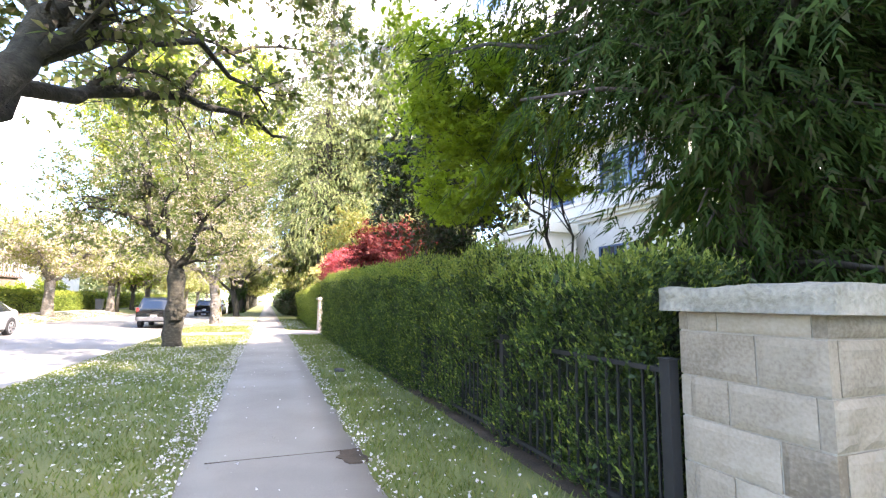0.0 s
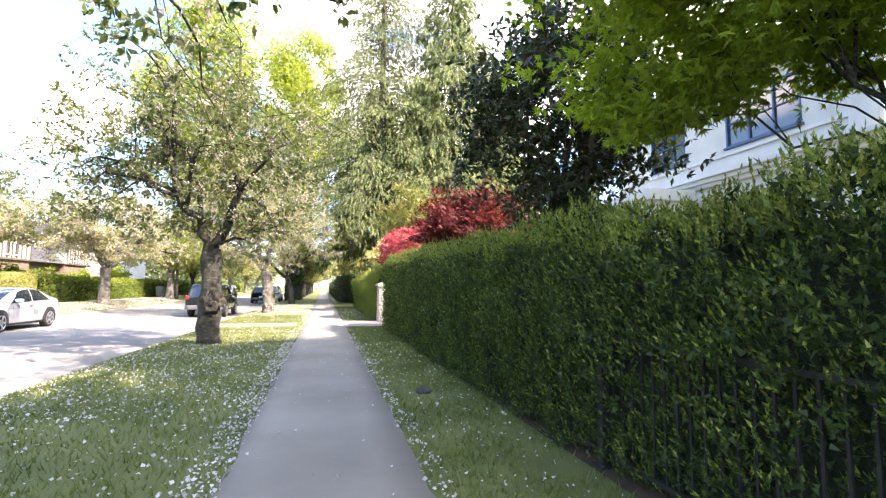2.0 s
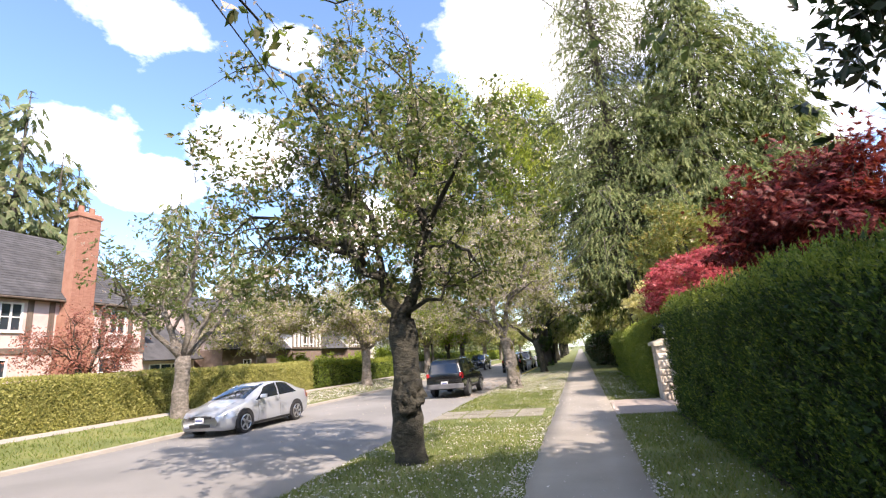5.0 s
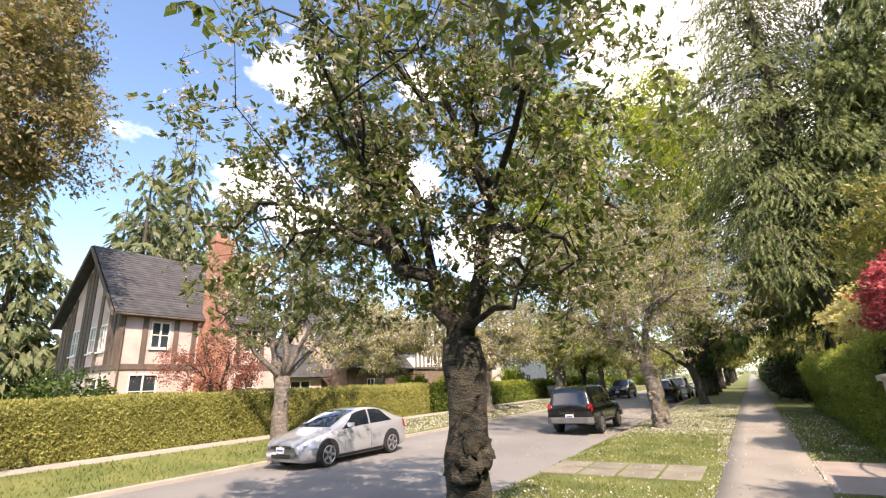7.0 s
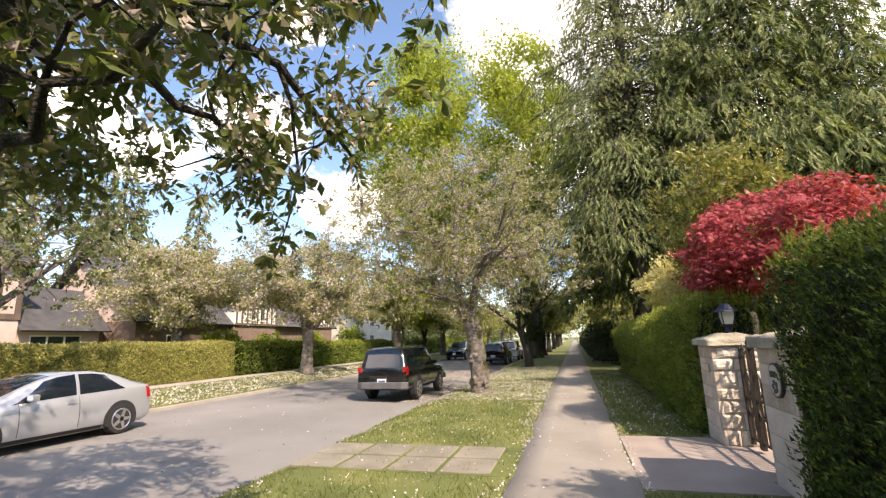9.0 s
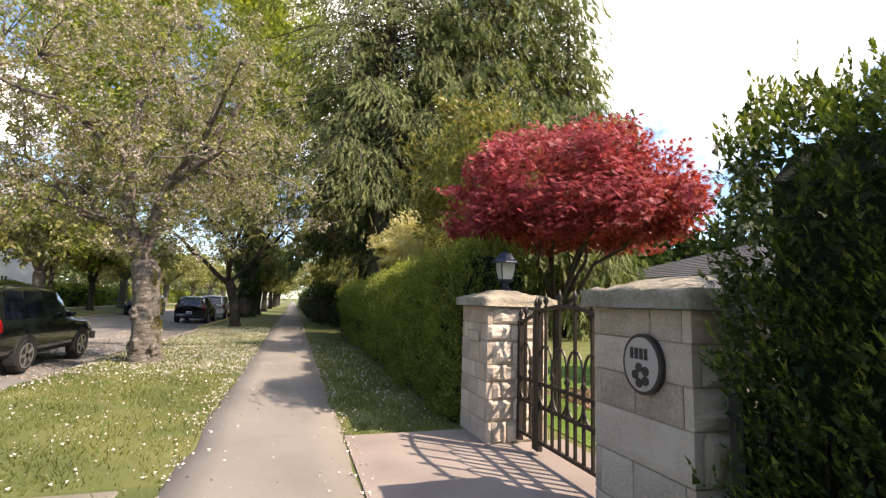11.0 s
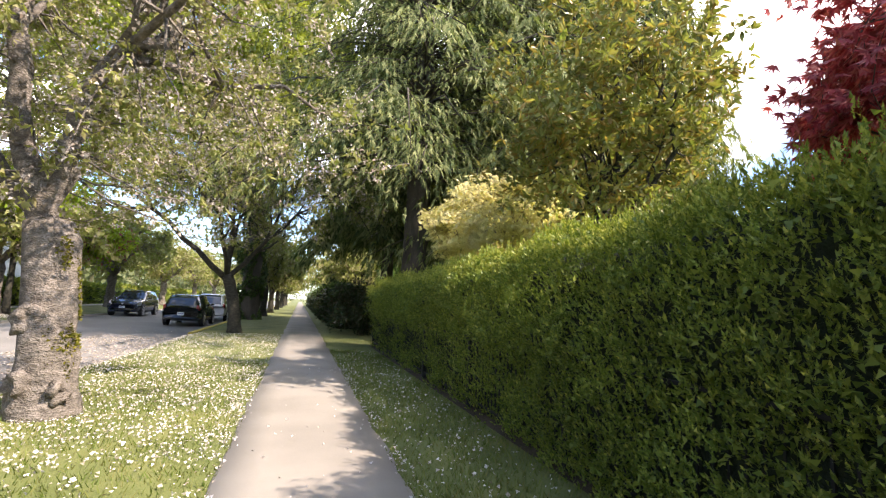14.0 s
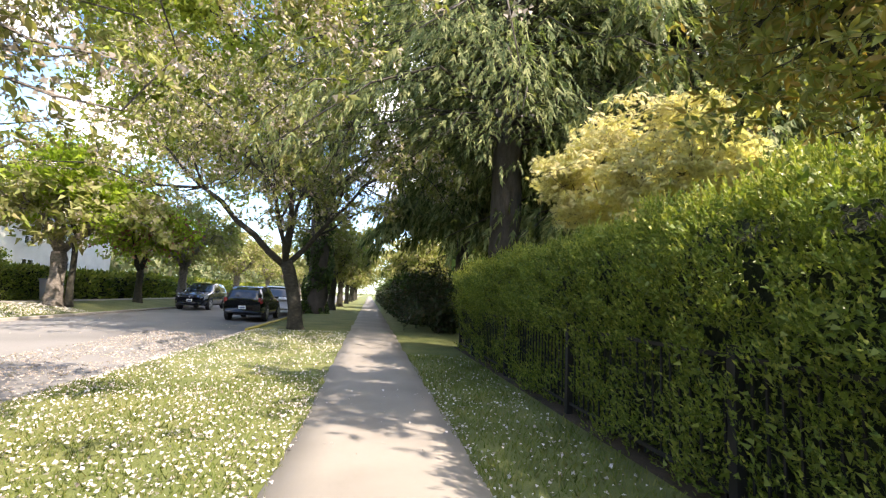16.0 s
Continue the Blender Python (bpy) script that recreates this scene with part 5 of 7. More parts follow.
def car(name, label, rows, paint, wheels, wheel_r, windows, screen, rear_glass, doors, at, turn, bumper=None, lamp_y=0.25, kind="sedan"):
    """rows: y from the nose, underside z, belt z, roof z, half widths at sill, belt and roof."""
    top = thing(name, label, "car")
    R = np.array(rows)
    mid = R[-1, 0] / 2
    sec = lambda y: [float(np.interp(y, R[:, 0], R[:, c])) for c in range(1, 7)]

    def skin(y, v, out=0.0):
        """Point on the side: v -1 sill, 0 belt, 1 roof edge, 2 roof centre."""
        low, belt, roof, ws, wb, wr = sec(y)
        wm = max(ws, wb) + 0.025
        pts = [(-1.25, (ws * 0.9, low)), (-1, (ws, low + 0.1)), (-0.45, (wm, low + (belt - low) * 0.55)), (-0.12, (wb + 0.008, belt - 0.05)), (0, (wb - 0.02, belt)),
               (0.5, ((wb + wr) / 2 + 0.005, (belt + roof) / 2)), (0.93, (wr + 0.01, roof - 0.05)), (1.1, (wr - 0.05, roof - 0.012)), (1.5, (wr * 0.55, roof)), (2, (0, roof + 0.008))]
        t = [p[0] for p in pts]
        return Vector((float(np.interp(v, t, [p[1][0] for p in pts])) + out * (v < 1.05), y - mid, float(np.interp(v, t, [p[1][1] for p in pts])) + out * (v > 0.9)))

    V = [-1.25, -1, -0.7, -0.45, -0.25, -0.12, 0, 0.5, 0.93, 1.1, 1.5, 2]
    ys = sorted(set(list(R[:, 0]) + list(np.linspace(0, R[-1, 0], 26))))
    s = Solid()
    n = 2 * len(V) - 1
    for j, y in enumerate(ys):
        half = [skin(y, v) for v in V]
        s.v += [tuple(p) for p in half] + [(-p.x, p.y, p.z) for p in half[-2::-1]]
        if j:
            s.f += [((j - 1) * n + i, (j - 1) * n + i + 1, j * n + i + 1, j * n + i) for i in range(n - 1)]
    s.f += [tuple(range(n)), tuple((len(ys) - 1) * n + i for i in range(n - 1, -1, -1))]
    s.f += [((j - 1) * n, j * n, j * n + n - 1, (j - 1) * n + n - 1) for j in range(1, len(ys))]
    body = part("body", s, paint, top, smooth=True)

    def patch(pname, y0, y1, v0, v1, material, sides=(1, -1), out=0.008, skew0=0.0, skew1=0.0, ny=14, nv=5, label=""):
        for sg in sides:
            q = Solid()
            for j in range(ny + 1):
                for i in range(nv + 1):
                    v = v0 + (v1 - v0) * i / nv
                    a, b = y0 + skew0 * i / nv, y1 + skew1 * i / nv
                    p = skin(a + (b - a) * j / ny, v, out)
                    q.v.append((sg * p.x, p.y, p.z))
            q.f = [(j * (nv + 1) + i, j * (nv + 1) + i + 1, (j + 1) * (nv + 1) + i + 1, (j + 1) * (nv + 1) + i) for j in range(ny) for i in range(nv)]
            part(pname, q, material, top, label, smooth=True)

    for y0, y1, k0, k1 in windows:
        patch("side_window", y0, y1, 0.06, 0.9, CAR_GLASS, skew0=k0, skew1=k1, label="dark side window glass")

    def top_patch(pname, y0, y1, margin, material):
        q = Solid()
        cuts = [y0] + [y for y in ys if y0 < y < y1] + [y1]
        for y in cuts:
            low, belt, roof, ws, wb, wr = sec(y)
            for i in range(9):
                u = -1 + i / 4
                p = skin(y, 2 - abs(u) * 0.93)
                q.v.append(((1 if u > 0 else -1) * p.x * margin, p.y, p.z + 0.014))
        q.f = [(j * 9 + i, j * 9 + i + 1, (j + 1) * 9 + i + 1, (j + 1) * 9 + i) for j in range(len(cuts) - 1) for i in range(8)]
        part(pname, q, material, top, smooth=True)

    top_patch("windscreen", screen[0], screen[1], 0.94, CAR_GLASS)
    top_patch("rear_window", rear_glass[0], rear_glass[1], 0.9, CAR_GLASS)
    for y in doors:
        patch("door_seam", y, y + 0.012, -0.95, 0.0, TRIM, out=0.004, ny=1, nv=6)
        patch("door_handle", y - 0.24, y - 0.06, -0.2, -0.13, paint, out=0.03, ny=2, nv=1)
    patch("sill_trim", wheels[0] + wheel_r + 0.08, wheels[1] - wheel_r - 0.08, -1.2, -1.0, TRIM, out=0.006)
    for sg in (1, -1):
        w = sec(screen[0] + 0.5)[4]
        m = part("mirror", Solid().box(-0.1, 0.1, -0.06, 0.06, -0.06, 0.07), paint, top, bevel=0.03)
        m.location = (sg * (w + 0.1), screen[0] + 0.55 - mid, sec(screen[0] + 0.5)[1] + 0.1)
    L = R[-1, 0]
    for wy in wheels:
        for sg in (1, -1):
            w = max(sec(wy)[3], sec(wy)[4]) + 0.03
            ring = [(wy - mid + (wheel_r + 0.07) * math.cos(a), wheel_r + 0.02 + (wheel_r + 0.07) * math.sin(a)) for a in (2 * math.pi * i / 28 for i in range(28))]
            ring = [(y, max(0.2, z)) for y, z in ring]
            part("wheel_arch", Solid().prism(ring, "x", sg * (w - 0.18), sg * (w + 0.004)), TRIM, top)
            wheel = part("wheel", Solid().tube([(sg * (w - 0.2), 0, 0), (sg * (w - 0.19), 0, 0), (sg * (w - 0.02), 0, 0), (sg * (w + 0.012), 0, 0), (sg * (w + 0.014), 0, 0)],
                                               [wheel_r * 0.9, wheel_r, wheel_r, wheel_r * 0.93, wheel_r * 0.72], 28), TYRE, top, "black rubber tyre", smooth=False)
            wheel.location = (0, wy - mid, wheel_r)
            part("hub", Solid().tube([(sg * (w + 0.002), 0, 0), (sg * (w + 0.02), 0, 0)], [wheel_r * 0.7, wheel_r * 0.69], 24), TRIM, wheel)
            part("rim", Solid().tube([(sg * (w + 0.014), wheel_r * 0.69 * math.cos(a), wheel_r * 0.69 * math.sin(a)) for a in (2 * math.pi * i / 24 for i in range(25))], [0.018] * 25, 6), RIM, wheel)
            for k in range(5):
                a = 2 * math.pi * k / 5
                c, d = math.cos(a), math.sin(a)
                t = 0.045
                q = [(-d * t, c * t), (c * wheel_r * 0.7 - d * t * 0.6, d * wheel_r * 0.7 + c * t * 0.6), (c * wheel_r * 0.7 + d * t * 0.6, d * wheel_r * 0.7 - c * t * 0.6), (d * t, -c * t)]
                part("spoke", Solid().prism(q, "x", sg * (w + 0.018), sg * (w + 0.032)), RIM, wheel, bevel=0.004)
    zf = sec(0.1)
    front = -mid - 0.012
    part("grille", Solid().box(-zf[3] * 0.55, zf[3] * 0.55, front, front + 0.1, zf[1] - 0.1, zf[1] - 0.035), TRIM, top, bevel=0.015)
    part("air_intake", Solid().box(-zf[3] * 0.5, zf[3] * 0.5, front - 0.004, front + 0.1, zf[0] + 0.1, zf[0] + 0.19), TRIM, top, bevel=0.015)
    part("badge", Solid().tube([(0, front - 0.006, zf[1] - 0.06), (0, front + 0.02, zf[1] - 0.06)], [0.055, 0.055], 16), RIM, top)
    for sg in (1, -1):
        patch("headlight", 0.08, 0.12 + lamp_y * 1.5, -0.36, -0.04, LENS, sides=(sg,), out=0.012, skew0=0.06, skew1=0.2)
        patch("tail_light", L - 0.22, L - 0.02, -0.35 if kind == "sedan" else -0.3, 0.0 if kind == "sedan" else 0.12, TAIL, sides=(sg,), out=0.012)
    for yy, sg in ((front - 0.012, -1), (L - mid + 0.012, 1)):
        zz = sec(0.05 if sg < 0 else L - 0.05)
        zp = zz[0] + 0.2 if (kind == "sedan" and sg < 0) or kind != "sedan" else zz[1] - 0.16
        pl = part("number_plate", Solid().box(-0.16, 0.16, yy - 0.006, yy + 0.006, zp, zp + 0.15), PLATE, top, bevel=0.003)
        part("plate_bar", Solid().box(-0.12, 0.12, yy + sg * 0.009 - 0.002, yy + sg * 0.009 + 0.002, zp + 0.05, zp + 0.1), PLATE_INK, pl)
    if kind == "suv":
        for sg in (1, -1):
            w = sec(L - 0.03)[3]
            part("tail_light", Solid().box(sg * (w - 0.12), sg * (w + 0.005), L - mid - 0.06, L - mid + 0.02, zz[1] - 0.1, zz[1] + 0.08), TAIL, top, bevel=0.012)
            w2 = sec(L * 0.6)[5]
            part("roof_rail", Solid().tube([(sg * (w2 - 0.04), y - mid, sec(y)[2] + z) for y, z in ((L * 0.42, 0.0), (L * 0.45, 0.05), (L * 0.85, 0.05), (L * 0.88, 0.0))], [0.014] * 4, 6), TRIM, top)
        if bumper:
            for y0, y1 in ((L - 0.1, L + 0.05), (-0.04, 0.12)):
                part("bumper", Solid().prism([(-0.91, y0 - mid), (0.91, y0 - mid), (0.91, (y0 + y1) / 2 - mid), (0.72, y1 + 0.03 * (1 if y0 > 1 else 0) - mid), (-0.72, y1 + 0.03 * (1 if y0 > 1 else 0) - mid), (-0.91, (y0 + y1) / 2 - mid)], "z", 0.44, 0.66), bumper, top, bevel=0.035, segments=3)
    top.matrix_basis = pose(*at, 0, 0, turn)
    return top


SILVER = plain("silver_paint", (0.47, 0.49, 0.52), 0.34, 0.55, 1.0)
BLACK_PAINT = plain("black_paint", (0.006, 0.0065, 0.008), 0.25, 0.0, 1.0)
DARK_GREEN_PAINT = plain("dark_green_paint", (0.007, 0.01, 0.011), 0.25, 0.0, 1.0)
WHITE_PAINT = plain("white_paint", (0.68, 0.68, 0.67), 0.3, 0.0, 1.0)
BLUE_PAINT = plain("dark_blue_paint", (0.012, 0.02, 0.05), 0.22, 0.0, 1.0)
BUMPER_GREY = surface("grey_bumper", (0.075, 0.075, 0.08), (0.13, 0.13, 0.135), 4.0, 0.5, 0.05, 60)

sedan_rows = [(0.0, 0.3, 0.56, 0.62, 0.6, 0.56, 0.45), (0.06, 0.22, 0.62, 0.68, 0.71, 0.67, 0.57), (0.2, 0.18, 0.68, 0.75, 0.79, 0.76, 0.66), (0.45, 0.165, 0.74, 0.82, 0.84, 0.81, 0.72), (0.8, 0.165, 0.81, 0.9, 0.868, 0.83, 0.74), (1.08, 0.165, 0.86, 0.975, 0.872, 0.838, 0.745),
              (1.35, 0.17, 0.885, 1.09, 0.873, 0.84, 0.7), (1.65, 0.17, 0.9, 1.215, 0.873, 0.842, 0.66), (1.95, 0.17, 0.91, 1.325, 0.873, 0.842, 0.635), (2.25, 0.17, 0.92, 1.4, 0.873, 0.842, 0.62), (2.6, 0.17, 0.93, 1.435, 0.873, 0.842, 0.612), (3.0, 0.17, 0.94, 1.425, 0.873, 0.842, 0.61),
              (3.35, 0.17, 0.955, 1.37, 0.872, 0.838, 0.61), (3.7, 0.175, 0.97, 1.265, 0.868, 0.832, 0.62), (4.02, 0.19, 0.985, 1.135, 0.855, 0.815, 0.65), (4.2, 0.2, 0.99, 1.085, 0.845, 0.8, 0.67), (4.38, 0.25, 0.965, 1.05, 0.81, 0.765, 0.64), (4.46, 0.3, 0.9, 0.96, 0.74, 0.69, 0.58), (4.49, 0.36, 0.85, 0.89, 0.67, 0.61, 0.5)]
car("sedan_car", "silver four-door sedan parked at the far kerb", sedan_rows, SILVER, (0.88, 3.58), 0.32, [(1.4, 2.58, 0.6, 0.04), (2.65, 3.7, 0.04, -0.42)], (1.12, 2.18), (3.42, 4.03), (1.5, 2.62), (-10.87, 33.25, road_z(-10.9)), 0)
suv_rows = [(0.0, 0.42, 0.82, 0.86, 0.72, 0.68, 0.5), (0.1, 0.36, 0.9, 0.95, 0.84, 0.8, 0.64), (0.5, 0.34, 0.98, 1.03, 0.88, 0.85, 0.72), (1.25, 0.34, 1.02, 1.08, 0.89, 0.87, 0.76), (1.75, 0.34, 1.08, 1.58, 0.89, 0.87, 0.7),
            (2.05, 0.34, 1.08, 1.76, 0.89, 0.87, 0.68), (2.8, 0.34, 1.09, 1.8, 0.89, 0.87, 0.68), (4.2, 0.36, 1.1, 1.78, 0.89, 0.87, 0.67), (4.45, 0.38, 1.1, 1.7, 0.88, 0.86, 0.66), (4.66, 0.42, 1.07, 1.12, 0.86, 0.84, 0.74), (4.7, 0.46, 0.98, 1.0, 0.84, 0.8, 0.7)]
car("suv_car", "dark green older SUV with grey bumpers at the kerb", suv_rows, DARK_GREEN_PAINT, (0.9, 3.6), 0.36, [(1.95, 2.75, 0.25, 0.0), (2.83, 3.55, 0.0, -0.02), (3.63, 4.35, 0.0, -0.12)], (1.3, 2.02), (4.44, 4.66), (1.6, 2.8), (-6.12, 43.0, road_z(-6.12)), 180, BUMPER_GREY, kind="suv")
cross_rows = [(0.0, 0.34, 0.78, 0.82, 0.66, 0.6, 0.45), (0.12, 0.28, 0.88, 0.93, 0.82, 0.78, 0.6), (0.6, 0.26, 0.98, 1.05, 0.9, 0.87, 0.72), (1.25, 0.26, 1.04, 1.12, 0.91, 0.88, 0.76), (1.9, 0.26, 1.06, 1.5, 0.91, 0.88, 0.68),
              (2.3, 0.26, 1.08, 1.66, 0.91, 0.88, 0.66), (3.0, 0.26, 1.1, 1.7, 0.91, 0.88, 0.66), (4.1, 0.28, 1.12, 1.64, 0.91, 0.87, 0.64), (4.4, 0.34, 1.12, 1.52, 0.89, 0.85, 0.62), (4.65, 0.4, 1.05, 1.12, 0.84, 0.8, 0.66), (4.7, 0.46, 0.95, 1.0, 0.8, 0.74, 0.6)]
car("suv_car", "black crossover SUV parked nose away", cross_rows, BLACK_PAINT, (0.92, 3.72), 0.36, [(1.85, 2.75, 0.35, 0.0), (2.83, 3.6, 0.0, -0.05), (3.68, 4.3, 0.0, -0.2)], (1.3, 2.25), (4.38, 4.64), (1.7, 2.8), (-6.0, 64.4, road_z(-6.0)), 180, kind="suv")
car("suv_car", "white boxy SUV parked beyond a black one", suv_rows, WHITE_PAINT, (0.9, 3.6), 0.36, [(1.95, 2.75, 0.25, 0.0), (2.83, 3.55, 0.0, -0.02), (3.63, 4.35, 0.0, -0.12)], (1.3, 2.02), (4.44, 4.66), (1.6, 2.8), (-5.7, 70.6, road_z(-5.7)), 180, kind="suv")
car("suv_car", "dark blue SUV parked facing the camera", cross_rows, BLUE_PAINT, (0.92, 3.72), 0.36, [(1.85, 2.75, 0.35, 0.0), (2.83, 3.6, 0.0, -0.05), (3.68, 4.3, 0.0, -0.2)], (1.3, 2.25), (4.38, 4.64), (1.7, 2.8), (-10.9, 71.6, road_z(-10.9)), 0, kind="suv")

# ---- paving strip across the verge ----
paver_rng = np.random.default_rng(9)
crossing = tagged(part("paving", Solid().box(-3.95, -0.8, 32.35, 34.05, -0.05, 0.004), GRASS), "strip of stone pavers set in the verge", "paving", kind="structure")
for j in range(2):
    for i in range(4):
        x, y = -4.12 + i * 0.78, 32.42 + j * 0.8
        part("paver", Solid().box(x, x + 0.71, y, y + 0.72, -0.03, 0.018 + paver_rng.random() * 0.01), PAVER, crossing, bevel=0.012, segments=1)
rock = Solid()
rock.tube([(0, 0, -0.02), (0, 0, 0.03), (0, 0, 0.06), (0, 0, 0.07)], [0.11, 0.12, 0.1, 0.02], 10, 0.3)
tagged(part("stone", rock, surface("dark_stone", (0.03, 0.03, 0.03), (0.12, 0.11, 0.1), 9, 0.9, 0.6, 50), at=(1.35, 20.67, 0), smooth=True), "small dark flat stone on the grass strip", "stone")


# ---- houses ----
STUCCO = surface("cream_stucco", (0.42, 0.32, 0.295), (0.62, 0.49, 0.45), 1.5, 0.9, 0.4, 60, depth=0.008)
TIMBER = surface("dark_timber", (0.06, 0.045, 0.035), (0.16, 0.12, 0.095), 3.0, 0.85, 0.5, 40, stretch=(1, 1, 0.2))
# slate tone, darkened to carry the shade over the half-timbered house's roof
ROOF_DARK = surface("slate_shingle", (0.03, 0.03, 0.034), (0.08, 0.08, 0.086), 2.0, 0.9, 0.6, 30, depth=0.02)
BRICK_RED = surface("red_brick", (0.26, 0.115, 0.08), (0.4, 0.21, 0.15), 3.0, 0.9, 0.5, 40, spread=0.25)
BRICK_BROWN = surface("brown_brick", (0.12, 0.083, 0.068), (0.22, 0.16, 0.132), 3.0, 0.9, 0.5, 40)
WHITE_WOOD = surface("white_paintwork", (0.62, 0.61, 0.58), (0.8, 0.79, 0.76), 2.0, 0.6, 0.1, 50)
PANE = plain("window_glass", (0.03, 0.04, 0.05), 0.05, 0.0, 1.0)
WHITE_STUCCO = surface("white_stucco", (0.6, 0.57, 0.51), (0.78, 0.75, 0.69), 1.2, 0.85, 0.3, 60, depth=0.006)
BROWN_STUCCO = surface("taupe_stucco", (0.14, 0.115, 0.1), (0.22, 0.185, 0.165), 1.2, 0.9, 0.3, 60, depth=0.006)


def wall(name, plane, pos, thick, a0, a1, z0, z1, holes, material, parent):
    """A wall on the plane x or y = pos, running inward by thick, with openings (a0, a1, z0, z1) through it."""
    A = sorted({a0, a1, *[h[0] for h in holes], *[h[1] for h in holes]})
    Z = sorted({z0, z1, *[h[2] for h in holes], *[h[3] for h in holes]})
    put = (lambda a, z, w: (w, a, z)) if plane == "x" else (lambda a, z, w: (a, w, z))
    s, w = Solid(), len(Z)
    n = len(A) * w
    s.v = [put(a, z, pos) for a in A for z in Z] + [put(a, z, pos + thick) for a in A for z in Z]
    full = {(i, j) for i in range(len(A) - 1) for j in range(w - 1) if not any(h[0] <= A[i] and A[i + 1] <= h[1] and h[2] <= Z[j] and Z[j + 1] <= h[3] for h in holes)}
    for i, j in full:
        q = [i * w + j, (i + 1) * w + j, (i + 1) * w + j + 1, i * w + j + 1]
        s.f += [tuple(q), tuple(k + n for k in q[::-1])]
        for (di, dj), (u, v) in (((0, -1), (0, 1)), ((1, 0), (1, 2)), ((0, 1), (2, 3)), ((-1, 0), (3, 0))):
            if (i + di, j + dj) not in full:
                s.f.append((q[u], q[u] + n, q[v] + n, q[v]))
    return part(name, s, material, parent)


def window(plane, pos, out, a0, a1, z0, z1, parent, cols=2, rows=2, frame=WHITE_WOOD, depth=0.1):
    """Frame, glazing bars, panes and sill in an opening; out is the way it faces (+1 or -1)."""
    def bx(s, a, b, c, d, u, v):
        lo, hi = sorted((pos - out * u, pos - out * v))
        return s.box(lo, hi, a, b, c, d) if plane == "x" else s.box(a, b, lo, hi, c, d)
    w = part("window", bx(bx(bx(bx(Solid(), a0, a0 + 0.07, z0, z1, -0.02, depth), a1 - 0.07, a1, z0, z1, -0.02, depth), a0 + 0.07, a1 - 0.07, z0, z0 + 0.07, -0.02, depth), a0 + 0.07, a1 - 0.07, z1 - 0.07, z1, -0.02, depth), frame, parent, "painted window frame")
    for i in range(1, cols):
        a = a0 + (a1 - a0) * i / cols
        part("mullion", bx(Solid(), a - 0.035, a + 0.035, z0 + 0.07, z1 - 0.07, 0.0, depth), frame, w)
    for j in range(1, rows):
        z = z0 + (z1 - z0) * j / rows
        part("glazing_bar", bx(Solid(), a0 + 0.07, a1 - 0.07, z - 0.022, z + 0.022, 0.012, depth - 0.01), frame, w)
    for i in range(cols):
        p, q = a0 + (a1 - a0) * i / cols + 0.03, a0 + (a1 - a0) * (i + 1) / cols - 0.03
        part("pane", bx(Solid(), p, q, z0 + 0.05, z1 - 0.05, depth - 0.04, depth - 0.025), PANE, w)
    part("sill", bx(Solid(), a0 - 0.06, a1 + 0.06, z0 - 0.07, z0, -0.1, depth), frame, w)
    return w


def slope(name, p0, p1, p2, p3, thick, material, parent):
    """A roof slope: a slab through four corners."""
    a, b, c, d = (Vector(p) for p in (p0, p1, p2, p3))
    n = (b - a).cross(c - a).normalized()
    n = n if n.z > 0 else -n
    lo = [a, b, c, d]
    hi = [q + n * thick for q in lo]
    return part(name, Solid().add(lo + hi, [(3, 2, 1, 0), (4, 5, 6, 7)] + [(i, (i + 1) % 4, (i + 1) % 4 + 4, i + 4) for i in range(4)]), material, parent)


def courses(parent, p0, p1, p2, p3, n):
    """Shingle courses as thin raised strips on a roof slope; p0-p1 is the eave, p3-p2 the top."""
    a, b, c, d = (Vector(p) for p in (p0, p1, p2, p3))
    nrm = (b - a).cross(d - a).normalized()
    nrm = nrm if nrm.z > 0 else -nrm
    for i in range(n):
        t, u = i / n, (i + 0.995) / n
        q = [a.lerp(d, t), b.lerp(c, t), b.lerp(c, u), a.lerp(d, u)]
        up = [q[0] + nrm * 0.12, q[1] + nrm * 0.12, q[2] + nrm * 0.105, q[3] + nrm * 0.105]
        part("shingle_course", Solid().add(q + up, [(4, 5, 6, 7)] + [(k, (k + 1) % 4, (k + 1) % 4 + 4, k + 4) for k in range(4)]), ROOF_DARK, parent)


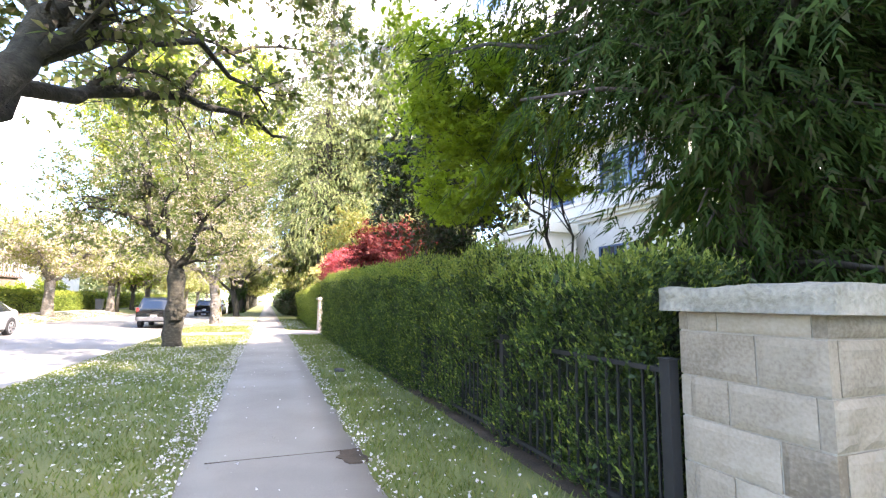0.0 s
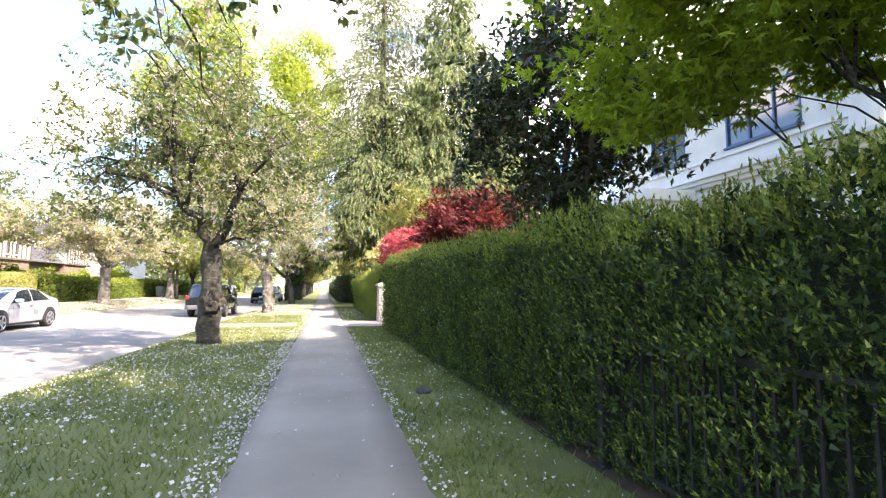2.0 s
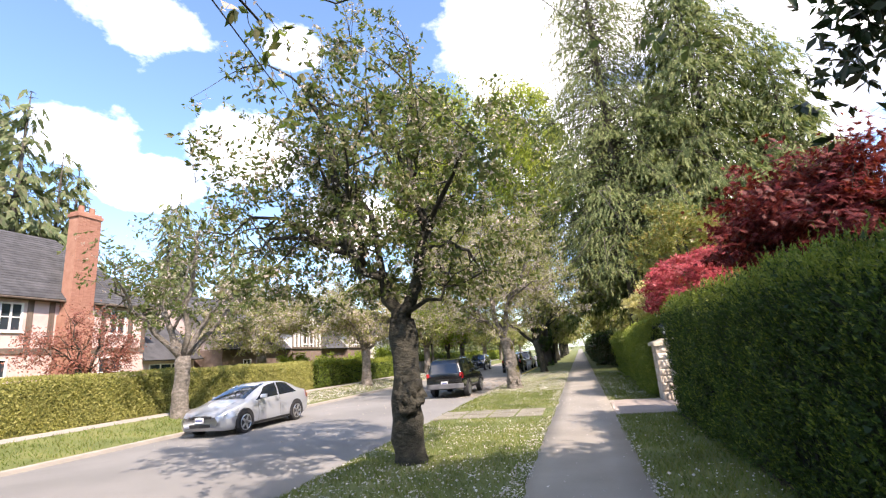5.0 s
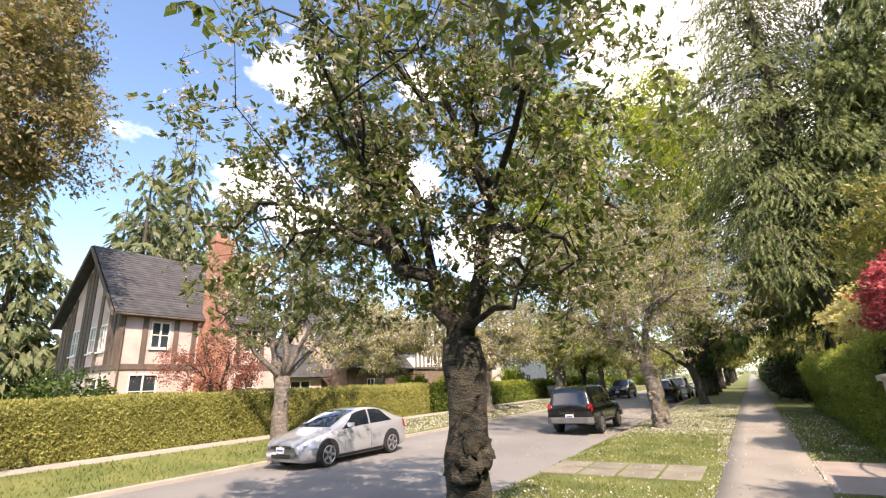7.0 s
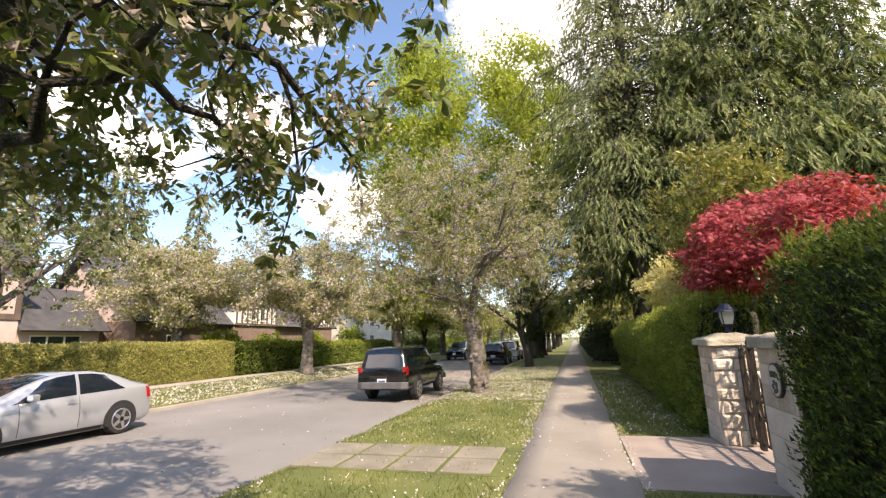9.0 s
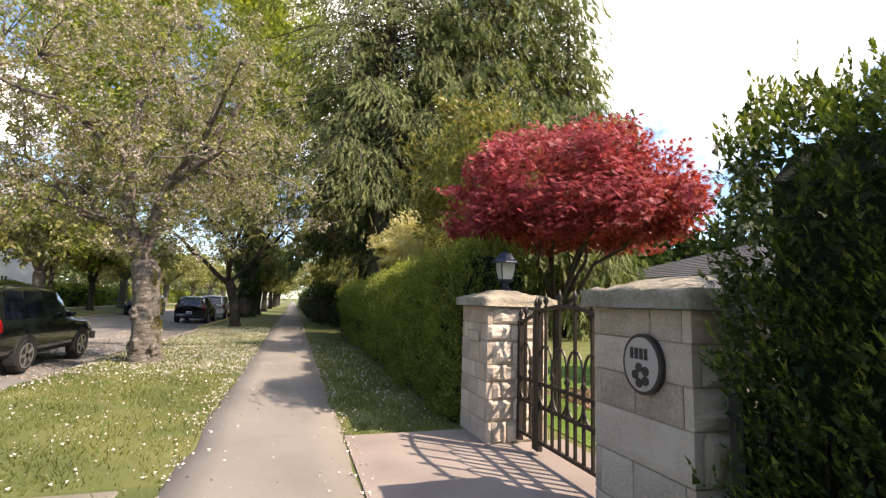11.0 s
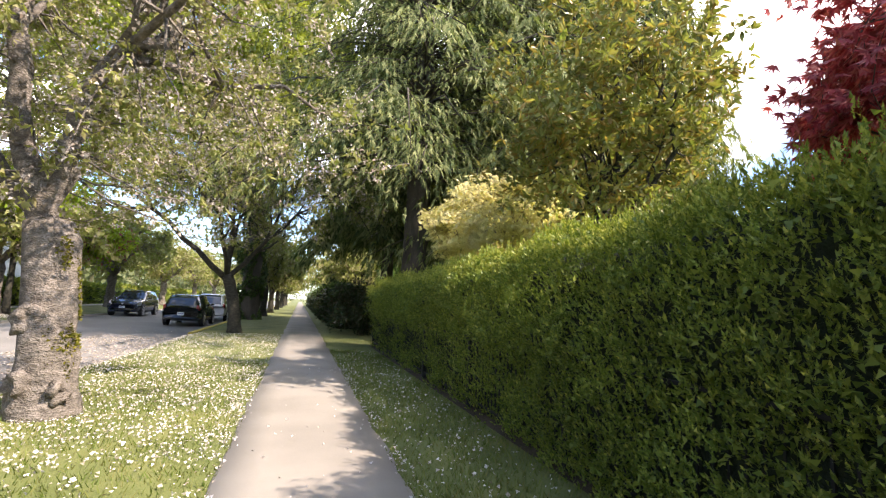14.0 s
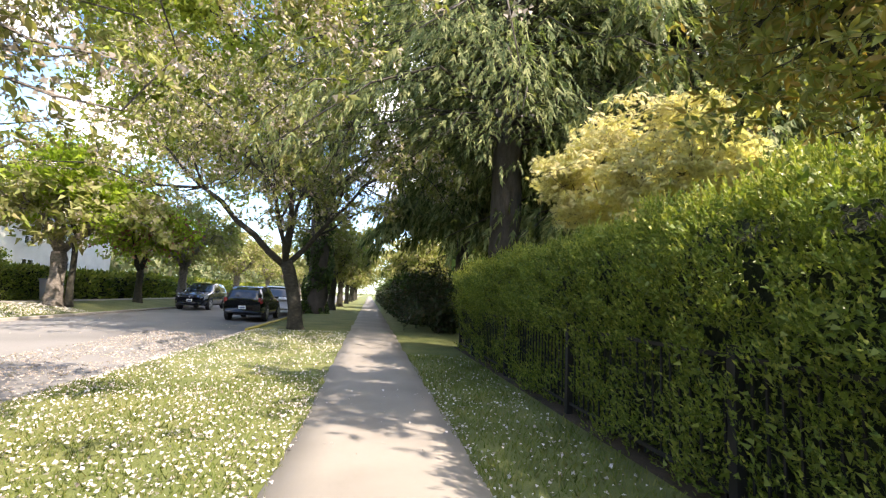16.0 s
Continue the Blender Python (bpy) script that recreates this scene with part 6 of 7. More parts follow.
def tudor_house():
    top = thing("house", "half-timbered cream house with dark roof and red brick chimney", "house")
    g, e, x = 0.3, 6.3, -26.0
    holes = [(33.7, 35.1, 1.5, 3.2), (39.5, 40.9, 1.5, 3.2), (34.5, 35.5, 4.5, 5.9), (40.0, 41.0, 4.5, 5.9), (37.2, 38.2, 4.5, 5.9)]
    wall("wall", "x", x, -0.3, 33.0, 42.3, g, e, holes, STUCCO, top)
    for a, b, c, d in holes:
        window("x", x, 1, a, b, c, d, top)
    wall("wall", "y", 42.3, -0.3, -33.0, -26.3, g, e, [], STUCCO, top)
    wall("wall", "x", -33.0, 0.3, 33.3, 42.0, g, e, [], STUCCO, top)
    south = [(-28.1, -27.4, 4.4, 5.8), (-29.3, -28.6, 4.4, 5.8), (-31.5, -30.7, 4.4, 5.8), (-28.4, -27.0, 1.4, 3.1)]
    wall("wall", "y", 33.0, 0.3, -33.0, -26.3, g, e, south, STUCCO, top)
    for a, b, c, d in south:
        window("y", 33.0, -1, a, b, c, d, top)
    part("gable", Solid().prism([(-33.0, e), (-26.0, e), (-29.5, 10.1)], "y", 33.0, 33.3), STUCCO, top)
    # timbers
    for i, y in enumerate((33.1, 34.2, 35.8, 36.8, 38.6, 39.6, 41.3, 42.2)):
        part("timber", Solid().box(x, x + 0.05, y - 0.13, y + 0.13, 3.7, e), TIMBER, top)
    part("timber", Solid().box(x, x + 0.07, 32.97, 42.33, 3.42, 3.7), TIMBER, top)
    part("timber", Solid().box(x, x + 0.06, 33.0, 42.3, e - 0.25, e), TIMBER, top)
    for i in range(17):
        xx = -32.9 + i * 0.42
        if any(a - 0.08 < xx < b + 0.08 for a, b, c, d in south[:3]):
            continue
        hi = e + 3.8 * (1 - abs(xx + 29.5) / 3.5) - 0.15
        part("timber", Solid().box(xx - 0.165, xx + 0.165, 32.95, 33.0, 3.7, hi), TIMBER, top)
    part("timber", Solid().box(-33.0, -26.0, 32.93, 33.0, 3.42, 3.7), TIMBER, top)
    # roof: south gable, north hip
    o = 0.45
    es, en = 32.5, 42.8
    r0, r1 = (-29.5, es, 10.3), (-29.5, 38.8, 10.3)
    f0, f1, b0, b1 = (-25.6, es, 6.1), (-25.6, en, 6.1), (-33.4, es, 6.1), (-33.4, en, 6.1)
    roof = slope("roof", f0, f1, r1, r0, 0.1, ROOF_DARK, top)
    courses(roof, f0, f1, r1, r0, 26)
    slope("roof", b0, b1, r1, r0, 0.1, ROOF_DARK, top)
    part("roof", Solid().add([f1, b1, r1, (-25.6, en, 6.2), (-33.4, en, 6.2), (-29.5, 38.8, 10.41)], [(0, 1, 2), (3, 5, 4), (0, 3, 4, 1), (1, 4, 5, 2), (0, 2, 5, 3)]), ROOF_DARK, top)
    for sg, xx in ((1, -25.7), (-1, -33.3)):
        part("barge_board", Solid().prism([(xx, 6.0), (xx, 6.25), (-29.5, 10.36), (-29.5, 10.1)], "y", 32.42, 32.5), TIMBER, top)
    part("gutter", Solid().tube([(-25.55, 32.5, 6.1), (-25.55, 42.8, 6.1)], [0.06, 0.06], 8), TIMBER, top)
    part("downpipe", Solid().tube([(-25.93, 33.15, 6.1), (-25.93, 33.15, 0.4)], [0.045, 0.045], 8), TIMBER, top)
    ch = part("chimney", Solid().box(-26.0, -25.2, 37.05, 38.45, g, 5.4).box(-25.95, -25.25, 37.12, 38.38, 5.4, 11.1), BRICK_RED, top, "tall red brick chimney stack")
    part("chimney_band", Solid().box(-26.02, -25.18, 37.05, 38.45, 10.8, 10.98), BRICK_RED, ch)
    for yy in (37.45, 38.05):
        part("chimney_pot", Solid().tube([(-25.6, yy, 11.1), (-25.6, yy, 11.5)], [0.16, 0.13], 12), BRICK_RED, ch)
    brick = Solid().box(0, 0.012, 0, 0.205, 0, 0.06).mesh("brick")
    for j in range(68):
        for i in range(6):
            part("brick", brick, BRICK_RED, ch, at=(-25.25, 37.13 + i * 0.21 + (0 if j % 2 else -0.01), 5.42 + j * 0.079))
    # low wing to the north
    wall("wing_wall", "x", -26.2, -0.25, 42.3, 46.6, g, 3.0, [(43.0, 45.6, 1.2, 2.7)], STUCCO, top)
    window("x", -26.2, 1, 43.0, 45.6, 1.2, 2.7, top, 3, 1)
    wall("wing_wall", "y", 46.6, -0.25, -31, -26.45, g, 3.0, [], STUCCO, top)
    part("wing_gable", Solid().prism([(-31.0, 3.0), (-26.2, 3.0), (-28.6, 5.2)], "y", 46.35, 46.6), WHITE_WOOD, top)
    slope("wing_roof", (-25.8, 42.3, 2.85), (-25.8, 47.0, 2.85), (-28.6, 47.0, 5.35), (-28.6, 42.3, 5.35), 0.1, ROOF_DARK, top)
    slope("wing_roof", (-31.4, 42.3, 2.85), (-31.4, 47.0, 2.85), (-28.6, 47.0, 5.35), (-28.6, 42.3, 5.35), 0.1, ROOF_DARK, top)


tudor_house()


def brick_house():
    top = thing("house", "low brown brick house with half-timbered white gables", "house")
    x, g, e = -24.5, 0.3, 3.5
    holes = [(49.6, 50.5, 1.6, 2.7), (55.4, 56.6, 1.6, 2.8), (58.2, 59.2, 1.6, 2.8), (66.5, 67.7, 1.6, 2.8)]
    wall("wall", "x", x, -0.3, 47.4, 70.0, g, e, holes, BRICK_BROWN, top)
    for a, b, c, d in holes:
        window("x", x, 1, a, b, c, d, top)
    wall("wall", "y", 47.4, 0.3, -33, -24.8, g, e, [], BRICK_BROWN, top)
    wall("wall", "y", 70.0, -0.3, -33, -24.8, g, e, [], BRICK_BROWN, top)
    part("gable", Solid().prism([(-33, e), (-24.5, e), (-28.75, 7.6)], "y", 47.4, 47.7), STUCCO, top)
    roof = slope("roof", (-24.0, 46.9, 3.35), (-24.0, 70.5, 3.35), (-28.75, 70.5, 7.8), (-28.75, 46.9, 7.8), 0.1, ROOF_DARK, top)
    courses(roof, (-24.0, 46.9, 3.35), (-24.0, 70.5, 3.35), (-28.75, 70.5, 7.8), (-28.75, 46.9, 7.8), 14)
    slope("roof", (-33.5, 46.9, 3.35), (-33.5, 70.5, 3.35), (-28.75, 70.5, 7.8), (-28.75, 46.9, 7.8), 0.1, ROOF_DARK, top)
    for y0, y1 in ((55.0, 60.0), (65.5, 69.5)):
        m = (y0 + y1) / 2
        bay = part("bay_wall", Solid().box(-24.5, -24.0, y0, y1, g, 3.4), BRICK_BROWN, top)
        part("bay_gable", Solid().prism([(y0, 3.4), (y1, 3.4), (y1, 5.2), (m, 7.2), (y0, 5.2)], "x", -27.5, -23.9), WHITE_WOOD, top)
        for i in range(9):
            yy = y0 + 0.12 + (y1 - y0 - 0.24) * i / 8
            part("timber", Solid().box(-23.9, -23.85, yy - 0.07, yy + 0.07, 3.4, 5.1 + 2.0 * (1 - abs(yy - m) / (m - y0))), TIMBER, top)
        for z in (3.4, 4.95):
            part("timber", Solid().box(-23.9, -23.84, y0, y1, z, z + 0.16), TIMBER, top)
        for sg in (-1, 1):
            ye = y0 - 0.3 if sg < 0 else y1 + 0.3
            slope("bay_roof", (-23.5, ye, 4.9), (-28.5, ye, 4.9), (-28.5, m, 7.4), (-23.5, m, 7.4), 0.1, ROOF_DARK, top)
        for yy in (m - 0.8, m + 0.3):
            window("x", -23.9, 1, yy, yy + 0.6, 3.8, 4.8, top, 1, 2, depth=0.03)


brick_house()


def white_mansion():
    top = thing("house", "white stucco mansion with blue-framed windows behind trees", "house")
    blue = plain("blue_frame", (0.05, 0.1, 0.2), 0.5)
    x, y0, y1, e = 14.2, 22.7, 34.0, 9.3
    upper = [(24.8, 27.6, 6.75, 8.5), (29.6, 31.6, 6.75, 8.5), (24.6, 27.8, 1.2, 4.2), (29.6, 31.6, 1.2, 4.2)]
    wall("wall", "x", x, 0.35, y0, y1, 0, e, upper, WHITE_STUCCO, top)
    for a, b, c, d in upper:
        window("x", x, -1, a, b, c, d, top, 3, 2, blue)
    south = [(18.2, 20.4, 1.2, 4.2), (18.2, 20.4, 6.6, 8.3)]
    wall("wall", "y", y0, 0.35, x + 0.35, 26, 0, e, south, WHITE_STUCCO, top)
    for a, b, c, d in south:
        window("y", y0, -1, a, b, c, d, top, 2, 2, blue)
    wall("wall", "y", y1, -0.35, x + 0.35, 26, 0, e, [], WHITE_STUCCO, top)
    wall("wall", "x", 26, -0.35, y0 + 0.35, y1 - 0.35, 0, e, [], WHITE_STUCCO, top)
    # pilasters at the corner, string course below the upper windows
    part("pilaster", Solid().box(x - 0.12, x, y0, y0 + 0.75, 0, e - 0.3), WHITE_STUCCO, top, bevel=0.015)
    part("pilaster", Solid().box(x - 0.12, x + 0.75, y0 - 0.12, y0, 0, e - 0.3), WHITE_STUCCO, top, bevel=0.015)
    for z, k, h in ((5.45, 0.2, 0.14), (5.59, 0.34, 0.16), (5.75, 0.48, 0.14), (6.45, 0.1, 0.12)):
        part("cornice", Solid().box(x - k, x, y0 - k, y1, z, z + h).box(x, 26, y0 - k, y0, z, z + h), WHITE_STUCCO, top, bevel=0.02)
    part("downpipe", Solid().tube([(x + 0.95, y0 - 0.1, e - 0.2), (x + 0.95, y0 - 0.1, 0.1)], [0.06, 0.06], 8), WHITE_WOOD, top)
    o = 0.9
    part("soffit", Solid().box(x - o, 26, y0 - o, y0, e - 0.12, e).box(x - o, x, y0, y1, e - 0.12, e), WHITE_WOOD, top)
    part("fascia", Solid().box(x - o - 0.05, 26, y0 - o - 0.05, y0 - o, e - 0.16, e + 0.16).box(x - o - 0.05, x - o, y0 - o, y1, e - 0.16, e + 0.16), WHITE_WOOD, top, "cream eaves board")
    c = [(x - o, y0 - o, e + 0.1), (26.8, y0 - o, e + 0.1), (26.8, y1 + o, e + 0.1), (x - o, y1 + o, e + 0.1)]
    r = [(19.8, 27.4, e + 3.2), (20.8, 29.6, e + 3.2)]
    part("roof", Solid().add(c + r, [(0, 1, 5, 4), (1, 2, 5), (2, 3, 4, 5), (3, 0, 4), (3, 2, 1, 0)]), ROOF_DARK, top, "dark hip roof")
    # flat-roofed porch wing
    part("porch", Solid().box(11.8, x - 0.5, 28.8, 32.6, 0, 4.9), WHITE_STUCCO, top, bevel=0.03)
    part("parapet", Solid().box(11.6, x - 0.5, 28.6, 32.8, 4.9, 5.35), WHITE_STUCCO, top, bevel=0.04)


white_mansion()


def garage():
    top = thing("garage", "low taupe garage with grey hip roof beyond the lawn", "garage")
    x, y, h, far = 18.3, 42.8, 3.1, 54.0
    wall("wall", "x", x, 0.25, y, far, 0, h, [(44.1, 45.15, 1.55, 2.75)], BROWN_STUCCO, top)
    window("x", x, -1, 44.1, 45.15, 1.55, 2.75, top, 1, 1)
    wall("wall", "y", y, 0.25, x + 0.25, 31.5, 0, h, [(19.8, 27.4, 0, 2.45)], BROWN_STUCCO, top)
    door = part("garage_door", Solid().box(19.8, 27.4, y + 0.1, y + 0.16, 0, 2.45), surface("beige_door", (0.4, 0.35, 0.29), (0.52, 0.46, 0.4), 1.0, 0.7, 0.1, 40), top, "beige panelled garage door")
    for j in range(3):
        part("door_groove", Solid().box(19.8, 27.4, y + 0.094, y + 0.1, 0.6 + j * 0.61, 0.63 + j * 0.61), BROWN_STUCCO, door)
    wall("wall", "x", 31.5, -0.25, y + 0.25, far, 0, h, [], BROWN_STUCCO, top)
    wall("wall", "y", far, -0.25, x + 0.25, 31.25, 0, h, [], BROWN_STUCCO, top)
    o, z = 0.5, h
    part("fascia", Solid().box(x - o, 31.5 + o, y - o, y - o + 0.05, z - 0.02, z + 0.18).box(x - o, x - o + 0.05, y - o + 0.05, far + o, z - 0.02, z + 0.18), WHITE_WOOD, top, "white fascia board")
    part("soffit", Solid().box(x - o + 0.05, x, y - o + 0.05, far, z - 0.01, z + 0.02).box(x, 31.5 + o, y - o + 0.05, y, z - 0.01, z + 0.02), WHITE_WOOD, top)
    c = [(x - o - 0.04, y - o - 0.04, z + 0.15), (31.5 + o, y - o - 0.04, z + 0.15), (31.5 + o, far + o, z + 0.15), (x - o - 0.04, far + o, z + 0.15)]
    r = [(23.7, 48.4, z + 2.2), (26.1, 48.4, z + 2.2)]
    roof = part("roof", Solid().add(c + r, [(0, 1, 5, 4), (1, 2, 5), (2, 3, 4, 5), (3, 0, 4), (3, 2, 1, 0)]), ROOF_DARK, top, "grey shingle hip roof")
    for i in range(16):
        t, u = i / 16, (i + 0.95) / 16
        L = lambda a, b, k: tuple(a[q] + (b[q] - a[q]) * k for q in range(3))
        for a, b, p, q in ((c[0], c[1], r[0], r[1]), (c[3], c[0], r[0], r[0])):
            k = [L(a, p, t), L(b, q, t), L(b, q, u), L(a, p, u)]
            part("shingle_course", Solid().add(k + [(v[0], v[1], v[2] + (0.035 if m < 2 else 0.012)) for m, v in enumerate(k)], [(4, 5, 6, 7), (0, 1, 5, 4), (1, 2, 6, 5), (2, 3, 7, 6), (3, 0, 4, 7)]), ROOF_DARK, roof)


garage()


def far_house():
    top = thing("house", "white house glimpsed behind trees down the road", "house")
    wall("wall", "x", -24, -0.3, 72, 86, 0.3, 5.6, [(75, 76.2, 1.4, 2.8), (79, 80.2, 1.4, 2.8), (75, 76.2, 3.8, 5.0), (79, 80.2, 3.8, 5.0)], WHITE_STUCCO, top)
    for a in (75, 79):
        for z in (1.4, 3.8):
            window("x", -24, 1, a, a + 1.2, z, z + (1.4 if z < 2 else 1.2), top)
    wall("wall", "y", 72, 0.3, -32, -24.3, 0.3, 5.6, [], WHITE_STUCCO, top)
    slope("roof", (-23.5, 71.5, 5.5), (-23.5, 86.5, 5.5), (-28, 86.5, 8.8), (-28, 71.5, 8.8), 0.12, ROOF_DARK, top)
    slope("roof", (-32.5, 71.5, 5.5), (-32.5, 86.5, 5.5), (-28, 86.5, 8.8), (-28, 71.5, 8.8), 0.12, ROOF_DARK, top)
    part("gable", Solid().prism([(-32, 5.6), (-24, 5.6), (-28, 8.6)], "y", 72, 72.3), WHITE_STUCCO, top)


far_house()

# ---- shrubs and small trees by the houses ----
tree("plum_tree", "thin purple-leaved plum tree before the house", "tree", (-23.0, 36.6, 0.38), 0.9, 0.12, [((0.4, 2.0, 3.6), 0.6), ((-0.3, -2.2, 3.4), 0.6), ((0.3, 0.8, 4.6), 0.6), ((0, -0.9, 4.4), 0.6)], (0, 0, 3.0), (1.6, 3.3, 2.2), 300,
     [("leaves", PURPLE_LEAF, 9000, 0.1, 0.055, 0.14, 0.2)], 81, BARK, floor_z=0.8)
bush_kinds = ((-20.0, 29.3, 2.75, 1.7, HEDGE_LEAF, "rounded dark green shrub behind the clipped hedge"), (-19.5, 53.2, 2.3, 1.5, SHRUB_LEAF, "yellow-green rounded shrub behind the hedge"),
              (-19.6, 58.6, 2.4, 1.5, SHRUB_LEAF, "yellow-green rounded garden shrub in sun"), (-19.8, 65.5, 3.2, 1.7, SHRUB_LEAF, "bright yellow-green tall garden shrub"), (-19.5, 48.6, 2.5, 1.4, SHRUB_LEAF, "pale green shrub beside the hedge gap"))
for i, (x, y, h, r, leaf, lab) in enumerate(bush_kinds):
    tree("shrub", lab, "shrub", (x, y, 0.38), 0.4, 0.06, [((0.6 * r, 0, h * 0.7), 0.6), ((-0.6 * r, 0, h * 0.7), 0.6), ((0, 0.6 * r, h * 0.75), 0.6), ((0, -0.6 * r, h * 0.7), 0.6)], (0, 0, h * 0.5), (r, r, h * 0.52), 160,
         [("leaves", leaf, 4500, 0.14, 0.08, 0.1, 0.1)], 90 + i, BARK_DARK, floor_z=0.1)
bin_top = thing("wheelie_bin", "grey wheeled rubbish bin on the far verge", "bin", at=(-15.3, 64.0, 0.38))
part("body", Solid().add([(-0.24, -0.26, 0.06), (0.24, -0.26, 0.06), (0.24, 0.26, 0.06), (-0.24, 0.26, 0.06), (-0.3, -0.34, 0.98), (0.3, -0.34, 0.98), (0.3, 0.34, 0.98), (-0.3, 0.34, 0.98)], [(0, 3, 2, 1), (4, 5, 6, 7), (0, 1, 5, 4), (1, 2, 6, 5), (2, 3, 7, 6), (3, 0, 4, 7)]), plain("grey_plastic", (0.24, 0.24, 0.25), 0.6), bin_top, bevel=0.02)
part("lid", Solid().box(-0.32, 0.32, -0.38, 0.36, 0.98, 1.06), plain("grey_lid", (0.18, 0.18, 0.19), 0.6), bin_top, bevel=0.025)
for sg in (-1, 1):
    part("wheel", Solid().tube([(sg * 0.2, 0.3, 0.1), (sg * 0.27, 0.3, 0.1)], [0.1, 0.1], 14), TYRE, bin_top)
tree("street_tree", "slim young street tree with fresh green leaves", "tree", (-13.4, 62.2, 0.3), 3.2, 0.13, [((1.2, 0.4, 5.2), 0.6), ((-1.2, 0.3, 5.4), 0.6), ((0, 1.2, 5.6), 0.6), ((0.1, -1.2, 5.4), 0.6)], (0, 0, 5.6), (3.6, 3.6, 2.5), 240, [("leaves", GREEN_MAPLE_LEAF, 13000, 0.2, 0.14, 0.22, 0.3)], 97, BARK, floor_z=3.2, simple=True)
tree("street_tree", "street tree with fresh green and reddish leaves", "tree", (-13.9, 69.5, 0.3), 1.9, 0.2, [((1.6, 0.4, 4.4), 0.6), ((-1.6, 0.3, 4.4), 0.6), ((0, 1.6, 4.6), 0.6), ((0.1, -1.6, 4.4), 0.6)], (0, 0, 4.6), (3.2, 3.2, 2.2), 260, [("leaves", GREEN_MAPLE_LEAF, 8000, 0.24, 0.14, 0.24, 0.3), ("red_leaves", PURPLE_LEAF, 2500, 0.2, 0.12, 0.25, 0.3)], 98, BARK, floor_z=2.6)
tree("garden_tree", "tall thin tree with orange-tinted young leaves", "tree", (-24.6, 26.4, 0.38), 6, 0.35, [((2, 1, 16), 0.5), ((-2, 2, 17), 0.5), ((0.5, -2.5, 16), 0.5), ((0.3, 2.5, 20), 0.5)], (0, 0, 15), (4.2, 4.4, 8.5), 520, [("leaves", RUST_LEAF, 42000, 0.2, 0.13, 0.3, 0.3)], 99, BARK_PALE, floor_z=7.5, simple=True)


# ---- woods in the distance ----
def woods(label, boxes, n, material, seed, size):
    rng = np.random.default_rng(seed)
    P = []
    for x0, x1, y0, y1, h in boxes:
        m = max(1, int(n * 1.0 / len(boxes)))
        x, y = rng.uniform(x0, x1, m), rng.uniform(y0, y1, m)
        lump = np.array([0.55 + 0.5 * noise.noise(Vector((a * 0.11, b * 0.11, 0))) + 0.25 * noise.noise(Vector((a * 0.37, b * 0.37, 3))) for a, b in zip(x, y)])
        P.append(np.stack([x, y, h * lump * rng.random(m) ** 0.45], 1))
    P = np.concatenate(P)
    P = P[P[:, 2] > size * 0.7]
    D = rng.normal(size=P.shape) + np.array((0, 0, -0.4))
    tagged(part("far_woods", leaf_mesh("far_woods", P, D, size, size * 0.7, rng, simple=True), material), label, "woods", kind="stuff")


woods("leafy tree belt far behind the houses", [(-75, -46, 10, 80, 15), (-70, -40, 80, 170, 15), (-30, -19, 88, 190, 11), (-60, 60, 190, 215, 16)], 44000, FIR_LEAF, 101, 0.68)
woods("dark evergreen wood behind the gardens", [(9, 40, 62, 110, 15), (7, 30, 75, 190, 14), (36, 52, 30, 62, 9), (26, 48, 57, 74, 11), (26, 48, -10, 30, 12)], 56000, DARK_CEDAR_LEAF, 102, 0.8)
woods("garden shrubs beyond the lawn", [(14, 24, 55.5, 62, 5), (33, 38, 33, 52, 4), (3.8, 7, 45, 52, 2.4)], 14000, HEDGE_SUN, 103, 0.35)
woods("understorey shrubs below the cedars", [(3.6, 9, 51, 66, 3.2), (3.6, 9, 22, 31, 1.9), (4, 10, 13, 22, 2.2)], 12000, LAUREL_LEAF, 104, 0.3)


# ---- grass blades and fallen petals ----
def strew(name, label, zones, material, ln, wd, seed, flat, z=0.0, kite=False):
    rng = np.random.default_rng(seed)
    P = []
    for x0, x1, y0, y1, n in zones:
        x = rng.uniform(x0, x1, n)
        P.append(np.stack([x, rng.uniform(y0, y1, n), np.array([(road_z(v) if -12.15 < v < -4.52 else land(v, 0)) for v in x]) + z], 1))
    P = np.concatenate(P)
    P = P[(P[:, 0] > -0.8) | (P[:, 1] < 32.3) | (P[:, 1] > 34.1) | (P[:, 0] < -4.6) | (rng.random(len(P)) < 0.16)]
    n = len(P)
    clump = np.array([noise.noise(Vector((p[0] * 1.3, p[1] * 1.3, seed))) for p in P])
    P = P[clump + rng.random(n) * 0.9 > 0.12]
    n = len(P)
    a = rng.random(n) * 2 * math.pi
    D = np.stack([np.cos(a), np.sin(a), rng.random(n) * 0.35 if flat else 1.2 + rng.random(n)], 1)
    tagged(part(name, leaf_mesh(name, P, D, ln, wd, rng, 0.5 if flat else 0.2, 0.5, simple=not kite), material), label, name.split("_")[-1], kind="stuff")


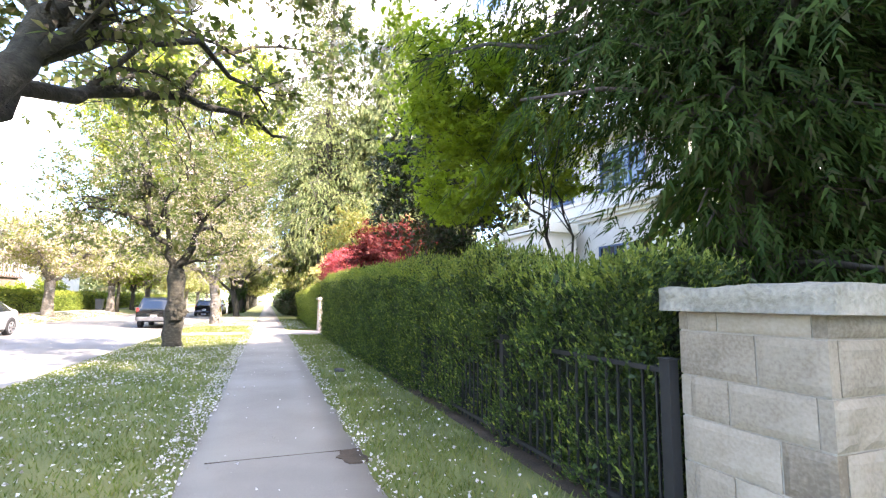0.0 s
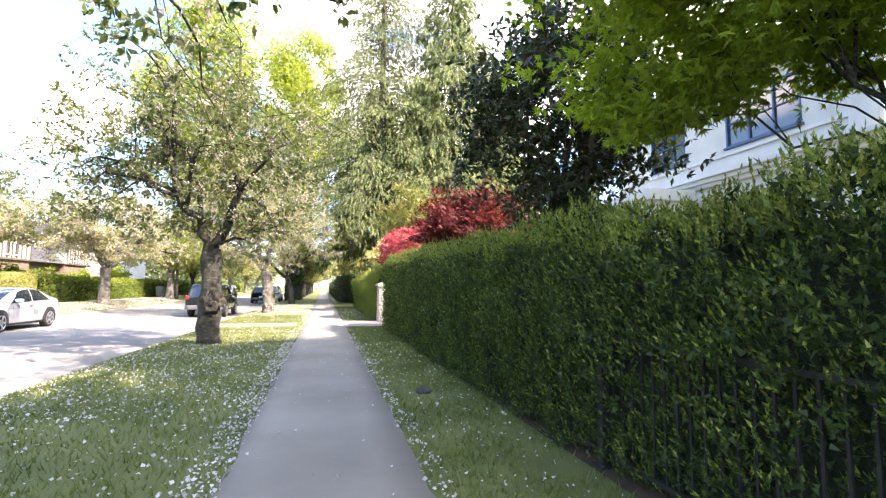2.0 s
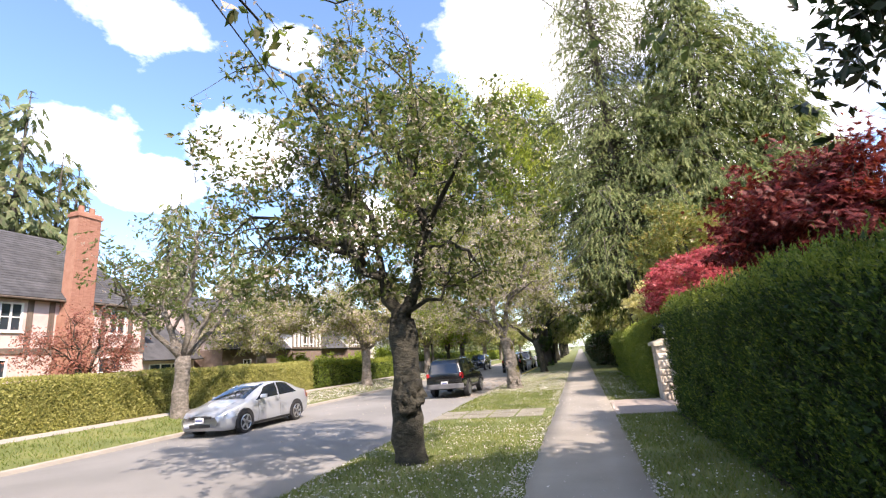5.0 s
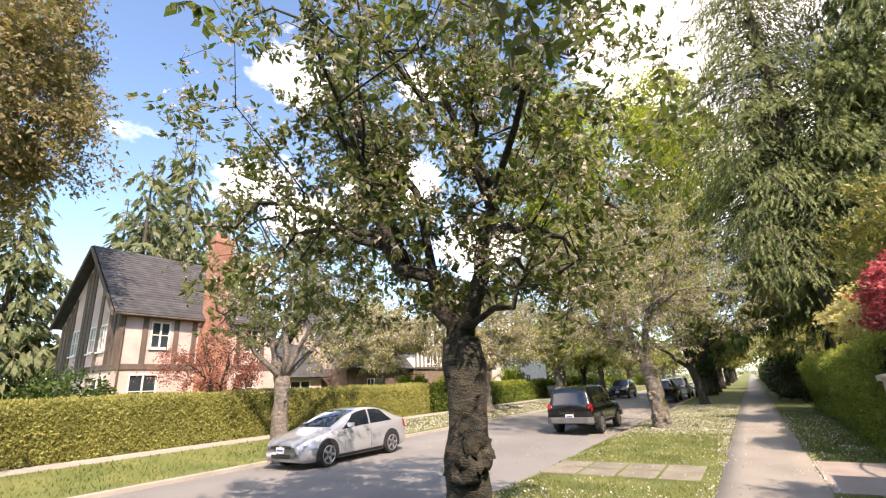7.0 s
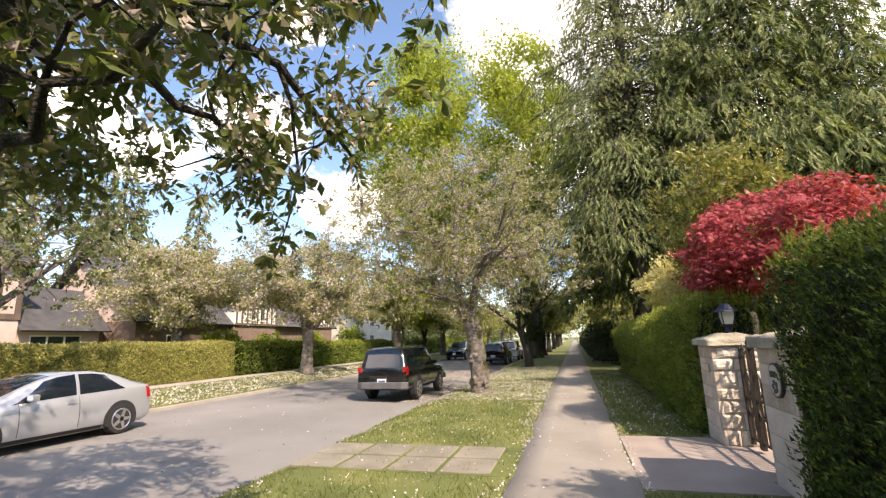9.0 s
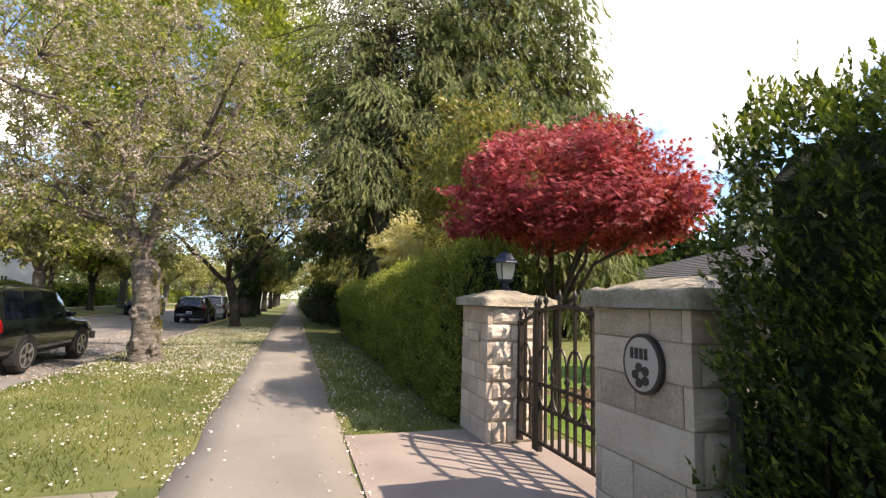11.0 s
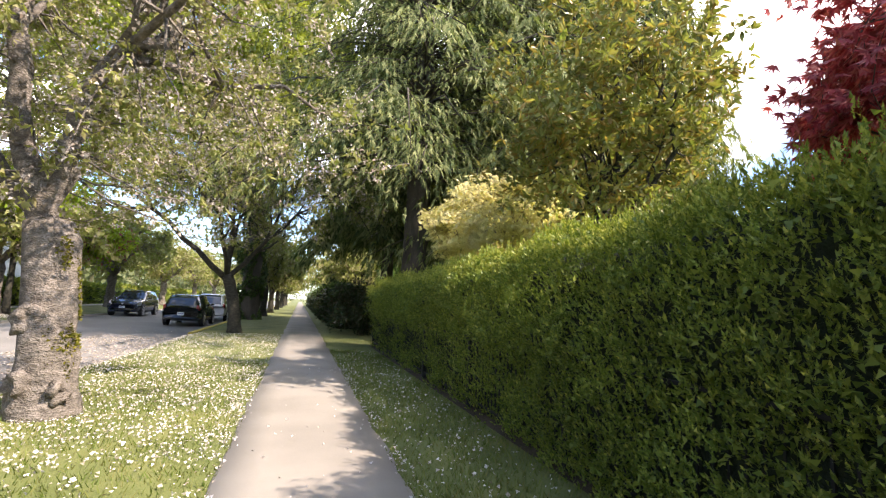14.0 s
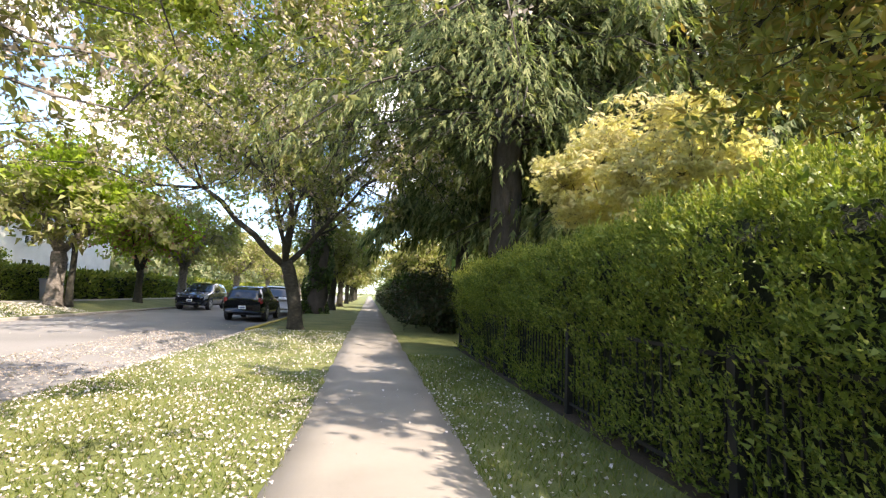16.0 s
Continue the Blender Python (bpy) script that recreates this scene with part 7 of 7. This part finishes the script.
strew("grass", "short tufts of lawn grass", [(-4.5, -0.76, 11.5, 30, 52000), (-4.5, -0.76, 30, 47, 40000), (0.76, 2.16, 11.5, 32, 32000), (0.76, 2.2, 35.2, 50, 24000)], BLADES, 0.055, 0.01, 111, False)
strew("fallen_petals", "white fallen cherry petals strewn on grass", [(-4.4, -0.8, 20, 31, 4200), (-4.4, -0.8, 30, 40, 1800), (-4.4, -0.8, 40, 46, 7000), (-4.4, -0.8, 46, 56, 6000), (0.8, 2.1, 11, 32, 800), (0.8, 2.1, 35.3, 50, 1300), (-1.05, -0.74, 10, 46, 3000), (0.74, 0.92, 10, 46, 1500),
      (-0.75, 0.75, 11, 46, 480)], PETAL, 0.024, 0.022, 112, True, 0.028)
strew("road_petals", "brownish fallen petals along the road edge", [(-7.2, -4.7, 41, 56, 9000), (-11.8, -4.7, 30, 60, 700)], CHERRY_FADED, 0.035, 0.03, 113, True, 0.004)
strew("ground_cover", "low pinkish ground cover beside the lawn", [(4.6, 7.4, 35.2, 37.4, 5000)], PINK_COVER, 0.06, 0.05, 114, False, 0.0)
tagged(part("lawn", Solid().box(3.45, 17.0, 31.6, 41.6, -0.02, 0.012), surface("fresh_lawn_turf", (0.06, 0.13, 0.012), (0.13, 0.22, 0.03), 1.2, 0.9, 0.8, 70, depth=0.02)), "fresh green mown lawn behind the gate", "lawn", kind="structure")
strew("lawn_grass", "fine blades of the fresh green lawn", [(3.5, 14, 31.6, 41.5, 34000)], LAWN_BLADES, 0.035, 0.009, 115, False, 0.01)
tagged(part("driveway", Solid().box(17.0, 30, 34, 42.75, -0.02, 0.016), CONCRETE), "pale concrete apron before the garage", "driveway", kind="structure")
hedge("hedge", "low clipped yellow-green box hedge before the garage", 15.4, 21.5, 41.0, 41.8, 0.02, lambda y: 1.2 + 0.05 * np.sin(y * 9), HEDGE_SUN, HEDGE_SUN, 14000, 0.08, 0.05, 17, 0.08, 0.05, simple=True)


def worn_patch(x, y, w, l, seed):
    rng = np.random.default_rng(seed)
    ring = [(x + math.cos(a) * w * k, y + math.sin(a) * l * k) for a, k in ((2 * math.pi * i / 16, rng.uniform(0.6, 1.1)) for i in range(16))]
    tagged(part("soil", Solid().prism(ring, "z", 0.005, 0.028), SOIL), "broken edge of the footpath filled with soil", "soil", kind="structure")


worn_patch(0.68, 15.0, 0.16, 0.26, 3)
tagged(part("seam", Solid().box(-0.62, 0.7, 15.2, 15.215, 0.0, 0.0215), SOIL), "thin dark joint across the footpath", "seam", kind="structure")
strew("verge_petals", "fallen petals and short grass on the far verge", [(-14.5, -12.4, 34, 62, 14000)], PETAL, 0.05, 0.045, 116, True, 0.02)
strew("verge_grass", "grass tufts on the far verge", [(-14.6, -12.35, 24, 60, 16000)], BLADES, 0.08, 0.02, 117, False, 0.0)
strew("large_petals", "clumps of white fallen petals on the shaded lawn", [(-4.4, -0.8, 11, 27, 3400), (0.8, 2.1, 11.5, 27, 480), (-1.05, -0.74, 11, 27, 1100), (0.74, 0.95, 11, 27, 450), (-4.4, -0.8, 39, 54, 2800), (0.8, 2.1, 36, 48, 420)], PETAL, 0.034, 0.029, 118, True, 0.03, True)
